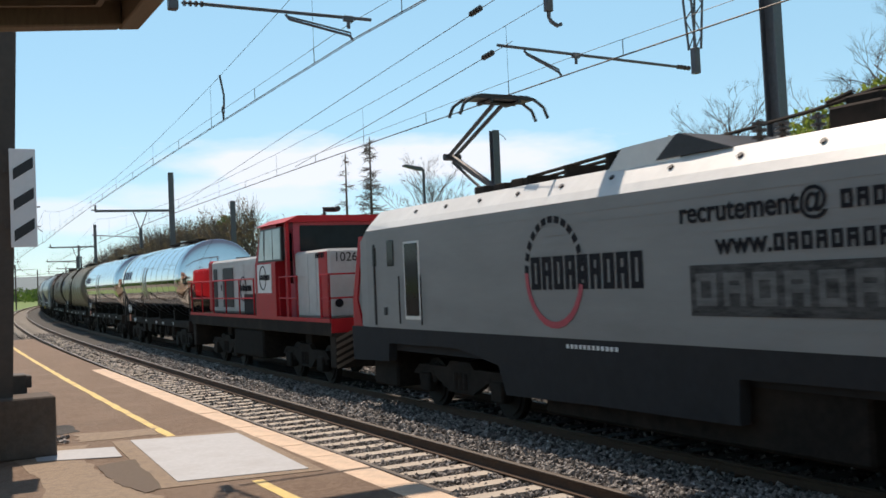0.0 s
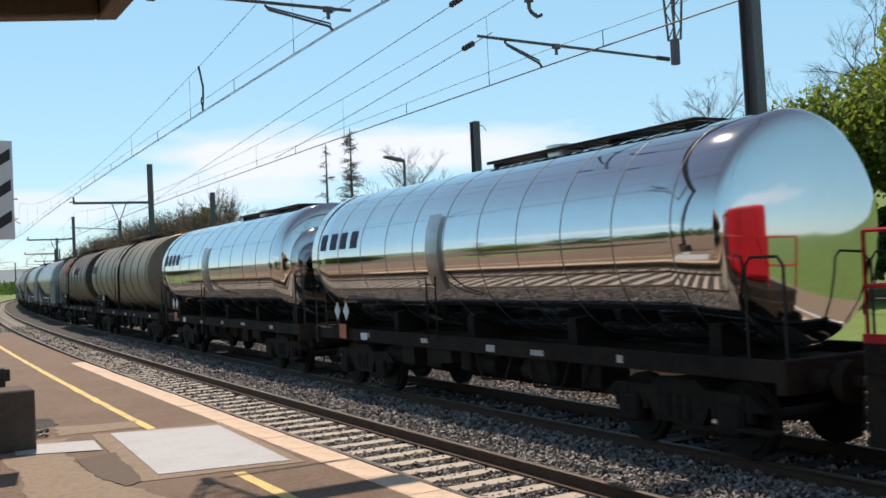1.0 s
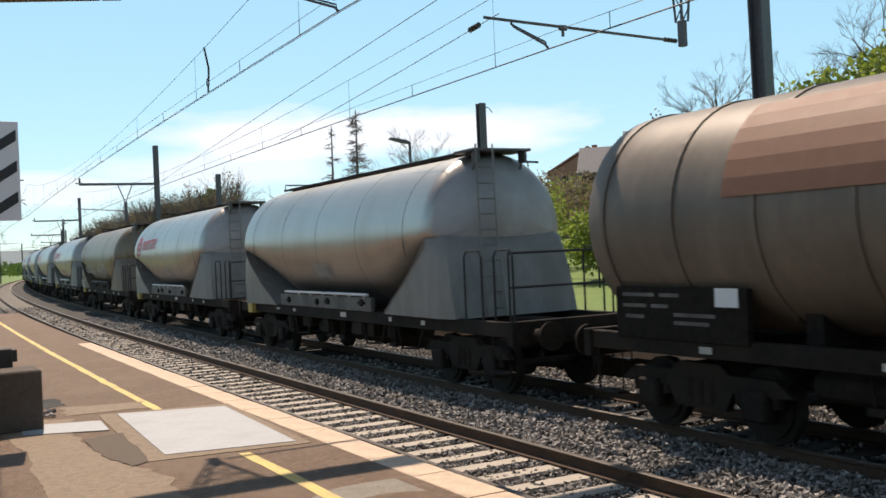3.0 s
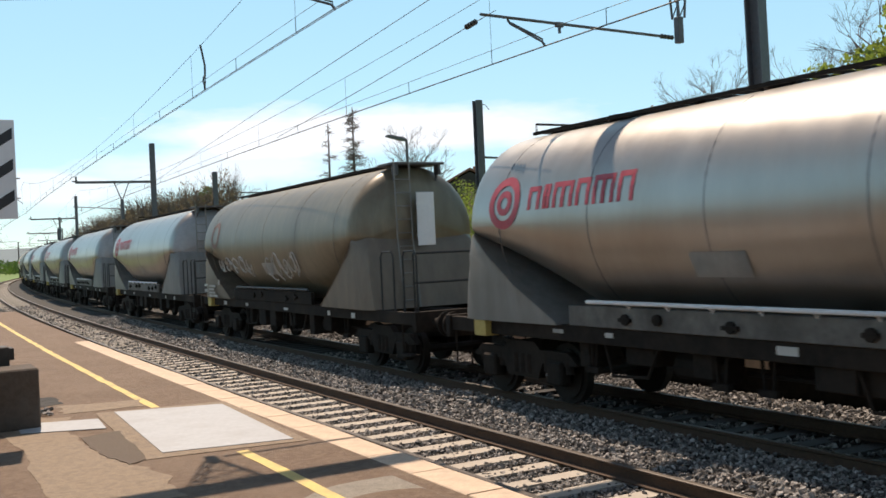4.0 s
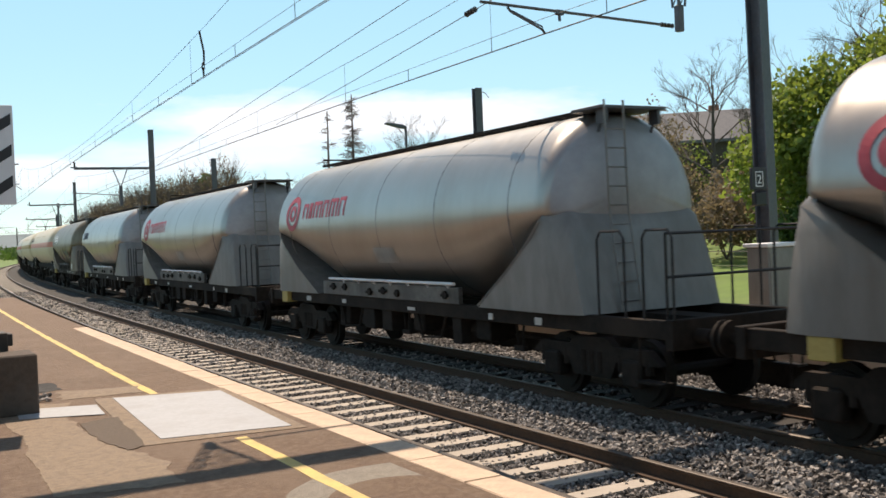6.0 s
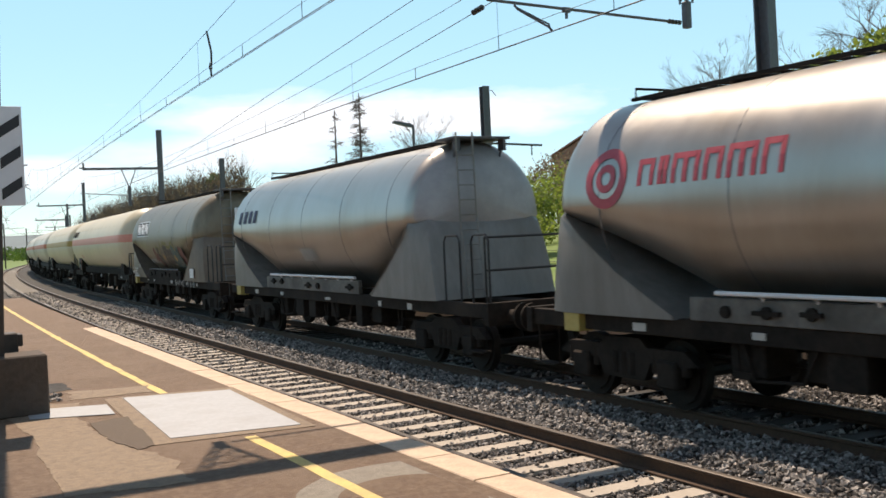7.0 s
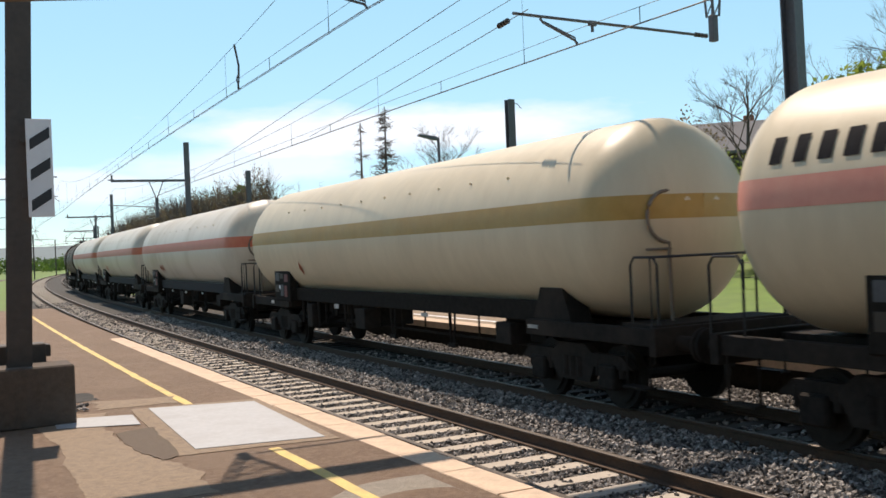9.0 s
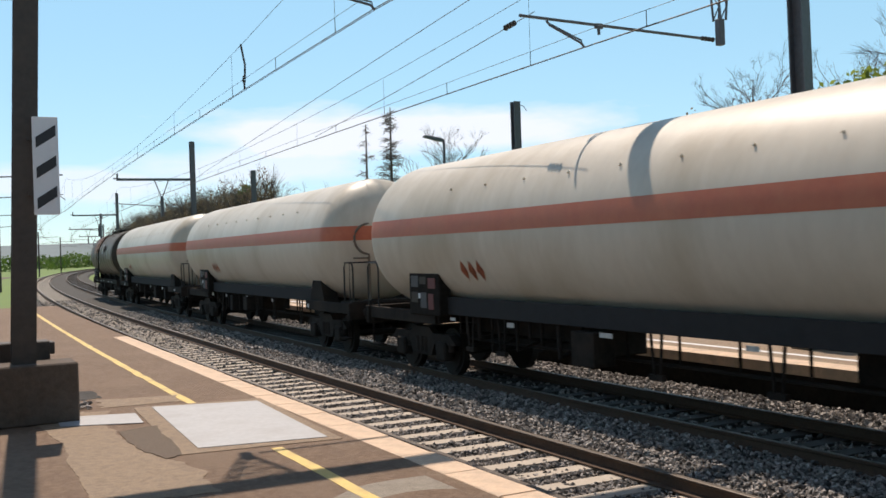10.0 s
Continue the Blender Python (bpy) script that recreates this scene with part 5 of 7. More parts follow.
    if mark:
        mark(t, r, zc, y1)
    if graffiti == 2:
        spray_piece(t, r, zc)
    elif graffiti:
        rng = random.Random(graffiti)
        for i in range(9):
            y = y1 - 1.9 - i * 0.62 - (0.9 if i > 4 else 0.0)
            tall = 0.22 if i < 5 else 0.36
            for k in range(3):
                a0, turn = rng.uniform(0, 6.28), rng.choice((-1, 1)) * rng.uniform(2.0, 4.6)
                ry, rz, cy, cz = rng.uniform(0.12, 0.26), rng.uniform(0.6, 1.0) * tall, y + rng.uniform(-0.12, 0.12), 2.16 + rng.uniform(-0.1, 0.1)
                pts = [(cy + ry * math.cos(a0 + turn * j / 9), cz + rz * math.sin(a0 + turn * j / 9)) for j in range(10)]
                bm = B()
                tube(bm, [(-r * math.cos(math.asin(max(-0.97, min(0.97, (zz - zc) / (zc - 1.22))))) + 0.004, yy, zz) for yy, zz in pts], 0.022, 4)
                part("spray_stroke", bm, M_CHALK, t, "sprayed line")
    enlist(t, u + 0.9, L)


def spray_piece(t, r, zc):
    """A sprayed piece along the lower flank: looping strokes with a halo, a pale outline and a dark body."""
    def lay(y, z, lift):
        q = max(-0.97, min(0.97, (z - zc) / (zc - 1.22)))
        return (-(r + lift) * math.cos(math.asin(q)) if z < zc else -(r + lift), y, z)

    def smooth(pts, n=7):
        out = []
        for i in range(len(pts) - 1):
            p = [Vector(pts[max(0, min(len(pts) - 1, i + k))]) for k in (-1, 0, 1, 2)]
            for j in range(n):
                u = j / n
                out.append(0.5 * (2 * p[1] + (p[2] - p[0]) * u + (2 * p[0] - 5 * p[1] + 4 * p[2] - p[3]) * u * u + (3 * p[1] - p[0] - 3 * p[2] + p[3]) * u ** 3))
        return out + [Vector(pts[-1])]

    def ribbon(pts, width, lift, mat, label):
        bm, rows = B(), []
        for i, p in enumerate(pts):
            d = (pts[min(i + 1, len(pts) - 1)] - pts[max(i - 1, 0)]).normalized()
            side = Vector((-d.y, d.x)) * width * (0.5 + 0.12 * math.sin(i * 0.9))
            rows.append([bm.verts.new(lay(p.x + side.x * k, p.y + side.y * k, lift)) for k in (-1, 0, 1)])
        for p, q in zip(rows, rows[1:]):
            for k in (0, 1):
                bm.faces.new((p[k], p[k + 1], q[k + 1], q[k]))
        part("spray_patch", bm, mat, t, label)
    glyphs = (((0.0, 0.55), (0.3, 0.3), (0.1, 0.75), (0.55, 0.45), (0.95, 0.05), (0.6, 0.0)),
              ((0.3, 1.0), (0.25, 0.6), (0.4, 0.1), (0.75, 0.5)),
              ((0.5, 0.9), (0.05, 0.6), (0.25, 0.1), (0.8, 0.15), (0.95, 0.65), (0.5, 0.9)),
              ((0.1, 0.0), (0.15, 0.85), (0.6, 0.95), (0.8, 0.65), (0.3, 0.45), (0.85, 0.0)),
              ((0.0, 0.1), (0.2, 0.8), (0.5, 0.35), (0.75, 0.85), (0.95, 0.1)),
              ((0.1, 0.0), (0.35, 0.9), (0.65, 0.9), (0.95, 0.05), (0.3, 0.35)),
              ((0.8, 0.9), (0.3, 0.75), (0.6, 0.45), (0.15, 0.1)),
              ((0.1, 0.95), (0.6, 0.9), (0.75, 0.4), (0.35, 0.2), (1.0, -0.1)))
    bodies = (M_RUSTPAINT, M_UMBER, M_BROWN, M_UMBER, M_UMBER, M_TEAL, M_TEAL, M_RUSTPAINT)
    for i, (g, body) in enumerate(zip(glyphs, bodies)):
        pts = smooth([(1.82 - 0.585 * i - 0.62 * u, 1.80 - 0.02 * i + 0.62 * v) for u, v in g])
        e = 0.0015 * (i % 2)
        if 0 < i < 6:
            ribbon([p + Vector((0, 0.05)) for p in pts], 0.46, 0.006 + e, M_DULLGREEN, "faded yellow-green sprayed halo")
        ribbon(pts, 0.36, 0.010 + e, M_PALEPINK, "pale sprayed outline")
        ribbon(pts, 0.31, 0.014 + e, body, "dark sprayed letter body")
        ribbon([p + Vector((0.03, -0.03)) for p in pts[2:-3]], 0.022, 0.019, M_UMBER if body is M_BROWN else M_PALEPINK, "thin sprayed inner line")
        if i in (2, 5):
            c = sum(pts, Vector((0, 0))) / len(pts)
            ribbon([c + Vector((0.1, -0.06)), c, c + Vector((-0.1, 0.05))], 0.17, 0.021, M_OLIVE, "ochre sprayed core")
    rng = random.Random(5)
    for i in range(9):          # chalky tags along the frame
        y = -1.0 - 0.27 * i - (0.5 if i > 4 else 0.0)
        bm = B()
        tube(bm, [(-1.258, y + rng.uniform(-0.1, 0.1), 1.05 + 0.16 * k + rng.uniform(-0.03, 0.03)) for k in (0, 0.5, 1)] + [(-1.258, y - 0.12, 1.05 + rng.uniform(0.0, 0.16))], 0.010, 4)
        part("spray_stroke", bm, M_CHALK, t)


def red_mark(t, r, zc, y1):
    bm2 = B()

    def lay(y, z, lift=0.007):
        return (-math.sqrt((r + lift) ** 2 - (z - zc) ** 2), y, z)
    for ra, rb in ((0.40, 0.27), (0.19, 0.09)):
        n = 28
        inn = [bm2.verts.new(lay(y1 - 1.28 + rb * 1.05 * math.cos(i * math.tau / n), 3.07 + rb * math.sin(i * math.tau / n))) for i in range(n)]
        out = [bm2.verts.new(lay(y1 - 1.28 + ra * 1.05 * math.cos(i * math.tau / n), 3.07 + ra * math.sin(i * math.tau / n))) for i in range(n)]
        for i in range(n):
            bm2.faces.new((inn[i], out[i], out[(i + 1) % n], inn[(i + 1) % n]))
    part("round_mark", bm2, M_DARKRED, t, "red round company mark")
    y = y1 - 1.92
    for i, w in enumerate((0.30, 0.17, 0.46, 0.30, 0.44, 0.32)):
        bm = B()
        zt = 3.27 + 0.012 * i
        for ya, yb, za, zb in ((0, 0.075, 2.93, zt), (w - 0.075, w, 2.93, zt), (0.075, w - 0.075, zt - 0.075, zt)) + (((w / 2 - 0.04, w / 2 + 0.04, 2.93, zt - 0.075),) if w > 0.4 else ()):
            if yb - ya > 0.01:
                vs = [bm.verts.new(lay(y - q, z)) for q, z in ((ya, za), (yb, za), (yb, (za + zb) / 2), (yb, zb), (ya, zb), (ya, (za + zb) / 2))]
                bm.faces.new((vs[0], vs[1], vs[2], vs[5]))
                bm.faces.new((vs[5], vs[2], vs[3], vs[4]))
        part("lettering_bar", bm, M_DARKRED, t)
        y -= w + 0.075


def worn_ring_mark(t, r, zc, y1):
    """A worn dull red ring, nearly lost in the dust."""
    bm, n = B(), 28
    rows = [[bm.verts.new((-math.sqrt((r + 0.006) ** 2 - (q * math.sin(i * math.tau / n) + 0.33) ** 2), y1 - 1.5 + q * math.cos(i * math.tau / n), zc + 0.33 + q * math.sin(i * math.tau / n))) for i in range(n)] for q in (0.26, 0.38)]
    for i in range(n):
        bm.faces.new((rows[0][i], rows[1][i], rows[1][(i + 1) % n], rows[0][(i + 1) % n]))
    part("ring_mark", bm, M_WORNRED, t, "worn dull red ring mark")


def navy_mark(t, r, zc, y1):
    lettering("lettering_bar", t, M_BLUEINK, r, zc, y1 - 0.9, 4, 2.95, 3.28, 0.42, 21, 0.62)


def white_mark(t, r, zc, y1):
    def lay(y, z, lift):
        return (-math.sqrt((r + lift) ** 2 - (z - zc) ** 2), y, z)
    for i in range(3):
        y = y1 - 1.5 - 0.71 * i
        for nm, mat, ins, lift in (("letter_panel", M_WHITEINK, 0.0, 0.006), ("panel_outline", M_INK, 0.03, 0.009), ("lettering_bar", M_WHITEINK, 0.09, 0.012)):
            bm = B()
            rows = []
            for k in range(5):
                z = 2.87 + ins + (0.58 - 2 * ins) * k / 4
                sl = -0.10 + 0.28 * k / 4
                rows.append((bm.verts.new(lay(y - ins + sl, z, lift)), bm.verts.new(lay(y - 0.68 + ins + sl, z, lift))))
            for p, q in zip(rows, rows[1:]):
                bm.faces.new((p[0], p[1], q[1], q[0]))
            part(nm, bm, mat, t)
        for k, (za, zb) in enumerate(((2.99, 3.05), (3.27, 3.33)) if i != 1 else ((3.15, 3.22),)):
            bm = B()
            bm.faces.new([bm.verts.new(lay(yy, zz, 0.015)) for yy, zz in ((y - 0.24, za), (y - 0.42, za), (y - 0.40, zb), (y - 0.22, zb))])
            part("letter_gap", bm, M_INK, t)


def gas_tank(u, L, paint, stripe, label, marks=0):
    t = empty("gas_tank_wagon", pose(0, 0, 0), label, "tank wagon", "gas tank wagons")
    h = underframe(t, L, 1.25, centre=False)
    bogie(t, -h + 2.2)
    bogie(t, h - 2.2)
    r, zc = 1.5, 2.74
    y0, y1 = -h + 0.35, h - 0.02
    part("tank", tank_shell(y0, y1, r, zc, 0.95, 56, 12), paint, t, smooth=True)
    bm = B()
    z0, z1 = 2.72, 3.06
    a0, a1 = math.asin((z0 - zc) / r), math.asin((z1 - zc) / r)
    outline = []
    dome = 0.95
    n_end = 10
    path = []
    for i in range(n_end):
        a = (i + 0.02) / n_end * math.pi / 2
        path.append((y0 + dome * (1 - math.cos(a)), math.sin(a)))
    path += [(y, 1.0) for y in np.linspace(y0 + dome, y1 - dome, 12)]
    for i in reversed(range(n_end)):
        a = (i + 0.02) / n_end * math.pi / 2
        path.append((y1 - dome * (1 - math.cos(a)), math.sin(a)))
    for s in (-1, 1):
        rows = []
        for y, q in path:
            row = []
            for j in range(5):
                zz = z0 + (z1 - z0) * j / 4
                rad = (r + 0.006) * q
                xx = math.sqrt(max(0.0, rad * rad - (zz - zc) ** 2))
                row.append(bm.verts.new((s * xx, y - (0.006 if y < 0 else -0.006) * (1 - q), zz)))
            rows.append(row)
        for p, q in zip(rows, rows[1:]):
            for j in range(4):
                bm.faces.new((p[j], p[j + 1], q[j + 1], q[j]))
    bmesh.ops.recalc_face_normals(bm, faces=bm.faces)
    part("painted_band", bm, stripe, t, smooth=True)
    # real sill on white tanks; on cream ones a black strip for underside shade
    bm = B()
    for sx in (-1, 1):
        x0, x1 = sorted((sx * 1.02, sx * 1.12))
        box(bm, x0, x1, -h + 3.0, h - 3.0, 1.21, 1.54, 0.01)
    part("sill_shade_strip", bm, M_LOCOGREY if paint is M_WHITEGAS else M_NEARBLACK, t)
    for y in (-h + 2.6, h - 2.6):
        for sx in (-1, 1):
            x0, x1 = sorted((sx * 0.75, sx * 1.14))
            bm = B()
            prism(bm, [(y - 0.6, 1.1), (y + 0.6, 1.1), (y + 0.3, 1.75), (y - 0.3, 1.75)], "x", x0, x1)
            part("saddle", bm, M_BLACK, t)
    bm = B()
    box(bm, -1.30, -1.05, h - 3.5, h - 2.2, 1.18, 2.0, 0.02)
    vb = part("valve_box", bm, M_NEARBLACK, t, "dark valve box with small coloured plates")
    for ya, za, w, hh, mat in ((2.3, 1.72, 0.32, 0.22, M_GREYSILL), (2.68, 1.78, 0.28, 0.14, M_DARKBROWN), (2.3, 1.42, 0.3, 0.2, M_DARKBROWN), (2.72, 1.32, 0.26, 0.3, M_GREYSILL), (3.05, 1.7, 0.3, 0.2, M_RUSTPAINT), (3.05, 1.3, 0.22, 0.3, M_RUSTPAINT), (2.62, 1.5, 0.08, 0.1, M_WHITEINK)):
        bm = B()
        box(bm, -1.31, -1.29, h - ya - w, h - ya, za, za + hh)
        part("plate", bm, mat, vb)
    bm = B()
    box(bm, -0.45, 0.45, h - 7.4, h - 3.5, 0.66, 1.3, 0.02)
    part("pipe_casing", bm, M_BLACK, t)
    rng = random.Random(int(L * 10))
    for k in range(9):
        bm = B()
        y = h - 3.7 - 0.42 * k + rng.uniform(-0.1, 0.1)
        tube(bm, [(-1.02, y, 1.3), (-1.02, y, rng.uniform(0.6, 0.95)), (-0.5, y, 0.85)], rng.choice((0.022, 0.035, 0.05)), 6)
        part("valve_pipe", bm, M_BLACK, t)
    for y in np.arange(-h + 3.5, h - 3, 1.25):
        bm = B()
        a = 0.55
        tube(bm, [(-(r + d) * math.cos(a), y, zc + (r + d) * math.sin(a)) for d in (0.0, 0.035)], 0.02, 6)
        part("lifting_lug", bm, paint, t)
    end_rail(t, -h + 0.3, 1.25, 1.15, 0.95)
    bm = B()
    tube(bm, [(-1.2, -h + 0.1, 1.25), (-1.2, -h + 0.1, 2.2), (1.2, -h + 0.1, 2.2), (1.2, -h + 0.1, 1.25)], 0.02, 5)
    part("end_rail", bm, M_FENCE, t)
    end_rail(t, h - 0.15, 1.25, 1.2, 0.95)
    bm = B()
    tube(bm, [(-0.55 + 0.36 * math.cos(a * math.tau / 28), y0 + 0.12, 2.75 + 0.36 * math.sin(a * math.tau / 28)) for a in range(29)], 0.028, 6)
    tube(bm, [(-0.55, y0 + 0.12, 2.4), (-0.55, y0 + 0.1, 1.25)], 0.03, 6)
    tube(bm, [(-0.95, y0 + 0.12, 2.3), (-0.1, y0 + 0.12, 2.3)], 0.02, 5)
    part("brake_wheel", bm, M_BROWN, t)
    bm = B()
    box(bm, -1.2, 1.2, -h + 0.0, -h + 0.75, 1.22, 1.3, 0.01)
    part("end_platform", bm, M_BLACK, t)
    if marks:
        lettering("lettering_bar", t, M_INK, r, zc, y1 - 1.1, 7, 3.2, 3.5, 0.33, 31, 0.6)
    for i in range(3 if paint is M_WHITEGAS else 1):
        bm = B()
        y = h - 4.6 - 0.29 * i
        z = 2.05
        x = -(math.sqrt(r * r - (z - zc) ** 2)) - 0.02
        q = [(y - 0.12, z), (y, z - 0.19), (y + 0.12, z), (y, z + 0.19)]
        bm.faces.new([bm.verts.new((-math.sqrt(r * r - (zz - zc) ** 2) - 0.012, yy, zz)) for yy, zz in q])
        bmesh.ops.solidify(bm, geom=bm.faces[:], thickness=0.008)
        part("hazard_diamond", bm, M_REDBAND, t)
    enlist(t, u, L)


def body_section(y, hw, zlo, zsh, zch, ztop, wtop):
    """Half-symmetric loco body section: flanks, chamfer and roof."""
    return [(-hw, y, zlo), (-hw, y, zsh), (-hw + 0.10, y, zch), (-wtop, y, ztop), (wtop, y, ztop), (hw - 0.10, y, zch), (hw, y, zsh), (hw, y, zlo)]


def electric_loco(u, L):
    t = empty("electric_locomotive", pose(0, 0, 0), "light grey electric locomotive with its sunlit roof coloured white and raised pantograph", "locomotive")
    h = L / 2
    yr = h            # rear end of the body
    hw = 1.48
    bm = B()
    secs = []
    for y, k in ((-h, 0.93), (-h + 0.9, 1.0), (h - 0.95, 1.0), (h - 0.12, 0.95), (h, 0.93)):
        e = max(0, (abs(y) - (h - 0.95)) / 0.95)
        secs.append(body_section(y, hw * (1 - 0.05 * e), 1.5, 3.44 - 0.15 * e, 3.57 - 0.2 * e, 3.84 - 0.3 * e, 1.12 - 0.1 * e))
    secs[0] = body_section(-h + 0.35, hw * 0.94, 1.5, 3.22, 3.32, 3.5, 1.0)
    secs[-1] = body_section(h - 0.42, hw * 0.94, 1.5, 3.22, 3.32, 3.52, 1.0)
    secs[3] = body_section(h - 0.62, hw * 0.965, 1.5, 3.3, 3.42, 3.66, 1.06)
    secs[1] = body_section(-h + 0.95, hw, 1.5, 3.44, 3.57, 3.84, 1.12)
    loft(bm, secs)
    # upward faces turn white: the sun on the roof is put into the colour
    for f in bm.faces:
        c = f.calc_center_median()
        if c.z > 3.3 and f.normal.z > 0.35:
            f.material_index = 1
    body = part("body", bm, [M_LOCO, M_ROOF], t)
    # fine horizontal ribs along the flank
    bm = B()
    for z in np.arange(1.72, 3.36, 0.14):
        for sx in (-1, 1):
            x0, x1 = sorted((sx * hw, sx * (hw + 0.007)))
            box(bm, x0, x1, -h + 4.2, h - 4.0, z, z + 0.03)
    part("flank_ribs", bm, M_LOCO, t)
    # raked cab nose with the red edge
    for sy in (-1, 1):
        bm = B()
        ye = sy * (h - 0.42)
        prism(bm, [(ye, 1.5), (sy * (h + 0.0), 1.5), (sy * (h + 0.0), 2.05), (ye, 3.35)], "x", -1.36, 1.36)
        part("cab_nose", bm, M_LOCO, t)
        bm = B()
        for sx in (-1, 1):
            x0, x1 = sorted((sx * 1.33, sx * 1.40))
            prism(bm, [(ye - sy * 0.05, 1.45), (sy * (h + 0.02), 1.45), (sy * (h + 0.02), 2.05), (ye + sy * 0.03, 3.36), (ye - sy * 0.16, 3.36), (sy * (h - 0.2), 2.05)], "x", x0, x1)
        part("red_edge", bm, M_RED, t, "red corner stripe")
        bm = B()
        prism(bm, [(sy * (h - 0.02) + sy * 0.005, 2.15), (ye + sy * 0.04, 3.2), (ye - sy * 0.02, 3.2), (sy * (h - 0.12), 2.15)], "x", -1.15, 1.15)
        part("windscreen", bm, M_WINDOW, t)
    bm = B()
    for sx in (-1, 1):
        x0, x1 = sorted((sx * 1.30, sx * 1.475))
        prism(bm, [(-h + 0.1, 0.95), (-h + 1.8, 0.8), (-h + 1.85, 1.2), (h - 11.1, 1.15), (h - 11.08, 0.62), (h - 8.4, 0.6), (h - 6.1, 0.55), (h - 5.9, 1.0), (h - 4.6, 1.22), (h - 1.85, 1.2), (h - 1.8, 0.85), (h - 0.1, 0.8), (h - 0.05, 1.5), (-h + 0.05, 1.5)], "x", x0, x1)
    box(bm, -1.3, 1.3, -h + 0.2, h - 0.2, 1.05, 1.5)
    part("skirt", bm, M_LOCOGREY, t, "dark grey lower skirt")
    bogie(t, -h + 4.6, 2.6)
    bogie(t, h - 3.9, 2.6)
    bm = B()
    box(bm, -1.25, 1.25, -2.9, 2.9, 0.32, 1.1, 0.04)
    part("transformer_box", bm, M_BLACK, t)
    for sy in (-1, 1):
        bm = B()
        box(bm, -1.2, 1.2, min(sy * (h - 0.5), sy * (h - 1.6)), max(sy * (h - 0.5), sy * (h - 1.6)), 0.3, 1.1, 0.04)
        part("snowplough", bm, M_BLACK, t)
    for y, sy in ((-h, -1), (h, 1)):
        buffers(t, y - sy * 0.1, sy)
    # doors and windows on the platform side
    x = -hw - 0.008
    for q, w, z0, z1, mat, nm in ((-2.08, 0.28, 2.70, 3.20, M_WINDOW, "cab_window"), (-1.33, 0.14, 2.72, 3.08, M_WINDOW, "cab_window")):
        bm = B()
        box(bm, x - 0.01, x + 0.02, yr + q - w / 2, yr + q + w / 2, z0, z1, 0.006)
        part(nm, bm, mat, t)
    bm = B()
    box(bm, x - 0.004, x + 0.02, yr - 3.30, yr - 2.66, 1.68, 3.14, 0.006)
    d = part("cab_door", bm, M_ROOF, t)
    bm = B()
    box(bm, x - 0.014, x + 0.0, yr - 3.25, yr - 2.71, 1.75, 3.1, 0.006)
    part("door_glass", bm, M_WINDOW, d)
    bm = B()
    tube(bm, [(x - 0.05, yr - 3.42, 1.6), (x - 0.05, yr - 3.42, 2.5)], 0.016, 5)
    part("handrail", bm, M_LOCOGREY, t)
    bm = B()
    tube(bm, [(x - 0.05, yr - 2.52, 1.6), (x - 0.05, yr - 2.52, 2.5)], 0.016, 5)
    part("handrail", bm, M_LOCOGREY, t)
    bm = B()
    box(bm, x - 0.02, x + 0.02, yr - 1.85, yr - 1.75, 1.75, 1.9)
    box(bm, x - 0.02, x + 0.02, yr - 1.35, yr - 1.3, 1.55, 3.15)
    part("grab_slot", bm, M_SIGNBLACK, t)
    # round emblem and lettering as plain bars
    cy, cz, ry, rz = yr - 7.55, 2.45, 0.74, 0.82
    for i in range(26):
        a0, a1 = i / 26 * math.tau, (i + 0.62) / 26 * math.tau
        lower = math.sin((a0 + a1) / 2) < -0.15
        if lower:
            a1 = (i + 1) / 26 * math.tau
        bm = B()
        pts = [(cy + ry * k * math.cos(a), cz + rz * k * math.sin(a)) for a, k in ((a0, 1), (a1, 1), (a1, 0.88), (a0, 0.88))]
        prism(bm, pts, "x", x - 0.006, x)
        part("emblem_dash", bm, M_DARKRED if lower else M_INK, t)
    def hollow(name, y0, count, z0, z1, pitch, w, st, mat, xf):
        for i in range(count):
            y = y0 - i * pitch
            bm = B()
            box(bm, xf - 0.005, xf, y - st, y, z0, z1)
            box(bm, xf - 0.005, xf, y - w, y - w + st, z0, z1)
            box(bm, xf - 0.005, xf, y - w + st, y - st, z1 - st, z1)
            if i % 2 == 0:
                box(bm, xf - 0.005, xf, y - w + st, y - st, z0, z0 + st)
            else:
                box(bm, xf - 0.005, xf, y - w + st, y - st, (z0 + z1 - st) / 2, (z0 + z1 + st) / 2)
            part(name, bm, mat, t)

    def words(body, y, z, size):
        cu = bpy.data.curves.new("lettering", "FONT")
        cu.body, cu.size, cu.extrude, cu.offset = body, size, 0.002, 0.006
        cu.materials.append(M_INK)
        ob = new("lettering", cu)
        ob.parent, ob.matrix_basis = t, pose(x - 0.006, y, z, 90, 0, -90)
    hollow("lettering_bar", yr - 6.98, 9, 2.2, 2.68, 0.29, 0.235, 0.085, M_INK, x)
    words("recrutement@", yr - 10.25, 2.97, 0.36)
    hollow("lettering_bar", yr - 12.62, 10, 2.97, 3.16, 0.19, 0.14, 0.045, M_INK, x)
    words("www.", yr - 10.85, 2.58, 0.36)
    hollow("lettering_bar", yr - 11.72, 9, 2.58, 2.77, 0.19, 0.14, 0.045, M_INK, x)
    bm = B()
    box(bm, x - 0.004, x, yr - 16.5, yr - 10.4, 1.86, 2.46)
    part("worn_stripe", bm, M_GHOST, t, "dirty band where old lettering was covered")
    hollow("worn_lettering_bar", yr - 10.5, 13, 1.98, 2.36, 0.45, 0.34, 0.09, M_FADED, x - 0.005)
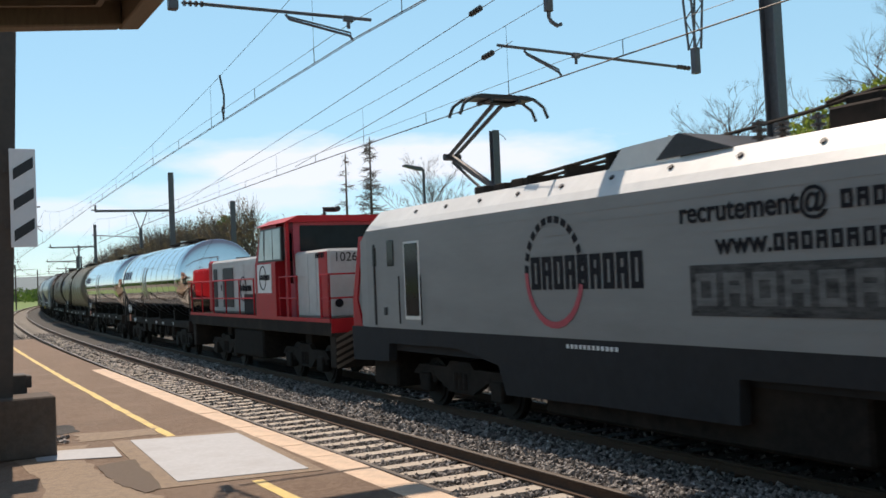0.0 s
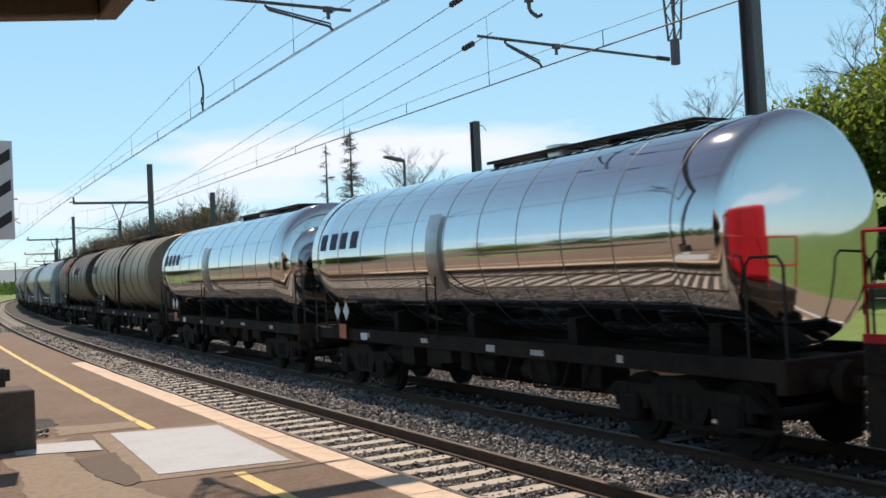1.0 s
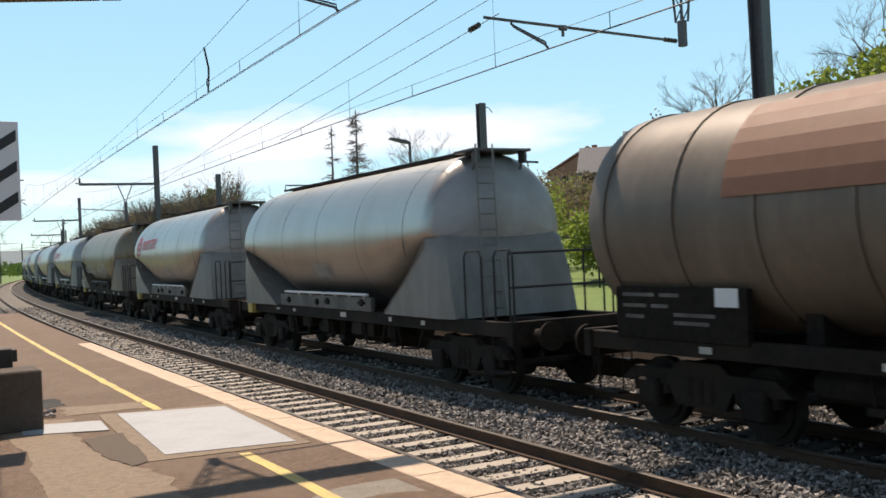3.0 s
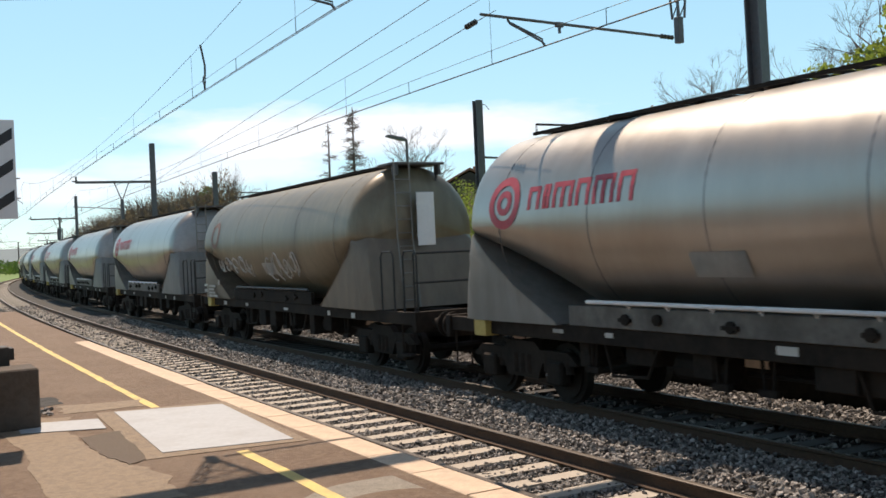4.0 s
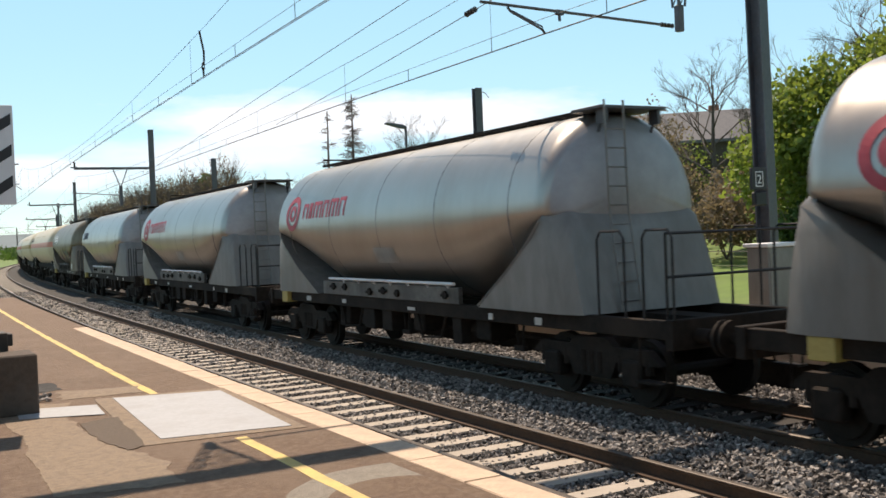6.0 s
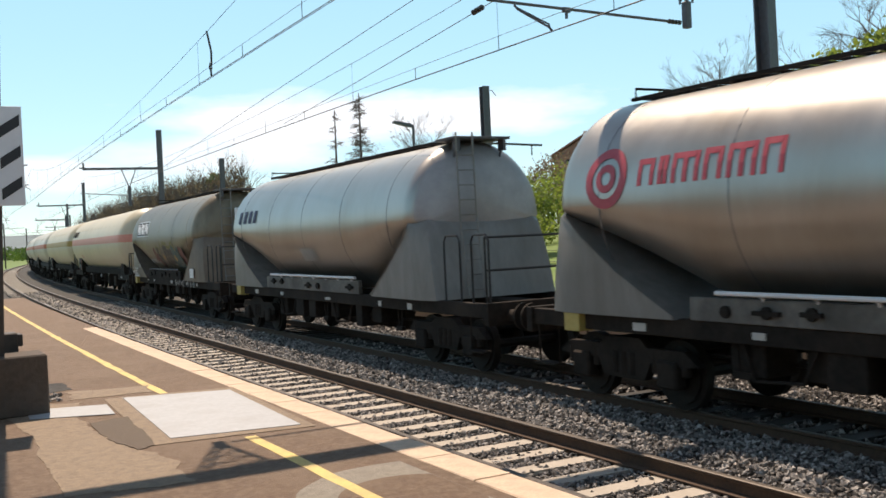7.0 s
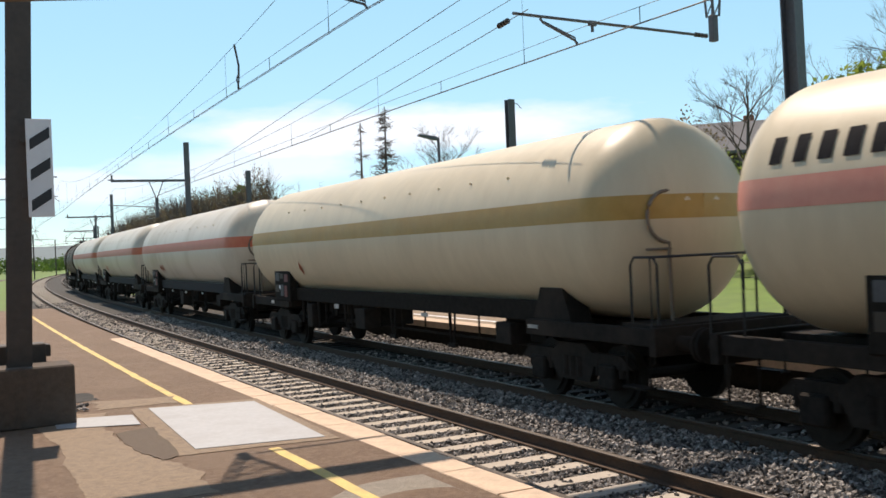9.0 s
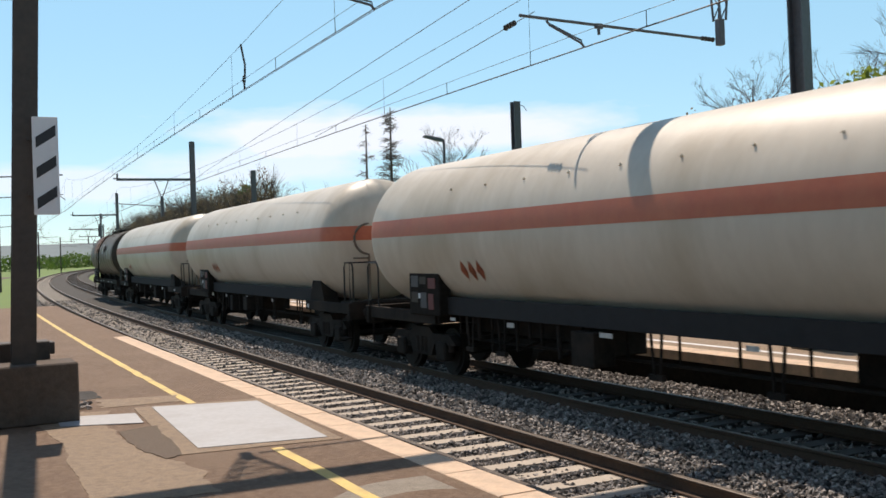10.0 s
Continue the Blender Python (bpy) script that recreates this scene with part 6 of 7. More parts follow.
    lettering("number_bar", t, M_WHITEINK, 0, 0, yr - 7.8, 12, 1.36, 1.42, 0.1, 45, 0.6, flat=-1.483)
    # roof fittings
    for i in range(14):
        bm = B()
        tube(bm, [(-1.25, yr - 2.82 - i * 1.18, 3.69), (-1.275, yr - 2.82 - i * 1.18, 3.715)], 0.042, 8)
        part("roof_eye", bm, M_SIGNBLACK, t)
    bm = B()
    prism(bm, [(yr - 8.5, 3.8), (yr - 8.82, 4.09), (yr - 9.93, 4.12), (yr - 9.98, 3.8)], "x", -1.16, 1.05)
    part("roof_hood", bm, M_ROOF, t)
    bm = B()
    prism(bm, [(yr - 9.52, 3.84), (yr - 9.92, 4.125), (yr - 10.0, 4.125), (yr - 10.85, 3.84)], "x", -1.175, 1.06)
    part("roof_grille", bm, M_SIGNBLACK, t)
    for i in range(7):
        bm = B()
        tube(bm, [(-0.95 + 0.31 * i, yr - 6.2, 3.98), (-0.95 + 0.31 * i, yr - 8.72, 4.1)], 0.028, 6)
        part("resistor_tube", bm, M_BLACK, t)
    for y in (6.4, 7.4, 8.4):
        bm = B()
        box(bm, -1.08, 1.0, yr - y - 0.04, yr - y + 0.04, 3.83, 3.99 + 0.045 * (y - 6.4))
        part("roof_bearer", bm, M_BLACK, t)
    for y, x0, zt in ((10.9, -0.75, 4.16), (11.3, -0.8, 4.08), (11.3, -0.2, 4.2), (11.9, 0.1, 4.2), (12.9, -0.5, 4.16), (14.2, -0.4, 4.2)):
        part("roof_insulator", insulator(B(), (x0, yr - y, 3.83), (x0, yr - y, zt), 0.13), M_GLASSY, t)
    bm = B()
    tube(bm, [(-0.3, yr - 9.7, 4.13), (-0.3, yr - 11.3, 4.22), (-0.4, yr - 12.3, 4.3), (-0.45, yr - 14.2, 4.22)], 0.026, 5)
    part("busbar", bm, M_BLACK, t)
    bm = B()
    box(bm, -0.95, 0.3, yr - 12.75, yr - 12.05, 3.83, 4.1, 0.03)
    box(bm, -0.85, 0.1, yr - 12.65, yr - 12.2, 4.1, 4.2, 0.02)
    tube(bm, [(-0.7, yr - 12.0, 3.95), (-0.7, yr - 11.85, 4.2), (-0.7, yr - 12.2, 4.26)], 0.03, 6)
    part("breaker_box", bm, M_BLACK, t)
    for y in (4.55, 5.2, 5.75):
        bm = B()
        box(bm, -0.9, 0.5, yr - y - 0.2, yr - y + 0.16, 3.83, 3.98 + 0.04 * (y % 1), 0.02)
        part("roof_box", bm, M_BLACK, t)
    # raised pantograph: folded knee arm towards the rear, head on the wire
    p = part("pantograph", B(), M_SIGNBLACK, t, "dark raised pantograph")
    bm = bmesh.new()
    yb, yk, yh = yr - 3.6, yr - 2.05, yr - 3.9
    tube(bm, [(0, yb - 0.3, 3.95), (0, yk, 4.85)], 0.065, 8)
    bm.to_mesh(p.data)
    bm.free()
    for nm, a, b, rad in (("base_beam", (-0.35, yb - 0.6, 3.86), (-0.35, yb + 0.9, 3.86), 0.04), ("base_beam", (0.35, yb - 0.6, 3.86), (0.35, yb + 0.9, 3.86), 0.04), ("base_shaft", (-0.5, yb - 0.5, 3.9), (0.5, yb - 0.5, 3.9), 0.05), ("guide_rod", (0.15, yb + 0.4, 3.95), (0.05, yk + 0.05, 4.75), 0.03), ("knee_joint", (-0.18, yk, 4.85), (0.18, yk, 4.85), 0.07), ("upper_arm", (-0.07, yk, 4.87), (-0.10, yh, 5.62), 0.04), ("upper_arm", (0.07, yk, 4.87), (0.10, yh, 5.62), 0.04), ("head_link", (0.0, yk + 0.06, 4.8), (0.16, yh + 0.2, 5.58), 0.016)):
        bm = B()
        tube(bm, [a, b], rad, 8)
        part(nm, bm, M_SIGNBLACK, p)
    for dy in (-0.2, 0.2):
        bm = B()
        tube(bm, [(-0.95, yh + dy, 5.35), (-0.86, yh + dy, 5.55), (-0.66, yh + dy, 5.68), (-0.5, yh + dy, 5.72), (0.5, yh + dy, 5.72), (0.66, yh + dy, 5.68), (0.86, yh + dy, 5.55), (0.95, yh + dy, 5.35)], 0.03, 6)
        part("contact_strip", bm, M_SIGNBLACK, p)
    bm = B()
    tube(bm, [(-0.3, yh - 0.25, 5.63), (-0.3, yh + 0.25, 5.63)], 0.04, 6)
    tube(bm, [(0.3, yh - 0.25, 5.63), (0.3, yh + 0.25, 5.63)], 0.04, 6)
    tube(bm, [(-0.35, yh, 5.62), (0.35, yh, 5.62)], 0.04, 6)
    box(bm, -0.62, 0.62, yh - 0.22, yh + 0.22, 5.66, 5.72, 0.01)
    part("head_frame", bm, M_SIGNBLACK, p)
    enlist(t, u, L)


def shunter(u, L):
    t = empty("diesel_locomotive", pose(0, 0, 0), "red and grey diesel shunting locomotive with hand-railed walkways", "locomotive")
    h = L / 2
    yr = h
    bm = B()
    box(bm, -1.45, 1.45, -h + 0.1, h - 0.1, 1.22, 1.58, 0.02)
    part("deck", bm, M_BLACK, t)
    bm = B()
    box(bm, -1.475, -1.45, -h + 0.12, h - 0.12, 1.53, 1.62)
    box(bm, -1.45, 1.45, -h + 0.08, -h + 0.1, 1.3, 1.62)
    part("deck_edge", bm, M_RED, t, "red deck edge")
    yc0, yc1 = yr - 10.2, yr - 7.7
    # long rear hood
    bm = B()
    box(bm, -0.95, 0.95, yc1 + 0.01, yr - 0.85, 1.6, 3.28, 0.07)
    part("engine_hood", bm, M_HOOD, t, "light grey engine hood")
    bm = B()
    box(bm, -0.97, 0.97, yr - 1.15, yr - 0.7, 1.6, 3.3, 0.06)
    part("hood_end", bm, M_RED, t, "red hood end")
    for a, w, dark in ((1.3, 0.55, 1), (1.95, 0.42, 0), (2.45, 1.3, 1), (3.9, 0.95, 0), (5.05, 0.85, 0), (6.0, 0.55, 0), (6.65, 0.9, 0)):
        bm = B()
        box(bm, -0.962, -0.95, yr - a - w, yr - a, 1.72, 3.08, 0.006)
        d = part("hood_door", bm, M_HOOD, t)
        if dark:
            bm = B()
            box(bm, -0.970, -0.955, yr - a - w + 0.06, yr - a - 0.06, 1.78, 3.02)
            for i in range(20):
                box(bm, -0.985, -0.969, yr - a - w + 0.06, yr - a - 0.06, 1.8 + i * 0.06, 1.835 + i * 0.06)
            part("louvre", bm, M_SIGNBLACK, d)
        else:
            bm = B()
            box(bm, -0.985, -0.962, yr - a - w + 0.07, yr - a - w + 0.1, 2.3, 2.5)
            part("handle", bm, M_SIGNBLACK, d)
    for i in range(3):
        bm = B()
        tube(bm, [(-0.2, yr - 2.6 - i * 1.6, 3.27), (-0.2, yr - 2.6 - i * 1.6, 3.36)], 0.34, 16)
        part("roof_fan", bm, M_SIGNBLACK, t)
    bm = B()
    box(bm, -1.35, -0.98, yr - 7.6, yr - 6.1, 1.62, 2.2, 0.02)
    part("battery_box", bm, M_LOCOGREY, t)
    # cab
    bm = B()
    secs = [[(x, y, z) for x, y in ((-1.48, yc0 + 0.75), (-1.48, yc1), (1.48, yc1), (1.48, yc0 + 0.75))] for z in (1.6, 2.98)]
    secs.append([(-1.40, yc0 + 0.75, 4.0), (-1.40, yc1 - 0.42, 4.0), (1.40, yc1 - 0.42, 4.0), (1.40, yc0 + 0.75, 4.0)])
    loft(bm, secs)
    cab = part("cab", bm, M_RED, t, "bright red driver's cab")
    bm = B()
    box(bm, -1.22, 1.22, yc0, yc0 + 0.76, 1.6, 4.0)
    part("cab_recess", bm, M_DARKRED, cab)
    bm = B()
    box(bm, -1.235, -1.22, yc0 + 0.12, yc0 + 0.62, 2.45, 3.72)
    box(bm, -1.05, 1.05, yc0 - 0.012, yc0, 3.25, 3.9)
    part("cab_end_glass", bm, M_WINDOW, cab)
    bm = B()
    box(bm, -1.42, -1.34, yc0 - 0.02, yc0 + 0.1, 1.6, 4.02)
    part("corner_post", bm, M_RED, cab)
    bm = B()
    box(bm, 1.34, 1.42, yc0 - 0.02, yc0 + 0.1, 1.6, 4.02)
    part("corner_post", bm, M_RED, cab)
    bm = B()
    prism(bm, [(-1.52, 3.98), (-1.15, 4.15), (1.15, 4.15), (1.52, 3.98)], "y", yc0 - 0.2, yc1 - 0.3)
    part("cab_roof", bm, M_RED, t, "overhanging red cab roof")
    for a, b2, c in ((0.35, 0.82, 0.28), (0.9, 1.55, 0.12), (1.63, 2.2, 0.0)):
        bm = B()
        prism(bm, [(yc1 - a, 3.08), (yc1 - b2, 3.08), (yc1 - b2 - 0.03, 3.86), (yc1 - a - c, 3.86)], "x", -1.486, -1.36)
        part("cab_window", bm, M_CABGLASS, cab)
    bm = B()
    prism(bm, [(yc1 - 0.27, 3.03), (yc1 - 2.28, 3.03), (yc1 - 2.3, 3.9), (yc1 - 0.55, 3.9)], "x", -1.478, -1.40)
    part("window_rubber", bm, M_SIGNBLACK, cab)
    for sx in (-0.95, 0.1):
        bm = B()
        prism(bm, [(sx, 3.05), (sx + 0.85, 3.05), (sx + 0.8, 3.82), (sx + 0.05, 3.82)], "y", yc1 - 0.42, yc1 - 0.02)
        part("end_window", bm, M_CABGLASS, cab)
    bm = B()
    box(bm, -1.492, -1.48, yc1 - 1.42, yc1 - 0.22, 2.22, 2.98)
    pan = part("emblem_panel", bm, M_WHITEINK, t)
    bm = B()
    tube(bm, [(-1.494, yc1 - 0.72 + 0.27 * math.cos(a * math.tau / 24), 2.62 + 0.31 * math.sin(a * math.tau / 24)) for a in range(25)], 0.016, 4)
    part("emblem_ring", bm, M_INK, pan)
    lettering("lettering_bar", t, M_INK, 0, 0, yc1 - 0.42, 9, 2.56, 2.7, 0.1, 51, 0.65, flat=-1.493)
    bm = B()
    tube(bm, [(-0.97, yr - 4.75 + 0.3 * math.cos(a * math.tau / 24), 2.35 + 0.36 * math.sin(a * math.tau / 24)) for a in range(25)], 0.016, 4)
    part("emblem_ring", bm, M_INK, t)
    lettering("lettering_bar", t, M_INK, 0, 0, yr - 4.45, 9, 2.28, 2.44, 0.13, 52, 0.65, flat=-0.972)
    # front hood
    yf = yr - 12.55
    bm = B()
    box(bm, -1.22, 1.22, yf, yc0 - 0.02, 1.6, 3.22, 0.06)
    part("front_hood", bm, M_HOOD, t, "light grey front hood")
    bm = B()
    box(bm, -1.235, -1.22, yf + 0.05, yf + 0.6, 1.62, 3.16)
    part("hood_stripe", bm, M_RED, t, "red hood stripe")
    for y in (yc0 - 0.5, yc0 - 1.05, yc0 - 1.6):
        bm = B()
        box(bm, -1.23, -1.222, y - 0.5, y - 0.02, 1.7, 3.1, 0.005)
        part("hood_door", bm, M_HOOD, t)
    bm = B()
    for q in (-0.62, 0.02):
        box(bm, q, q + 0.6, yf - 0.012, yf, 1.75, 2.75, 0.005)
    part("end_door", bm, M_HOOD, t)
    cu = bpy.data.curves.new("fleet_number", "FONT")
    cu.body, cu.size, cu.extrude = "1026", 0.3, 0.002
    cu.materials.append(M_INK)
    ft = new("fleet_number", cu)
    ft.parent, ft.matrix_basis = t, pose(-1.08, yf - 0.006, 2.92, 90, 0, 0)
    lettering("class_bar", t, M_INK, 0, 0, yf + 0.78, 6, 3.02, 3.14, 0.1, 53, 0.6, flat=-1.236)
    for x, z, r in ((-0.1, 3.0, 0.11), (-0.98, 1.95, 0.1), (0.98, 1.95, 0.1)):
        bm = B()
        tube(bm, [(x, yf, z), (x, yf - 0.03, z)], r, 16)
        part("round_lamp", bm, M_INK, t)
    bm = B()
    tube(bm, [(-0.3, yc0 + 0.2, 4.18), (-0.3, yc0 + 0.2, 4.32), (0.0, yc0 + 0.2, 4.32), (0.0, yc0 - 0.05, 4.32)], 0.07, 8)
    part("horn", bm, M_SIGNBLACK, t)

    def rail_run(ya, yb, z1=2.62, posts=1.3):
        bm = B()
        n = max(2, int(abs(ya - yb) / posts) + 1)
        for y in np.linspace(ya, yb, n):
            tube(bm, [(-1.43, y, 1.6), (-1.43, y, z1)], 0.022, 6)
        for z in (2.08, z1):
            tube(bm, [(-1.43, ya, z), (-1.43, yb, z)], 0.022, 6)
        part("walkway_rail", bm, M_RED, t)
    rail_run(yr - 0.15, yc1 + 0.35)
    rail_run(yc0 + 0.6, yc0 - 0.75)
    rail_run(yf - 0.02, yr - L + 0.18)
    for y in (yr - 0.15, yr - L + 0.18):
        for s in (-1, 1):
            bm = B()
            for sx in (1.43, 0.55):
                tube(bm, [(s * sx, y, 1.6), (s * sx, y, 2.62)], 0.022, 6)
            for z in (2.08, 2.62):
                tube(bm, [(s * 1.43, y, z), (s * 0.55, y, z)], 0.022, 6)
            tube(bm, [(s * 0.55, y, 2.08), (s * 0.2, y, 2.62), (s * 0.55, y, 2.62)], 0.022, 6)
            part("end_rail", bm, M_RED, t)
    bm = B()
    box(bm, -1.42, 1.42, yr - 8.0, yr - 5.2, 0.45, 1.22, 0.05)
    part("fuel_tank", bm, M_NEARBLACK, t, "grey fuel tank")
    for sy in (-1, 1):
        bm = B()
        box(bm, -1.38, 1.38, min(sy * (h - 0.4), sy * (h - 0.05)), max(sy * (h - 0.4), sy * (h - 0.05)), 0.5, 1.3, 0.02)
        part("end_step", bm, M_BLACK, t)
        for i in range(5):
            bm = B()
            y0 = sy * (h - 0.04)
            z = 0.5 + 0.15 * i
            prism(bm, [(-1.37, z), (-0.7, z + 0.28), (-0.7, z + 0.36), (-1.37, z + 0.08)], "y", min(y0, y0 + sy * 0.006), max(y0, y0 + sy * 0.006))
            part("hazard_stripe", bm, M_BROWN, t)
        buffers(t, sy * (h - 0.05), sy)
    bogie(t, -h + 3.0, 2.3, 1.2)
    bogie(t, h - 3.0, 2.3, 1.2)
    enlist(t, u, L)


electric_loco(19.35, 19.5)
shunter(33.85, 13.3)
chrome_tank(48.2, 13.25)
chrome_tank(62.7, 13.3)
tan_tank(78.5, 14.5)
tan_tank(93.3, 13.6, dark=True)
SILVER_LABEL = "brushed silver silo wagon, sheet-metal skirts"
silo_wagon(108.5, 14.1, M_SILVER, M_SKIRT, SILVER_LABEL)
silo_wagon(123.7, 14.1, M_SILVER, M_SKIRT, SILVER_LABEL + " and red mark", red_mark)
silo_wagon(139.7, 14.7, M_TAN, M_BROWN, "dusty tan silo wagon sprayed with white graffiti", worn_ring_mark, graffiti=1)
silo_wagon(155.4, 14.7, M_SILVER, M_SKIRT, SILVER_LABEL + " and red mark", red_mark)
silo_wagon(171.8, 14.7, M_SILVER, M_SKIRT, SILVER_LABEL + " and red mark", red_mark)
silo_wagon(187.7, 14.7, M_SILVER, M_SKIRT, SILVER_LABEL + " and red mark", red_mark)
silo_wagon(203.7, 14.7, M_SILVER, M_SKIRT, SILVER_LABEL + " and red mark", red_mark)
silo_wagon(219.7, 14.7, M_SILVER, M_SKIRT, SILVER_LABEL + " and navy bars", navy_mark)
silo_wagon(234.9, 14.1, M_TAN, M_BROWN, "dusty brown silo wagon with white letter bars and ochre graffiti", white_mark, graffiti=2)
gas_tank(256.0, 19.3, M_CREAM, M_PINKBAND, "cream gas tank wagon with a faded red band, dark lettering", 1)
gas_tank(275.6, 18.4, M_CREAM, M_OLIVE, "cream gas tank wagon with an ochre band")
gas_tank(294.4, 17.6, M_WHITEGAS, M_REDBAND, "white gas tank wagon with an orange-red band, dusty")
gas_tank(312.9, 17.3, M_WHITEGAS, M_REDBAND, "white gas tank wagon with an orange-red band, dusty")
gas_tank(332.5, 18.2, M_WHITEGAS, M_REDBAND, "white gas tank wagon with an orange-red band, dusty")
tan_tank(347.5, 13.6, dark=True)


# ---- station side: canopy and building behind the camera ----
def build_canopy():
    c = empty("platform_canopy", pose(0, 0, 0), "brown boarded platform canopy with a dark fascia", "canopy")
    x1, y1, z = 1.47, 6.75, 4.2
    bm = B()
    box(bm, -9.0, x1 - 0.14, -30, y1 - 0.14, z + 0.16, z + 0.22)
    part("soffit", bm, M_CANOPY, c)
    bm = B()
    prism(bm, [(-9.0, z + 0.22), (x1, z + 0.22), (x1, z + 0.5), (-9.0, z + 1.6)], "y", -30, y1)
    part("roof", bm, M_TILE, c)
    bm = B()
    box(bm, x1 - 0.14, x1, -30, y1, z, z + 0.22, 0.01)
    part("fascia", bm, M_CANOPY, c)
    bm = B()
    box(bm, -9.0, x1 - 0.14, y1 - 0.14, y1, z, z + 0.22, 0.01)
    part("fascia", bm, M_CANOPY, c)
    bm = B()
    box(bm, -9.0, x1 - 0.3, y1 - 0.34, y1 - 0.3, z + 0.08, z + 0.16)
    box(bm, x1 - 0.34, x1 - 0.3, -30, y1 - 0.34, z + 0.08, z + 0.16)
    part("trim", bm, M_CANOPYEDGE, c)
    for y in (-1.0, -8.0, -16.0, -24.0):
        bm = B()
        box(bm, -1.6, -1.4, y - 0.1, y + 0.1, PLAT, z + 0.16, 0.01)
        prism(bm, [(-1.5, z + 0.16), (0.6, z + 0.16), (-1.5, z - 1.0)], "y", y - 0.04, y + 0.04)
        part("post", bm, M_CANOPYEDGE, c)
    for o in c.children:          # the whole roof falls towards the building
        for v in o.data.vertices:
            v.co.z -= 0.105 * (x1 - v.co.x)


build_canopy()


# building out of view, assumed from reflections; also placed to block sky light
def build_station():
    s = empty("station_building", pose(0, 0, 0), "cream rendered station building with a clay tile roof", "building")
    bm = B()
    box(bm, -19, -9, -34, 4, PLAT - 0.9, 7.2)
    part("wall", bm, M_RENDERWALL, s)
    bm = B()
    prism(bm, [(-19.6, 7.2), (-8.4, 7.2), (-14, 10.2)], "y", -34.6, 4.6)
    part("roof", bm, M_TILE, s)
    for i in range(9):
        y = -31 + i * 4.0
        for z0, z1, nm in ((PLAT, PLAT + 2.4, "door") if i % 2 else (1.3, 3.0, "window"), (4.9, 6.5, "window")):
            bm = B()
            box(bm, -9.02, -8.97, y - 0.6, y + 0.6, z0, z1, 0.01)
            f = part(nm, bm, M_SIGN, s)
            bm = B()
            box(bm, -8.972, -8.962, y - 0.5, y + 0.5, z0 + 0.1, z1 - 0.1)
            part("pane", bm, M_WINDOW, f)


build_station()


# ---- plants ----
def leaf_mass(blobs, n, size, seed, flat=0.7):
    """Many small leaf blades scattered through lobes (centre, radii), denser at the skin."""
    rng = np.random.RandomState(seed)
    V, F = [], []
    tot = sum(b[3] * b[4] * b[5] for b in blobs)
    for bx, by, bz, rx, ry, rz in blobs:
        k = int(n * rx * ry * rz / tot)
        d = rng.normal(size=(k, 3))
        d /= np.linalg.norm(d, axis=1)[:, None]
        # clumps: pull the skin in and out
        w = np.array([noise.noise((q[0] * 2.3 + bx, q[1] * 2.3 + by, q[2] * 2.3 + bz)) for q in d])
        r = (0.45 + 0.55 * rng.uniform(size=k) ** 0.5) * (1 + 0.45 * w)
        c = np.array([bx, by, bz]) + d * r[:, None] * np.array([rx, ry, rz])
        a = rng.normal(size=(k, 3))
        a /= np.linalg.norm(a, axis=1)[:, None]
        b = np.cross(a, rng.normal(size=(k, 3)))
        b /= np.linalg.norm(b, axis=1)[:, None]
        s = size * rng.uniform(0.6, 1.4, k)[:, None]
        base = sum(len(v) for v in V)
        quad = np.stack([c - a * s, c + b * s * flat, c + a * s, c - b * s * flat], 1).reshape(-1, 3)
        V.append(quad)
        F.append(np.arange(4 * k).reshape(-1, 4) + base)
    return np.concatenate(V), np.concatenate(F)


def leaf_object(name, blobs, n, size, seed, material, parent=None):
    v, f = leaf_mass(blobs, n, size, seed)
    me = bpy.data.meshes.new(name)
    me.from_pydata(v.tolist(), [], f.tolist())
    me.materials.append(material)
    ob = new(name, me)
    ob.parent = parent
    return ob


def branch(bm, p, d, length, r, depth, rng, spread=0.55, up=0.25):
    q = p + d * length * 0.5 + Vector((rng.uniform(-1, 1), rng.uniform(-1, 1), rng.uniform(-0.3, 0.6))) * length * 0.06
    e = p + d * length
    tube(bm, [p, q, e], r, 5 if depth > 2 else 3, r2=r * 0.55)
    if depth == 0:
        return
    for _ in range(rng.choice((2, 3, 3)) if depth > 1 else 6):
        t = rng.uniform(0.45, 1.0)
        nd = (d + Vector((rng.uniform(-1, 1), rng.uniform(-1, 1), rng.uniform(-0.4, 1) * up * 2)) * spread * 1.3).normalized()
        branch(bm, p.lerp(e, t), nd, length * rng.uniform(0.55, 0.8), r * 0.56, depth - 1, rng, spread, up)


def bare_tree(x, y, top, seed, width=1.0, label="leafless tree with fine dark twigs", depth=6):
    z = hill(x, y)
    h = top - z
    t = empty("bare_tree", pose(x, y, z - 0.1), label, "tree", "bare trees")
    rng = random.Random(seed)
    bm = B()
    tube(bm, [(0, 0, 0), (0.05, 0.02, h * 0.25), (0.0, 0.1, h * 0.5), (0.08, 0.05, h * 0.78)], h * 0.02, 7, r2=h * 0.004)
    part("trunk", bm, M_BARK, t)
    bm = B()
    for i in range(13):
        a = i * 2.4 + rng.uniform(-0.3, 0.3)
        k = 0.3 + 0.46 * i / 12
        branch(bm, Vector((0.02, 0.07, h * k)), Vector((math.cos(a) * width, math.sin(a) * width, rng.uniform(0.7, 1.1))).normalized(), h * (0.24 - 0.17 * (k - 0.3)), h * 0.008 * (1.1 - k), depth - 2, rng, 0.62)
    part("crown", bm, M_TWIG, t)
    return t


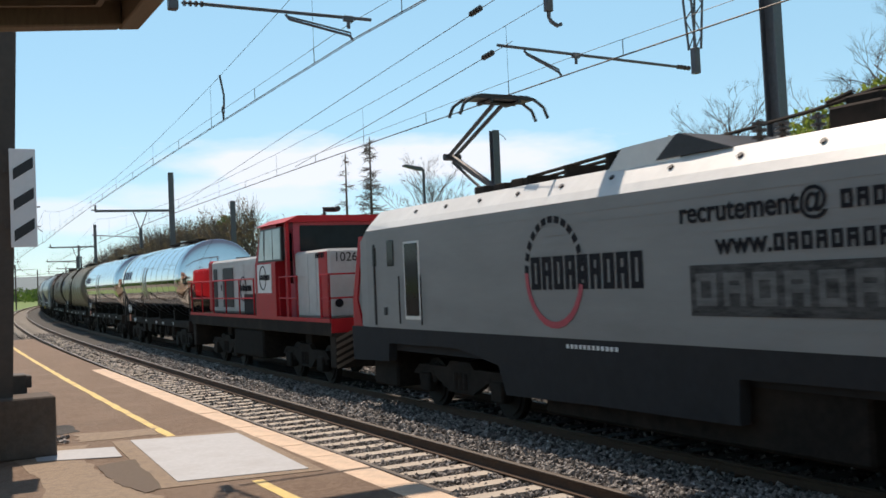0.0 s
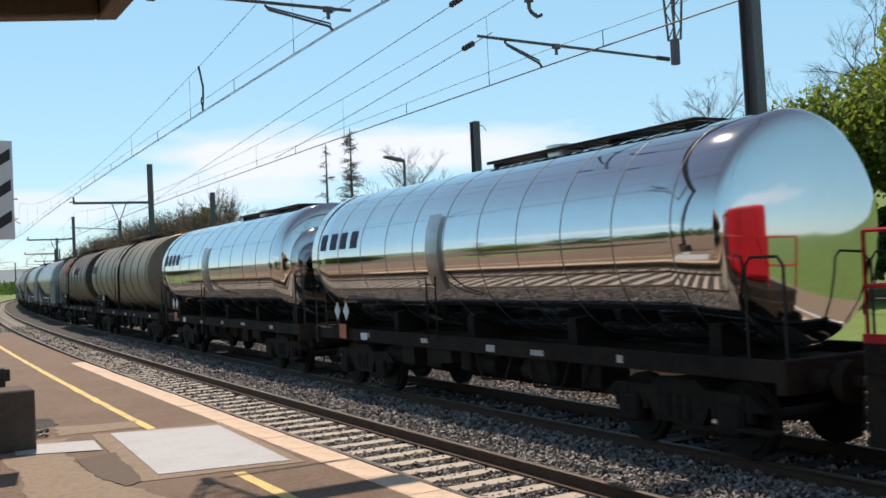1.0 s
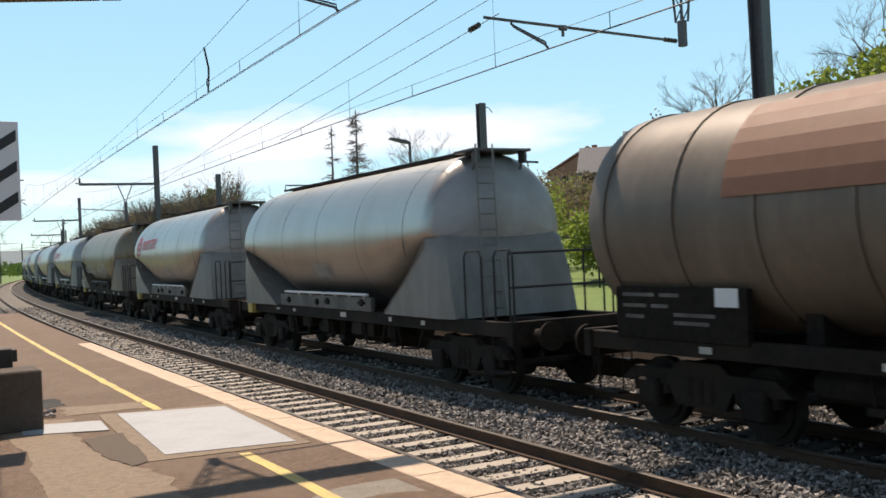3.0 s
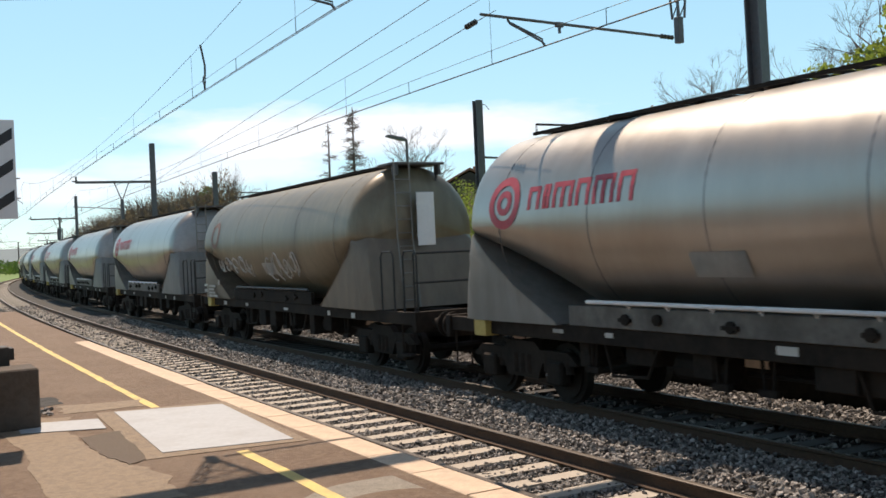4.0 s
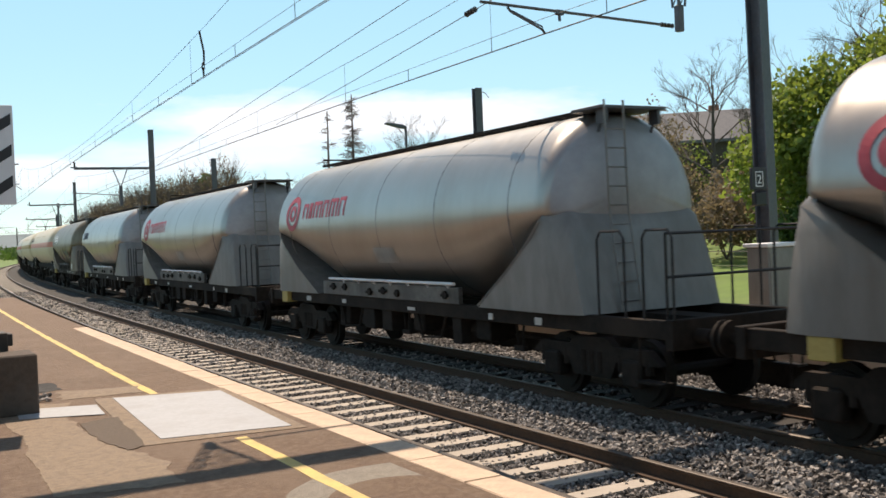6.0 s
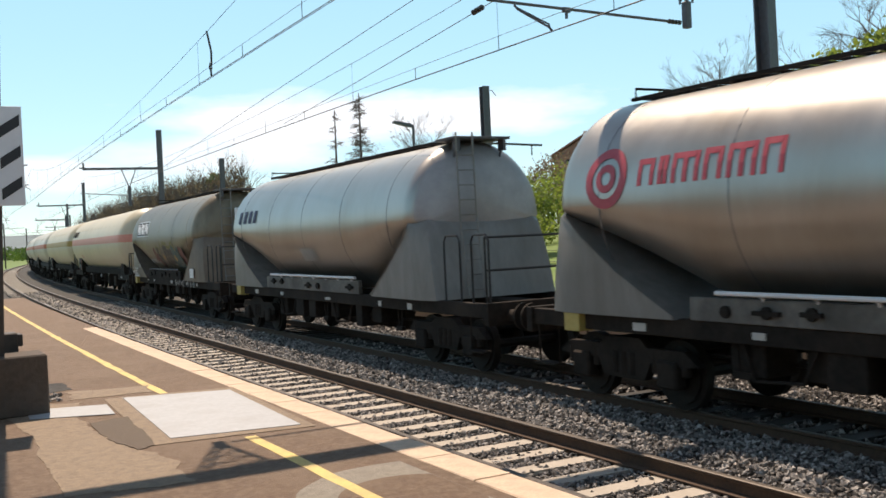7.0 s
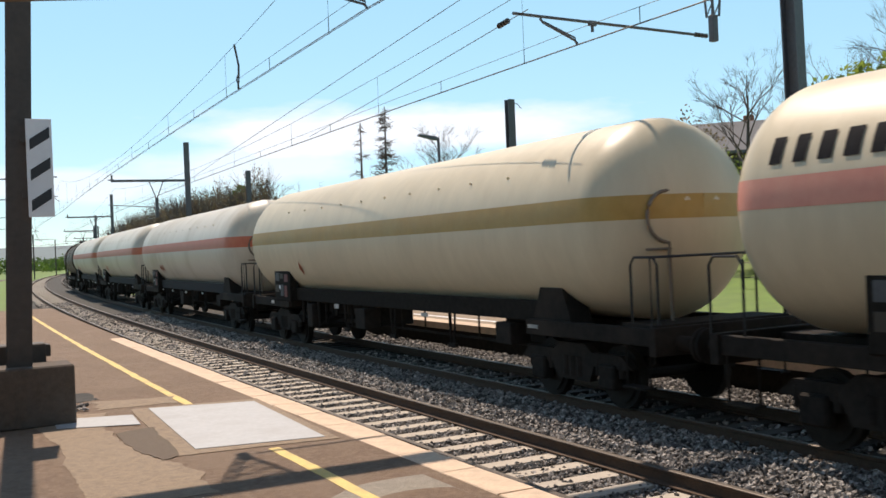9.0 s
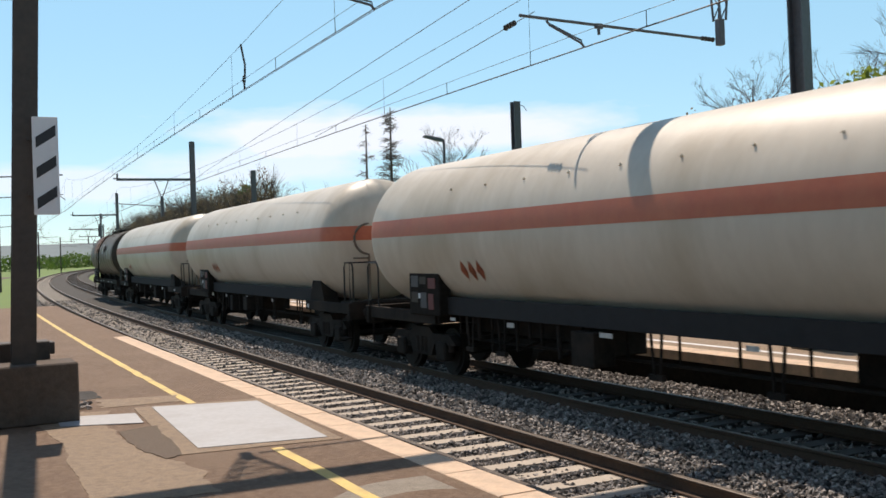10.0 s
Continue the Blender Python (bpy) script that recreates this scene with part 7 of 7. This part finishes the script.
def conifer(x, y, top, seed, label, width, dense):
    z = hill(x, y)
    h = top - z
    t = empty("conifer", pose(x, y, z - 0.1), label, "tree")
    rng = random.Random(seed)
    bm = B()
    tube(bm, [(0, 0, 0), (0, 0, h * 0.5), (0.05, 0, h)], h * 0.016, 6, r2=0.03)
    part("trunk", bm, M_BARK, t)
    bm = B()
    n = int(h * dense)
    for i in range(n):
        k = rng.uniform(0.12, 0.98)
        a = rng.uniform(0, 6.28)
        L = width * (1.05 - k) * rng.uniform(0.4, 1.0) + 0.15
        p = Vector((0, 0, h * k))
        d = Vector((math.cos(a), math.sin(a), rng.uniform(-0.25, 0.25)))
        tube(bm, [p, p + d * L * 0.5 + Vector((0, 0, -0.08)), p + d * L + Vector((0, 0, 0.05))], 0.028, 3, r2=0.009)
        for j in range(9):
            q = p + d * L * rng.uniform(0.3, 1)
            tube(bm, [q, q + Vector((rng.uniform(-1, 1), rng.uniform(-1, 1), rng.uniform(-0.8, 0.4))) * 0.42], 0.018, 3, r2=0.007)
    part("branch_mass", bm, M_TWIG, t)
    return t


def leafy_tree(x, y, blobs, n, size, seed, material, label, trunk=0.22):
    z = hill(x, y)
    t = empty("leafy_tree", pose(x, y, z - 0.1), label, "tree", "leafy trees")
    rng = random.Random(seed)
    bm = B()
    tube(bm, [(0, 0, 0), (0.1, 0, 1.5), (0.0, 0.1, 3.2)], trunk, 8, r2=trunk * 0.6)
    for b in blobs:
        tube(bm, [(0, 0.05, 2.2), (b[0] * 0.5, b[1] * 0.5, b[2] * 0.6 + 0.8), (b[0], b[1], b[2])], trunk * 0.45, 6, r2=0.03)
    part("trunk", bm, M_BARK, t)
    leaf_object("crown", blobs, n, size, seed, material, t)
    return t


def bush(x, y, r, h, n, seed, material, label, size=0.10):
    z = hill(x, y)
    t = empty("bush", pose(x, y, z - 0.05), label, "bush", "bushes")
    rng = random.Random(seed)
    bm = B()
    for i in range(9):
        a = rng.uniform(0, 6.28)
        tube(bm, [(0, 0, 0), (math.cos(a) * r * 0.3, math.sin(a) * r * 0.3, h * 0.5), (math.cos(a) * r * 0.6, math.sin(a) * r * 0.6, h * 0.85)], 0.03, 4, r2=0.008)
    part("stems", bm, M_BARK, t)
    blobs = [(rng.uniform(-0.5, 0.5) * r, rng.uniform(-0.5, 0.5) * r, h * rng.uniform(0.4, 0.68), r * rng.uniform(0.5, 0.75), r * rng.uniform(0.5, 0.75), h * rng.uniform(0.3, 0.42)) for _ in range(4)]
    leaf_object("leaves", blobs, n, size, seed, material, t)
    return t


# the large tree and thicket on the far bank
leafy_tree(34.2, 22.4, [(0.9, 0.5, 8.0, 1.8, 1.8, 1.8), (-2.6, 3.4, 5.4, 2.0, 2.0, 1.9), (1.0, -0.5, 9.3, 2.6, 2.6, 2.2), (0, 0, 6.0, 3.4, 3.4, 3.0), (-2.8, 3.0, 5.2, 2.4, 2.2, 2.4), (2.5, -1.5, 7.2, 2.8, 2.8, 2.6), (-1.2, -1.5, 8.2, 2.2, 2.2, 2.0), (-4.2, 4.2, 3.6, 1.8, 1.7, 1.8), (0.5, -3.5, 4.5, 2.5, 2.5, 2.5), (0.6, 2.3, 7.4, 1.4, 1.3, 1.5)], 49000, 0.12, 5, M_LEAF, "large tree in fresh yellow-green spring leaf")
leafy_tree(41, 17.0, [(0, 0, 6.2, 3.6, 3.6, 3.2), (-2.0, 1.0, 8.8, 2.2, 2.2, 2.0), (1.5, 2.0, 4.5, 2.6, 2.6, 2.4)], 14000, 0.14, 6, M_LEAF, "tree in fresh spring leaf on the bank")
bare_tree(35.6, 25.4, 12.6, 31, 1.0)
for i, (x, y, r, h) in enumerate(((29.5, 24.5, 2.2, 2.9), (32.5, 21.5, 2.4, 3.2), (35.0, 18.0, 2.4, 3.2), (33.0, 25.5, 2.5, 3.6), (37.5, 15.0, 2.6, 3.0))):
    bush(x, y, r, h, 5200, 60 + i, M_LEAFDARK, "dense dark green thicket under the trees", 0.12)
bare_tree(38.7, 38.1, 12.3, 7, 1.1)
bare_tree(42.0, 36.0, 11.8, 8, 1.0)
bush(37.5, 43.0, 2.2, 3.4, 4200, 70, M_LEAFYELLOW, "yellow-flowering spring bush on the slope")
for i, (x, y, r, h, m) in enumerate(((33.0, 32.0, 2.6, 3.4, M_BRUSH), (36.5, 34.0, 2.8, 4.2, M_BRUSH), (31.0, 38.0, 2.6, 4.0, M_LEAF), (35.0, 40.5, 2.8, 4.6, M_BRUSH), (28.5, 44.0, 2.4, 3.6, M_LEAF), (41.0, 45.0, 3.2, 5.2, M_BRUSH), (34.0, 50.0, 3.0, 5.0, M_LEAF), (44.0, 55.0, 3.5, 5.6, M_BRUSH), (38.0, 58.0, 3.2, 5.2, M_LEAF), (49.0, 62.0, 3.6, 5.2, M_LEAF), (52.0, 56.0, 3.4, 4.6, M_BRUSH), (46.0, 70.0, 3.6, 5.4, M_BRUSH), (40.0, 72.0, 3.2, 5.2, M_LEAF), (45.0, 49.0, 3.6, 7.6, M_BRUSH), (49.5, 55.0, 3.8, 7.6, M_LEAF), (54.0, 62.0, 4.0, 7.4, M_BRUSH), (50.0, 68.0, 3.8, 7.2, M_BRUSH), (48.0, 78.0, 4.0, 7.0, M_LEAF), (44.0, 84.0, 4.0, 7.0, M_BRUSH), (57.0, 52.0, 4.0, 6.0, M_LEAF))):
    bush(x, y, r, h, 4600, 80 + i, m, "spring bush in young leaf" if m is M_LEAF else "brownish half-bare bush on the slope")
# the tall thin trees behind the train
conifer(29.5, 63.5, 12.7, 3, "tall narrow bare conifer", 2.4, 14)
conifer(28.9, 66.5, 11.9, 4, "thin sparse dead conifer", 2.0, 4)
bare_tree(35.7, 65.9, 11.4, 21, 0.6)
leafy_tree(31.3, 105.5, [(0, 0, 6.2, 1.9, 1.9, 2.6), (0.3, 0.2, 8.4, 1.3, 1.3, 1.9), (-0.8, 0.4, 4.5, 2.0, 2.0, 2.0)], 6000, 0.2, 11, M_LEAFDARK, "dark evergreen tree above the hedge")
bare_tree(31.0, 95.1, 10.3, 12, 1.3, depth=5)
bare_tree(29.6, 98.5, 9.6, 13, 1.2, depth=5)
bare_tree(34.9, 93.7, 9.9, 14, 1.3, depth=5)
bare_tree(37.0, 90.0, 9.4, 15, 1.3, depth=5)


def hedge_row():
    """Long bare hedge far along the line: one mass of twigs and brown buds."""
    rng = random.Random(17)
    blobs, bm = [], B()
    for i in range(46):
        y = 96 + i * 1.9 + rng.uniform(-1, 1)
        x = 30.0 + 0.5 * math.sin(i) + (y - 96) * 0.02 + rng.uniform(-1, 1)
        h = rng.uniform(9.2, 11.0) - 0.02 * i
        z = hill(x, y)
        blobs.append((x, y, z + h * 0.5, 1.9, 2.0, h * 0.5))
        for _ in range(9):
            d = Vector((rng.uniform(-0.4, 0.4), rng.uniform(-0.4, 0.4), 1)).normalized()
            branch(bm, Vector((x + rng.uniform(-1.4, 1.4), y + rng.uniform(-1, 1), z + h * 0.45)), d, h * rng.uniform(0.25, 0.36), 0.05, 2, rng, 0.4)
    part("twig_mass", bm, M_TWIG, hedge := empty("hedge", pose(0, 0, 0), "long bare brown hedge beside the line", "hedge"))
    leaf_object("brush", blobs, 95000, 0.11, 18, M_BRUSH, hedge)


hedge_row()


def far_wood():
    """Woods and scrub at the end of the line."""
    rng = random.Random(27)
    blobs = []
    for i in range(60):
        y = rng.uniform(150, 420)
        th = y / R_TRACK
        off = rng.choice((-1, 1)) * rng.uniform(14, 60)
        p = spot(off if off > 0 else off - 6, y)
        blobs.append((p.x, p.y, 1.8, 4.5, 4.5, rng.uniform(1.8, 3.6)))
    for i in range(40):
        p = spot(rng.uniform(-60, 60), rng.uniform(420, 520))
        blobs.append((p.x, p.y, 2.0, 7, 5, rng.uniform(2.5, 5)))
    ob = leaf_object("far_woods", blobs, 26000, 0.5, 28, M_LEAFDARK)
    tagged(ob, "distant green scrub and woods along the line", "woods", kind="stuff")
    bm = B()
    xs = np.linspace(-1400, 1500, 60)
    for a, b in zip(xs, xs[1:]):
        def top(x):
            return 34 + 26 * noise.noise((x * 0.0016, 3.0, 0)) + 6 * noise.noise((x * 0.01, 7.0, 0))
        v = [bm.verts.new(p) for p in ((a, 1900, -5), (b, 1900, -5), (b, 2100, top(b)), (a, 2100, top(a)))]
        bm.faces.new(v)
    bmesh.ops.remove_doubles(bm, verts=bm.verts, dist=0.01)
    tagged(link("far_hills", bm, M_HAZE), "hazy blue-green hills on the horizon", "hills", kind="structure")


# aerial haze is mixed into this pale blue-grey base colour
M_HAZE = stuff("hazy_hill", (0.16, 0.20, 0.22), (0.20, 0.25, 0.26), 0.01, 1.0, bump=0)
far_wood()


# ---- houses on the hill, lamp, poles, fence ----
def house(x, y, w, d, ridge, turn, roof, wall, label):
    z = hill(x, y)
    h = empty("house", pose(x, y, z, 0, 0, turn), label, "house", "houses on the hill")
    e = ridge - z - 2.4
    bm = B()
    prism(bm, [(-w / 2, -1), (w / 2, -1), (w / 2, e), (0, e + 2.2), (-w / 2, e)], "y", -d / 2, d / 2)
    part("wall", bm, wall, h)
    bm = B()
    for s in (-1, 1):
        prism(bm, [(s * (w / 2 + 0.4), e - 0.2), (0, e + 2.4), (0, e + 2.62), (s * (w / 2 + 0.4), e + 0.02)], "y", -d / 2 - 0.3, d / 2 + 0.3)
    r = part("roof", bm, roof, h)
    bm = B()
    box(bm, 0.5, 1.1, -0.4, 0.4, e + 1.6, e + 3.1, 0.02)
    part("chimney", bm, M_TILE, r)
    for i in range(3):
        for zz in (e - 4.3, e - 1.7):
            for sy in (-1, 1):
                bm = B()
                y0 = sy * d / 2
                xx = -w / 2 + w * (i + 0.5) / 3
                box(bm, xx - 0.5, xx + 0.5, y0 - 0.03, y0 + 0.03, zz, zz + 1.2, 0.01)
                part("window", bm, M_WINDOW, h)


house(60.5, 67.0, 8.5, 13, 10.9, 48, M_SLATE, M_DARKBROWN, "house with a grey roof high on the bank")
house(68.5, 87.0, 8.0, 9.0, 12.6, -38, M_TILE, M_ORANGE, "house with an orange-brown gable on the hill")
house(55.5, 90.5, 9.0, 10.0, 10.2, -30, M_TILE, M_DARKBROWN, "low house with a grey-brown roof on the hill")
house(57.0, 56.0, 9.0, 14.0, 11.0, 48, M_SLATE, M_CONCRETE, "long dark-roofed house behind the bare trees")
house(66.0, 74.0, 8.0, 10.0, 11.6, -40, M_TILE, M_DARKBROWN, "house with a grey roof and chimney on the hill")


def street_lamp(x, y, top):
    z = hill(x, y)
    l = empty("street_lamp", pose(x, y, z), "dark street lamp with an angled flat head", "street lamp")
    h = top - z
    bm = B()
    tube(bm, [(0, 0, 0), (0, 0, h - 0.4), (-0.05, 0, h - 0.1)], 0.09, 8, r2=0.06)
    part("pole", bm, M_STEEL, l)
    bm = B()
    prism(bm, [(0.05, h - 0.25), (-0.2, h - 0.05), (-1.2, h + 0.08), (-1.25, h - 0.02), (-0.35, h - 0.22)], "y", -0.16, 0.16)
    part("lamp_head", bm, M_STEEL, l)


street_lamp(25.8, 48.5, 8.65)


def side_pole():
    p = empty("line_pole", stand(14, 31.8, 0.0), "dark square pole with a side arm behind the train", "pole")
    z = hill(*spot(14, 31.8)[:2]) - 0.05
    bm = B()
    h_section(bm, 0.14, 0.14, 0.03, z, 7.88)
    part("mast", bm, M_STEEL, p)
    bm = B()
    tube(bm, [(0, 0, 5.75), (2.6, 0.2, 5.7)], 0.045, 6)
    tube(bm, [(0.0, 0, 7.8), (0.35, 0, 7.72), (0.5, 0, 7.55)], 0.015, 4)
    part("side_arm", bm, M_STEEL, p)
    part("insulator", insulator(B(), (2.1, 0.15, 5.72), (2.1, 0.15, 5.3)), M_GLASSY, p)


side_pole()


def far_pole():
    p = empty("line_pole", stand(12, 62.5, 0.0), "dark steel pole beyond the hedge", "pole")
    bm = B()
    h_section(bm, 0.14, 0.14, 0.03, hill(*spot(12, 62.5)[:2]) - 0.05, 7.9)
    part("mast", bm, M_STEEL, p)


far_pole()


def bank_fence():
    f = empty("wire_fence", pose(0, 0, 0), "dark post and wire fence at the top of the lawn", "fence")
    for i in range(16):
        p = spot(22.0, 14 + 2.4 * i)
        z = hill(p.x, p.y)
        bm = B()
        tube(bm, [(p.x, p.y, z - 0.2), (p.x, p.y, z + 1.15)], 0.05, 6)
        part("post", bm, M_FENCE, f)
    for k in (0.45, 1.0):
        bm = B()
        tube(bm, [Vector((spot(22.0, 14 + 2.4 * i).x, spot(22.0, 14 + 2.4 * i).y, hill(*spot(22.0, 14 + 2.4 * i)[:2]) + k)) for i in range(16)], 0.012, 4)
        part("rail_wire", bm, M_FENCE, f)


bank_fence()


def cabinet():
    c = empty("trackside_cabinet", stand(8.9, S_GANTRY - 0.75, OPP), "pale grey equipment cabinet beside the mast", "cabinet")
    bm = B()
    box(bm, -0.45, 0.45, -0.25, 0.25, 0, 1.55, 0.02)
    part("body", bm, M_SKIRT, c)
    bm = B()
    box(bm, -0.5, 0.5, -0.3, 0.3, 1.55, 1.62, 0.01)
    part("lid", bm, M_SIGN, c)
    bm = B()
    box(bm, -0.4, 0.4, -0.262, -0.252, 0.1, 1.45)
    part("door", bm, M_SKIRT, c)


cabinet()


def side_field():
    """Verge and bare posts beyond the mast on the near side."""
    for i, (off, s, h) in enumerate(((-7.4, 30, 4.2), (-7.0, 44, 3.8))):
        p = empty("sign_post", stand(off, s, -0.55), "slim dark post on the verge", "post")
        bm = B()
        tube(bm, [(0, 0, 0), (0, 0, h + 0.55)], 0.07, 8)
        part("shaft", bm, M_BROWNMAST, p)


side_field()
for i, (off, s, r, h) in enumerate(((-16, 60, 3.0, 4.5), (-20, 75, 3.5, 5.0), (-14, 95, 3.0, 4.2), (-24, 55, 4.0, 5.5), (-17, 120, 3.5, 4.5))):
    p = spot(off, s)
    bush(p.x, p.y, r, h, 2600, 120 + i, M_LEAF if i % 2 else M_LEAFDARK, "green bush beside the platform end", 0.16)


def yard_hedge():
    """Trees across the station yard."""
    rng = random.Random(33)
    blobs = [(-42 + rng.uniform(-3, 3), -70 + i * 4.5, rng.uniform(2.2, 3.4), 3.0, 3.2, rng.uniform(2.4, 3.8)) for i in range(34)]
    ob = leaf_object("yard_trees", blobs, 9000, 0.45, 34, M_LEAFDARK)
    tagged(ob, "dark row of trees across the station yard", "trees", kind="stuff")


yard_hedge()


def motions():
    """The whole train runs along the curve at a steady speed."""
    for ob, s0 in TRAIN:
        walk(ob, [(0.5 * i, stand(AXIS, s0 - SPEED * 0.5 * i)) for i in range(21)])


motions()
